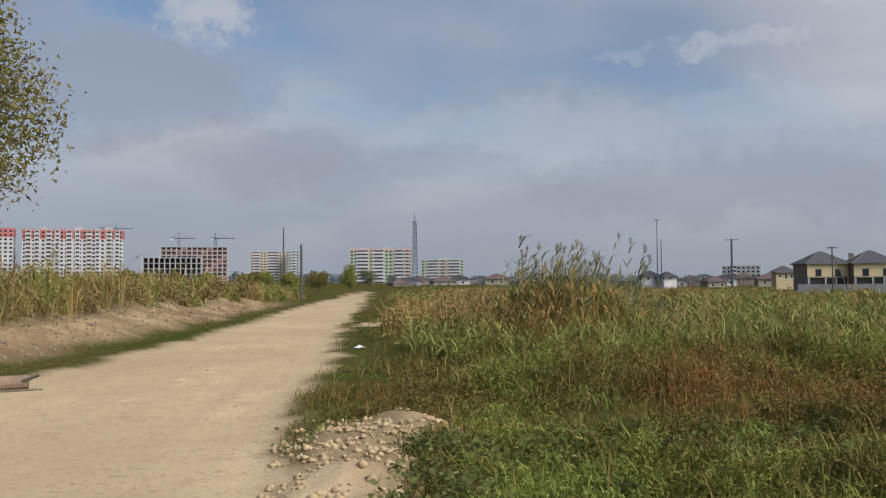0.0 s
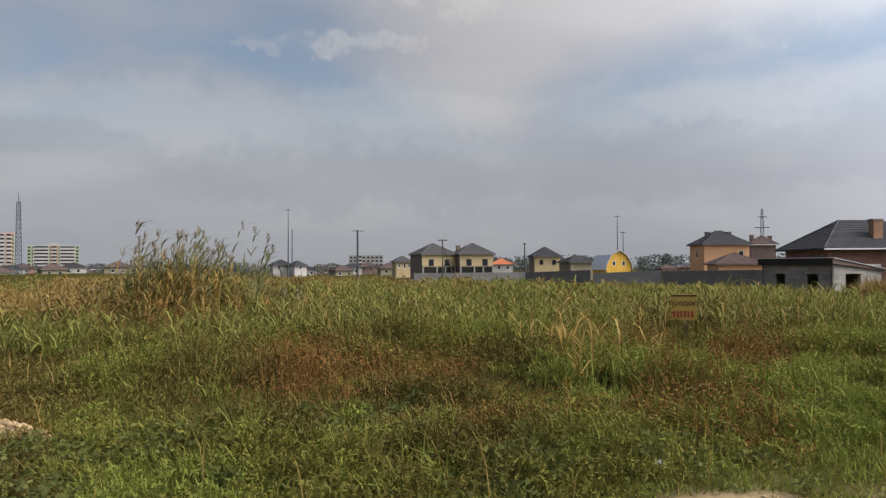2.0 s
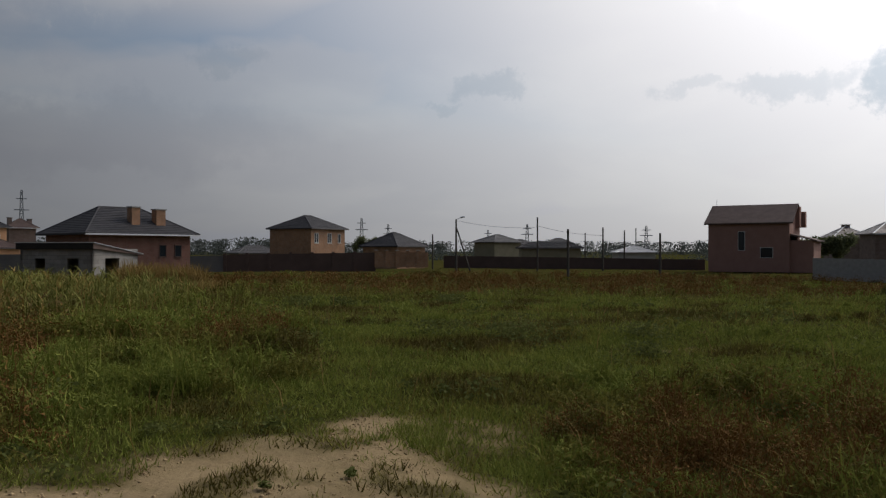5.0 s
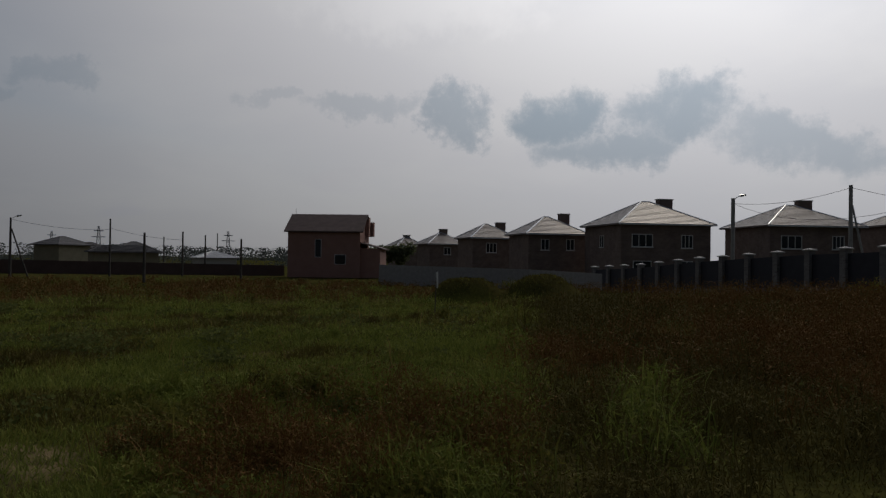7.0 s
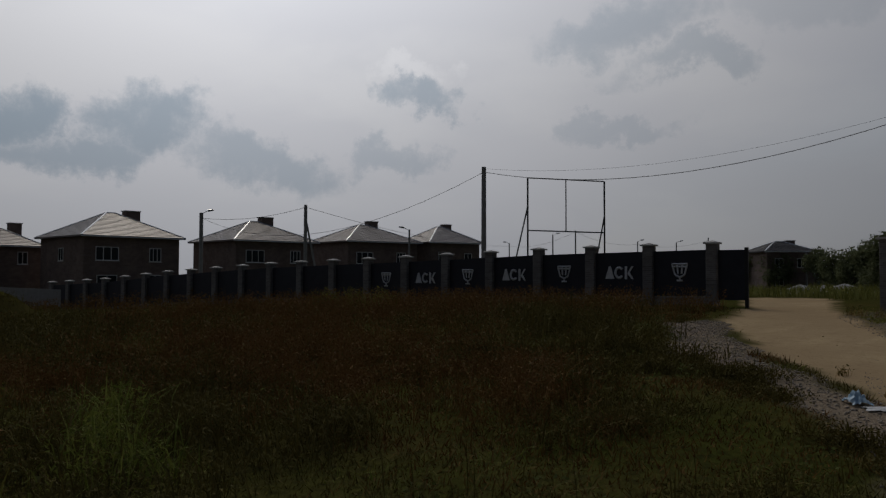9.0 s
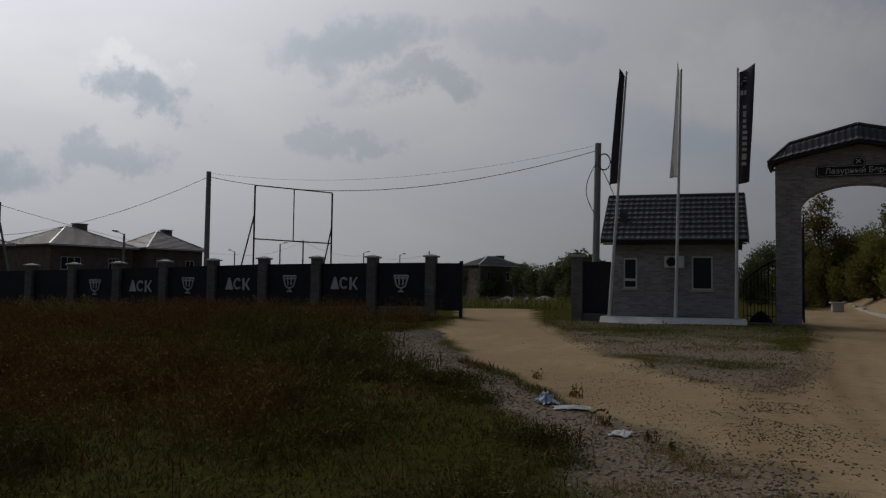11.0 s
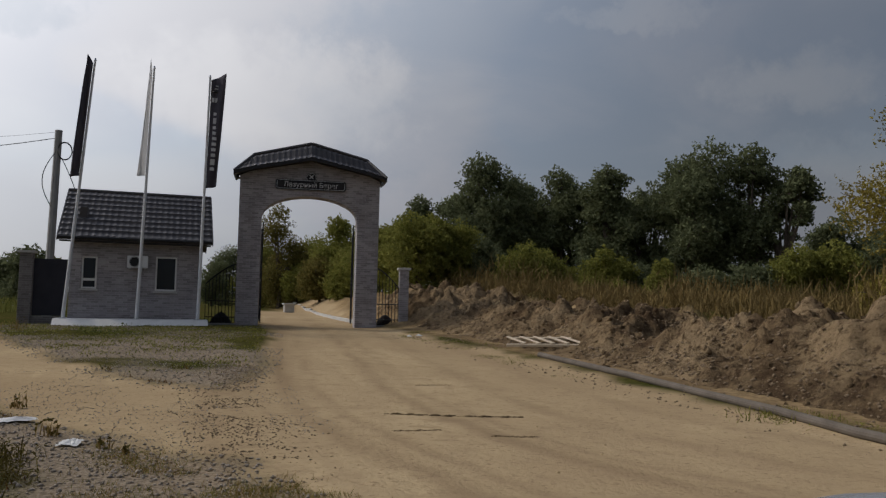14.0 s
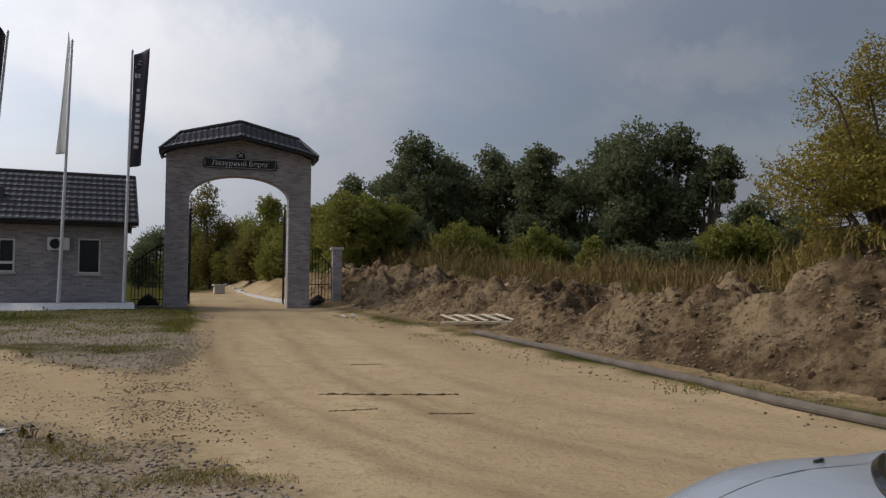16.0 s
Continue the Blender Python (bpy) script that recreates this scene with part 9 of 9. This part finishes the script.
    stones("bank_clods", x, y, RNG.uniform(0.02, 0.07, len(x)), M["clod"], "brown clods on the roadside bank", "soil")
    x, y = RNG.uniform(-1.7, 0.2, 3800), RNG.uniform(4.3, 8.9, 3800)
    keep = (inside(x, y, STRIP) > -0.2) & (fnoise(x, y, 0.5, 2) > 0.4)
    x, y = x[keep], y[keep]
    stones("spoil_clods", x, y, 0.005 + 0.045 * RNG.random(len(x)) ** 3.5, M["soil"], "pale sandy spoil lumps beside the road", "soil")


loose_ground()


def gravel_heaps():
    for az, d, r, h in ((166.6, 66, 1.9, 0.75), (169.2, 64, 2.1, 0.85), (168.0, 70, 1.6, 0.6)):
        cx, cy = polar(az, d)
        u, v = np.meshgrid(np.linspace(-1, 1, 25), np.linspace(-1, 1, 25))
        z = h * np.clip(1 - np.hypot(u, v), 0, 1) ** 0.8 + 0.10 * (fnoise(u * r + cx, v * r + cy, 0.5, 3) - 0.5)
        verts = np.stack([u * r, v * r, z - 0.12], -1).reshape(-1, 3)
        a = np.arange(24)[:, None] * 25 + np.arange(24)
        quads = np.stack([a, a + 1, a + 26, a + 25], -1).reshape(-1, 4)
        ob = tagged(new("gravel_heap", from_arrays("gravel_heap", verts, [quads], M["grey_concrete"], True)), "pale tipped heap of building gravel behind the drive", "gravel heap", "gravel heaps")
        ob.matrix_world = pose(cx, cy, ground_z(cx, cy))


gravel_heaps()


# ---------------------------------------------------------------- trees


def grow(rnd, start, direction, length, radius, depth, segments, tips, spread=0.6, up=0.25, kids=3):
    """A tapered limb with side limbs; collects bars and the places where leaves sit."""
    p, d = Vector(start), Vector(direction).normalized()
    n = 4
    for k in range(n):
        q = p + d * (length / n)
        r0, r1 = radius * (1 - 0.6 * k / n), radius * (1 - 0.6 * (k + 1) / n)
        segments.append((p.copy(), q.copy(), r0, r1))
        if depth <= 1:
            tips.append(q.copy())
        if depth > 0 and k >= 1:
            for c in range(kids if k == n - 1 else max(1, kids - 2)):
                side = Vector((rnd.uniform(-1, 1), rnd.uniform(-1, 1), rnd.uniform(-0.3, 0.6)))
                nd = (d * (1 - spread) + side.normalized() * spread + Vector((0, 0, up))).normalized()
                grow(rnd, q, nd, length * rnd.uniform(0.5, 0.75), r1 * 0.65, depth - 1, segments, tips, spread, up, kids)
        p = q
        d = (d + Vector((rnd.uniform(-1, 1), rnd.uniform(-1, 1), rnd.uniform(-0.4, 0.6))) * 0.14).normalized()


def tree(az, dist, height, leaf, label, seed, leaves=6000, size=0.22, clump=0.55, spread=0.6, up=0.22, trunk=0.35, droop=0.0, depth=2, x=None, y=None, base=None, slim=0.55, name="tree", squash=1.0, kids=3, stems=1, category="tree"):
    rnd = random.Random(seed)
    rng = np.random.default_rng(seed)
    if x is None:
        x, y = polar(az, dist)
    z = ground_z(x, y) - 0.15 if base is None else base
    t = thing(name, x, y, z, 0, label, category)
    segments, tips = [], []
    for s in range(stems):
        lean = Vector((rnd.uniform(-0.12, 0.12), rnd.uniform(-0.12, 0.12), 1)) if stems == 1 else Vector((rnd.uniform(-0.5, 0.5), rnd.uniform(-0.5, 0.5), 1))
        grow(rnd, (rnd.uniform(-0.3, 0.3) * (stems > 1), rnd.uniform(-0.3, 0.3) * (stems > 1), 0), lean, height * trunk, height * 0.022 / max(1, stems ** 0.5), depth, segments, tips, spread, up, kids)
    top = max(p.z for p in tips)
    f = height / (top + clump * 0.8)
    bm = bmesh.new()
    for a, b, r0, r1 in segments:
        rod(bm, a * f, b * f, max(0.02, r0), max(0.012, r1), n=6 if math.hypot(x, y) < 30 else 3)
    part("trunk", bm, M["bark"], t)
    pts = np.array([tuple(p * f) for p in tips])
    leaves, size = int(leaves * 1.25), size * 0.92
    k = rng.integers(0, len(pts), leaves)
    off = rng.normal(0, 1, (leaves, 3))
    off *= (clump * 1.35 * rng.random((leaves, 1)) ** 0.55) / np.linalg.norm(off, axis=1)[:, None]
    c = pts[k] + off
    c[:, 2] = c[:, 2] * squash - droop * np.abs(rng.normal(0, 1, leaves))
    c = c[c[:, 2] > 0.15]
    bl = Blades()
    bl.flakes(c, size * rng.uniform(0.6, 1.3, len(c)), slim * 1.3, rng)
    part("crown", bl.mesh("crown", M[leaf]), M[leaf], t)
    return t


def broad_tree(az, dist, rise, width, leaf, label, seed, lobes=14, leaves=14000, size=0.17, low=0.25, lobe=0.2, slim=0.6, tall=0.75, gaps=0.0, name="tree", category="tree", lean=0.0):
    """A tree whose top stands rise degrees over eye level: a forked trunk, limbs to each lobe of the crown, and leaves in rounded ragged lobes."""
    rnd, rng = random.Random(seed), np.random.default_rng(seed)
    x, y = polar(az, dist)
    z = ground_z(x, y) - 0.15
    height = 1.4 + dist * math.tan(radians(rise)) - z
    t = thing(name, x, y, z, -az, label, category)
    mid, half = height * (1 + low) / 2, height * (1 - low) / 2
    centres = []
    for k in range(lobes):
        d = rng.normal(size=3)
        d *= rng.random() ** 0.33 / np.linalg.norm(d)
        r = width * lobe * rnd.uniform(0.65, 1.25)
        taper = 1.0 - 0.35 * max(0.0, d[2])
        centres.append((d[0] * (width / 2 - r * 0.6) * taper + lean * (d[2] + 1) * 0.5, d[1] * (width / 2 - r * 0.6) * taper, mid + d[2] * (half - r * tall * 0.8), r))
    top = max(c[2] + c[3] * tall for c in centres)
    f = height / top
    bm = bmesh.new()
    fork = Vector((lean * 0.15, 0, height * max(0.16, low * 0.9)))
    n = 6 if dist < 30 else 4
    rod(bm, (0, 0, 0), fork, height * 0.026, height * 0.019, n=n)
    for cx, cy, cz, r in centres:
        end = Vector((cx, cy, cz * f))
        bend = fork.lerp(end, 0.5) + Vector((rnd.uniform(-0.2, 0.2), rnd.uniform(-0.2, 0.2), 0.12 * height * rnd.random()))
        rod(bm, fork, bend, height * 0.012, height * 0.008, n=n)
        rod(bm, bend, end, height * 0.008, height * 0.003, n=n)
        for k in range(3):
            rod(bm, end, end + Vector((rnd.uniform(-1, 1), rnd.uniform(-1, 1), rnd.uniform(-0.3, 1))) * r * 0.8, height * 0.003, height * 0.001, n=3)
    part("trunk", bm, M["bark"], t)
    c = np.array(centres)
    share = c[:, 3] ** 2 / (c[:, 3] ** 2).sum()
    pick = rng.choice(lobes, leaves, p=share)
    d = rng.normal(size=(leaves, 3))
    d /= np.linalg.norm(d, axis=1)[:, None]
    bump = 1 + 0.22 * np.sin(d[:, 0] * 5 + pick) * np.sin(d[:, 1] * 6 + 2 * pick) + 0.18 * np.sin(d[:, 2] * 9 + d[:, 0] * 7)
    rad = c[pick, 3] * bump * (0.25 + 0.8 * rng.random(leaves) ** 0.45)
    p = np.stack([c[pick, 0], c[pick, 1], c[pick, 2] * f], -1) + d * rad[:, None] * np.array([1, 1, tall])
    if gaps:
        p = p[(fnoise(p[:, 0] * 1.7 + p[:, 1], p[:, 2] * 1.7 + seed, 1.0, 2) > gaps)]
    p = p[p[:, 2] > 0.15]
    bl = Blades()
    bl.flakes(p, size * rng.uniform(0.6, 1.35, len(p)), slim * 1.3, rng)
    part("crown", bl.mesh("crown", M[leaf]), M[leaf], t)
    return t


# willow at the start of the road
broad_tree(320.9, 20, 23, 9.0, "leaf_willow", "tall willow turning yellow with drooping leaves", 5, 80, 150000, 0.105, 0.06, 0.16, 0.45, 1.2, 0.24)
# wood beside the gate
for k, (az, d, rise, w, n) in enumerate(((197.0, 58, 7.5, 4.2, 9000), (199.8, 60, 7.6, 4.5, 9000), (202.2, 54, 10.3, 6.6, 22000), (204.9, 57, 8.9, 6.0, 16000), (207.4, 55, 9.5, 5.2, 15000), (211.0, 52, 9.6, 5.4, 15000), (213.6, 56, 8.2, 5.5, 13000), (216.9, 52, 11.1, 7.4, 24000), (220.3, 52, 10.8, 5.0, 14000), (225.6, 58, 6.0, 5.0, 10000), (228.6, 58, 5.4, 5.0, 10000))):
    broad_tree(az, d, rise, w, "leaf_dark", "large dark broad-leaved tree behind the soil heap", 30 + k, 30, int(n * 1.5), 0.19, 0.08, 0.19, 0.6, 0.85, 0.30)
broad_tree(222.2, 51, 9.2, 3.6, "leaf_dark", "dark tree with an open leaning crown", 44, 16, 7000, 0.19, 0.35, 0.2, 0.6, 0.6, 0.40, lean=1.0)
for k, (az, d, rise, w, m, n) in enumerate(((195.4, 47, 5.6, 3.4, "leaf_green", 9000), (197.4, 42, 6.3, 4.4, "leaf_green", 14000), (199.8, 43, 5.8, 3.8, "leaf_green", 12000), (202.0, 45, 4.8, 3.6, "leaf_dark", 9000), (204.9, 42, 4.3, 4.0, "leaf_green", 11000), (207.0, 43, 3.8, 3.4, "leaf_green", 9000), (209.3, 44, 3.4, 3.0, "leaf_dark", 7000), (211.0, 42, 4.0, 3.2, "leaf_green", 8000), (213.3, 43, 2.9, 2.8, "leaf_dark", 6000), (214.6, 41, 3.2, 2.2, "leaf_green", 6000), (217.4, 43, 2.8, 3.4, "leaf_dark", 7000), (220.6, 43, 3.0, 3.4, "leaf_dark", 7000), (222.8, 44, 4.2, 3.4, "leaf_green", 8000), (225.4, 45, 4.6, 3.8, "leaf_green", 8000), (228.4, 46, 4.8, 4.0, "leaf_dark", 8000), (193.6, 52, 4.6, 3.4, "leaf_green", 8000))):
    broad_tree(az, d, rise, w, m, "bushy green shrub at the edge of the wood", 60 + k, 16, int(n * 1.4), 0.14, -0.1, 0.22, 0.6, 0.9, 0.27, name="shrub", category="shrub")
for az, d, rise, w, seed, n, title in ((233.6, 20.5, 15.2, 5.6, 21, 60000, "yellowing acacia on the soil heap"), (241.5, 19.5, 14.5, 5.0, 23, 26000, "yellowing acacia on the soil heap"), (230.0, 22.5, 7.0, 3.2, 25, 24000, "low yellowing acacia bush on the soil heap")):
    broad_tree(az, d, rise, w, "leaf_yellow", title, seed, 34, n, 0.075, 0.1, 0.15, 0.5, 0.85, 0.36)
# beyond the gate
for k, (az, d, rise, w, m, n) in enumerate(((187.6, 70, 6.6, 5.0, "leaf_willow", 9000), (186.2, 80, 4.0, 5.0, "leaf_green", 7000), (189.8, 76, 4.6, 5.0, "leaf_green", 8000), (191.6, 62, 5.8, 4.2, "leaf_green", 9000), (193.2, 58, 5.6, 4.0, "leaf_green", 9000), (184.0, 85, 3.4, 5.0, "leaf_dark", 6000), (183.0, 75, 2.6, 3.5, "leaf_dark", 4000), (190.4, 60, 3.0, 3.6, "leaf_willow", 6000), (185.6, 74, 2.6, 3.6, "leaf_green", 5000), (187.4, 84, 2.8, 5.0, "leaf_dark", 6000), (188.8, 68, 2.2, 3.2, "leaf_green", 5000), (192.4, 54, 2.8, 3.2, "leaf_green", 6000), (194.2, 50, 3.2, 3.0, "leaf_dark", 6000), (186.4, 98, 3.0, 7.0, "leaf_dark", 6000), (189.4, 98, 3.2, 7.0, "leaf_dark", 6000))):
    broad_tree(az, d, rise, w, m, "leafy tree beyond the entrance arch", 90 + k, 18, int(n * 1.7), 0.16, -0.1, 0.24, 0.6, 0.9, 0.26)
# behind the drive
for k, (az, d, rise, w, n) in enumerate(((172.0, 62, 3.0, 3.6, 6000), (170.9, 78, 2.6, 4.0, 5000), (168.8, 110, 2.0, 5.0, 4000), (167.5, 118, 2.0, 4.5, 4000), (165.2, 120, 1.7, 5.0, 4000), (169.8, 100, 1.9, 4.0, 4000), (163.6, 125, 1.6, 5.0, 4000), (157.5, 240, 1.4, 8.0, 3000), (159.0, 240, 1.3, 8.0, 3000))):
    broad_tree(az, d, rise, w, "leaf_dark", "dark tree in the distance behind the drive", 120 + k, 12, n, 0.24, -0.05, 0.24, 0.6, 0.9, 0.3)
# far left beside the road
for k, (az, d, rise, w, m, n) in enumerate(((353.2, 150, 1.3, 4.5, "leaf_green", 4000), (351.0, 130, 0.9, 4.0, "leaf_willow", 4000), (347.2, 95, 0.9, 3.6, "leaf_green", 4000), (346.0, 80, 0.8, 2.6, "leaf_willow", 3500), (349.2, 110, 0.8, 3.4, "leaf_green", 3500), (354.6, 190, 1.0, 5.0, "leaf_dark", 3000), (343.5, 70, 0.7, 2.6, "leaf_green", 3000), (338.9, 60, 1.0, 2.8, "leaf_dark", 3000), (341, 55, 0.8, 2.4, "leaf_willow", 3000))):
    broad_tree(az, d, rise, w, m, "roadside shrub beyond the dry bank", 150 + k, 8, n, 0.2, 0.0, 0.22, 0.6, 0.8, 0.28, name="shrub", category="shrub")
for k, (az, d, h) in enumerate(((102.3, 150, 6.3), (101.2, 150, 5.6), (104.3, 165, 6.0), (104.9, 170, 5.6), (71.0, 300, 8.5), (69.7, 300, 9.0), (73.4, 320, 8.0))):
    tree(az, d, h, "leaf_dark", "distant dark tree between houses", 170 + k, 2500, 0.5, 0.8, 0.6, 0.25, 0.3)


def far_woods():
    bl = Blades()
    spans = [(340, 357, 900, 9, 15), (356, 375, 700, 5, 9), (24, 48, 620, 9.5, 13), (47, 64, 560, 9, 12), (63, 100, 640, 8, 12), (100, 120, 420, 6, 9), (158, 176, 330, 6, 10), (225, 300, 200, 8, 13), (74, 97, 230, 3.0, 4.2), (357, 384, 340, 4.0, 5.5), (104, 119, 200, 3.0, 4.0), (178, 199, 150, 5.0, 8.0)]
    for a0, a1, d, h0, h1 in spans:
        n = int((a1 - a0) * radians(1) * d / 1.4)
        az = RNG.uniform(a0, a1, n)
        dd = d * RNG.uniform(0.95, 1.15, n)
        x, y = dd * np.sin(np.radians(az)), dd * np.cos(np.radians(az))
        h = RNG.uniform(h0, h1, n) * (0.85 + 0.3 * fnoise(az * 3, az, 4, 2))
        per = 120
        X, Y, H = (np.repeat(q, per) for q in (x, y, h))
        f = RNG.random(len(X)) ** 1.1
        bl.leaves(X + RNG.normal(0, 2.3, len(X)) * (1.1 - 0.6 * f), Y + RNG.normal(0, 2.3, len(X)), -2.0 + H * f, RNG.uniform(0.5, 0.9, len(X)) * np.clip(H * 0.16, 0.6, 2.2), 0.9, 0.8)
    bl.stuff("far_woods", M["leaf_hazed"], "low dark line of woods on the horizon, haze in its colour", "woods")


far_woods()
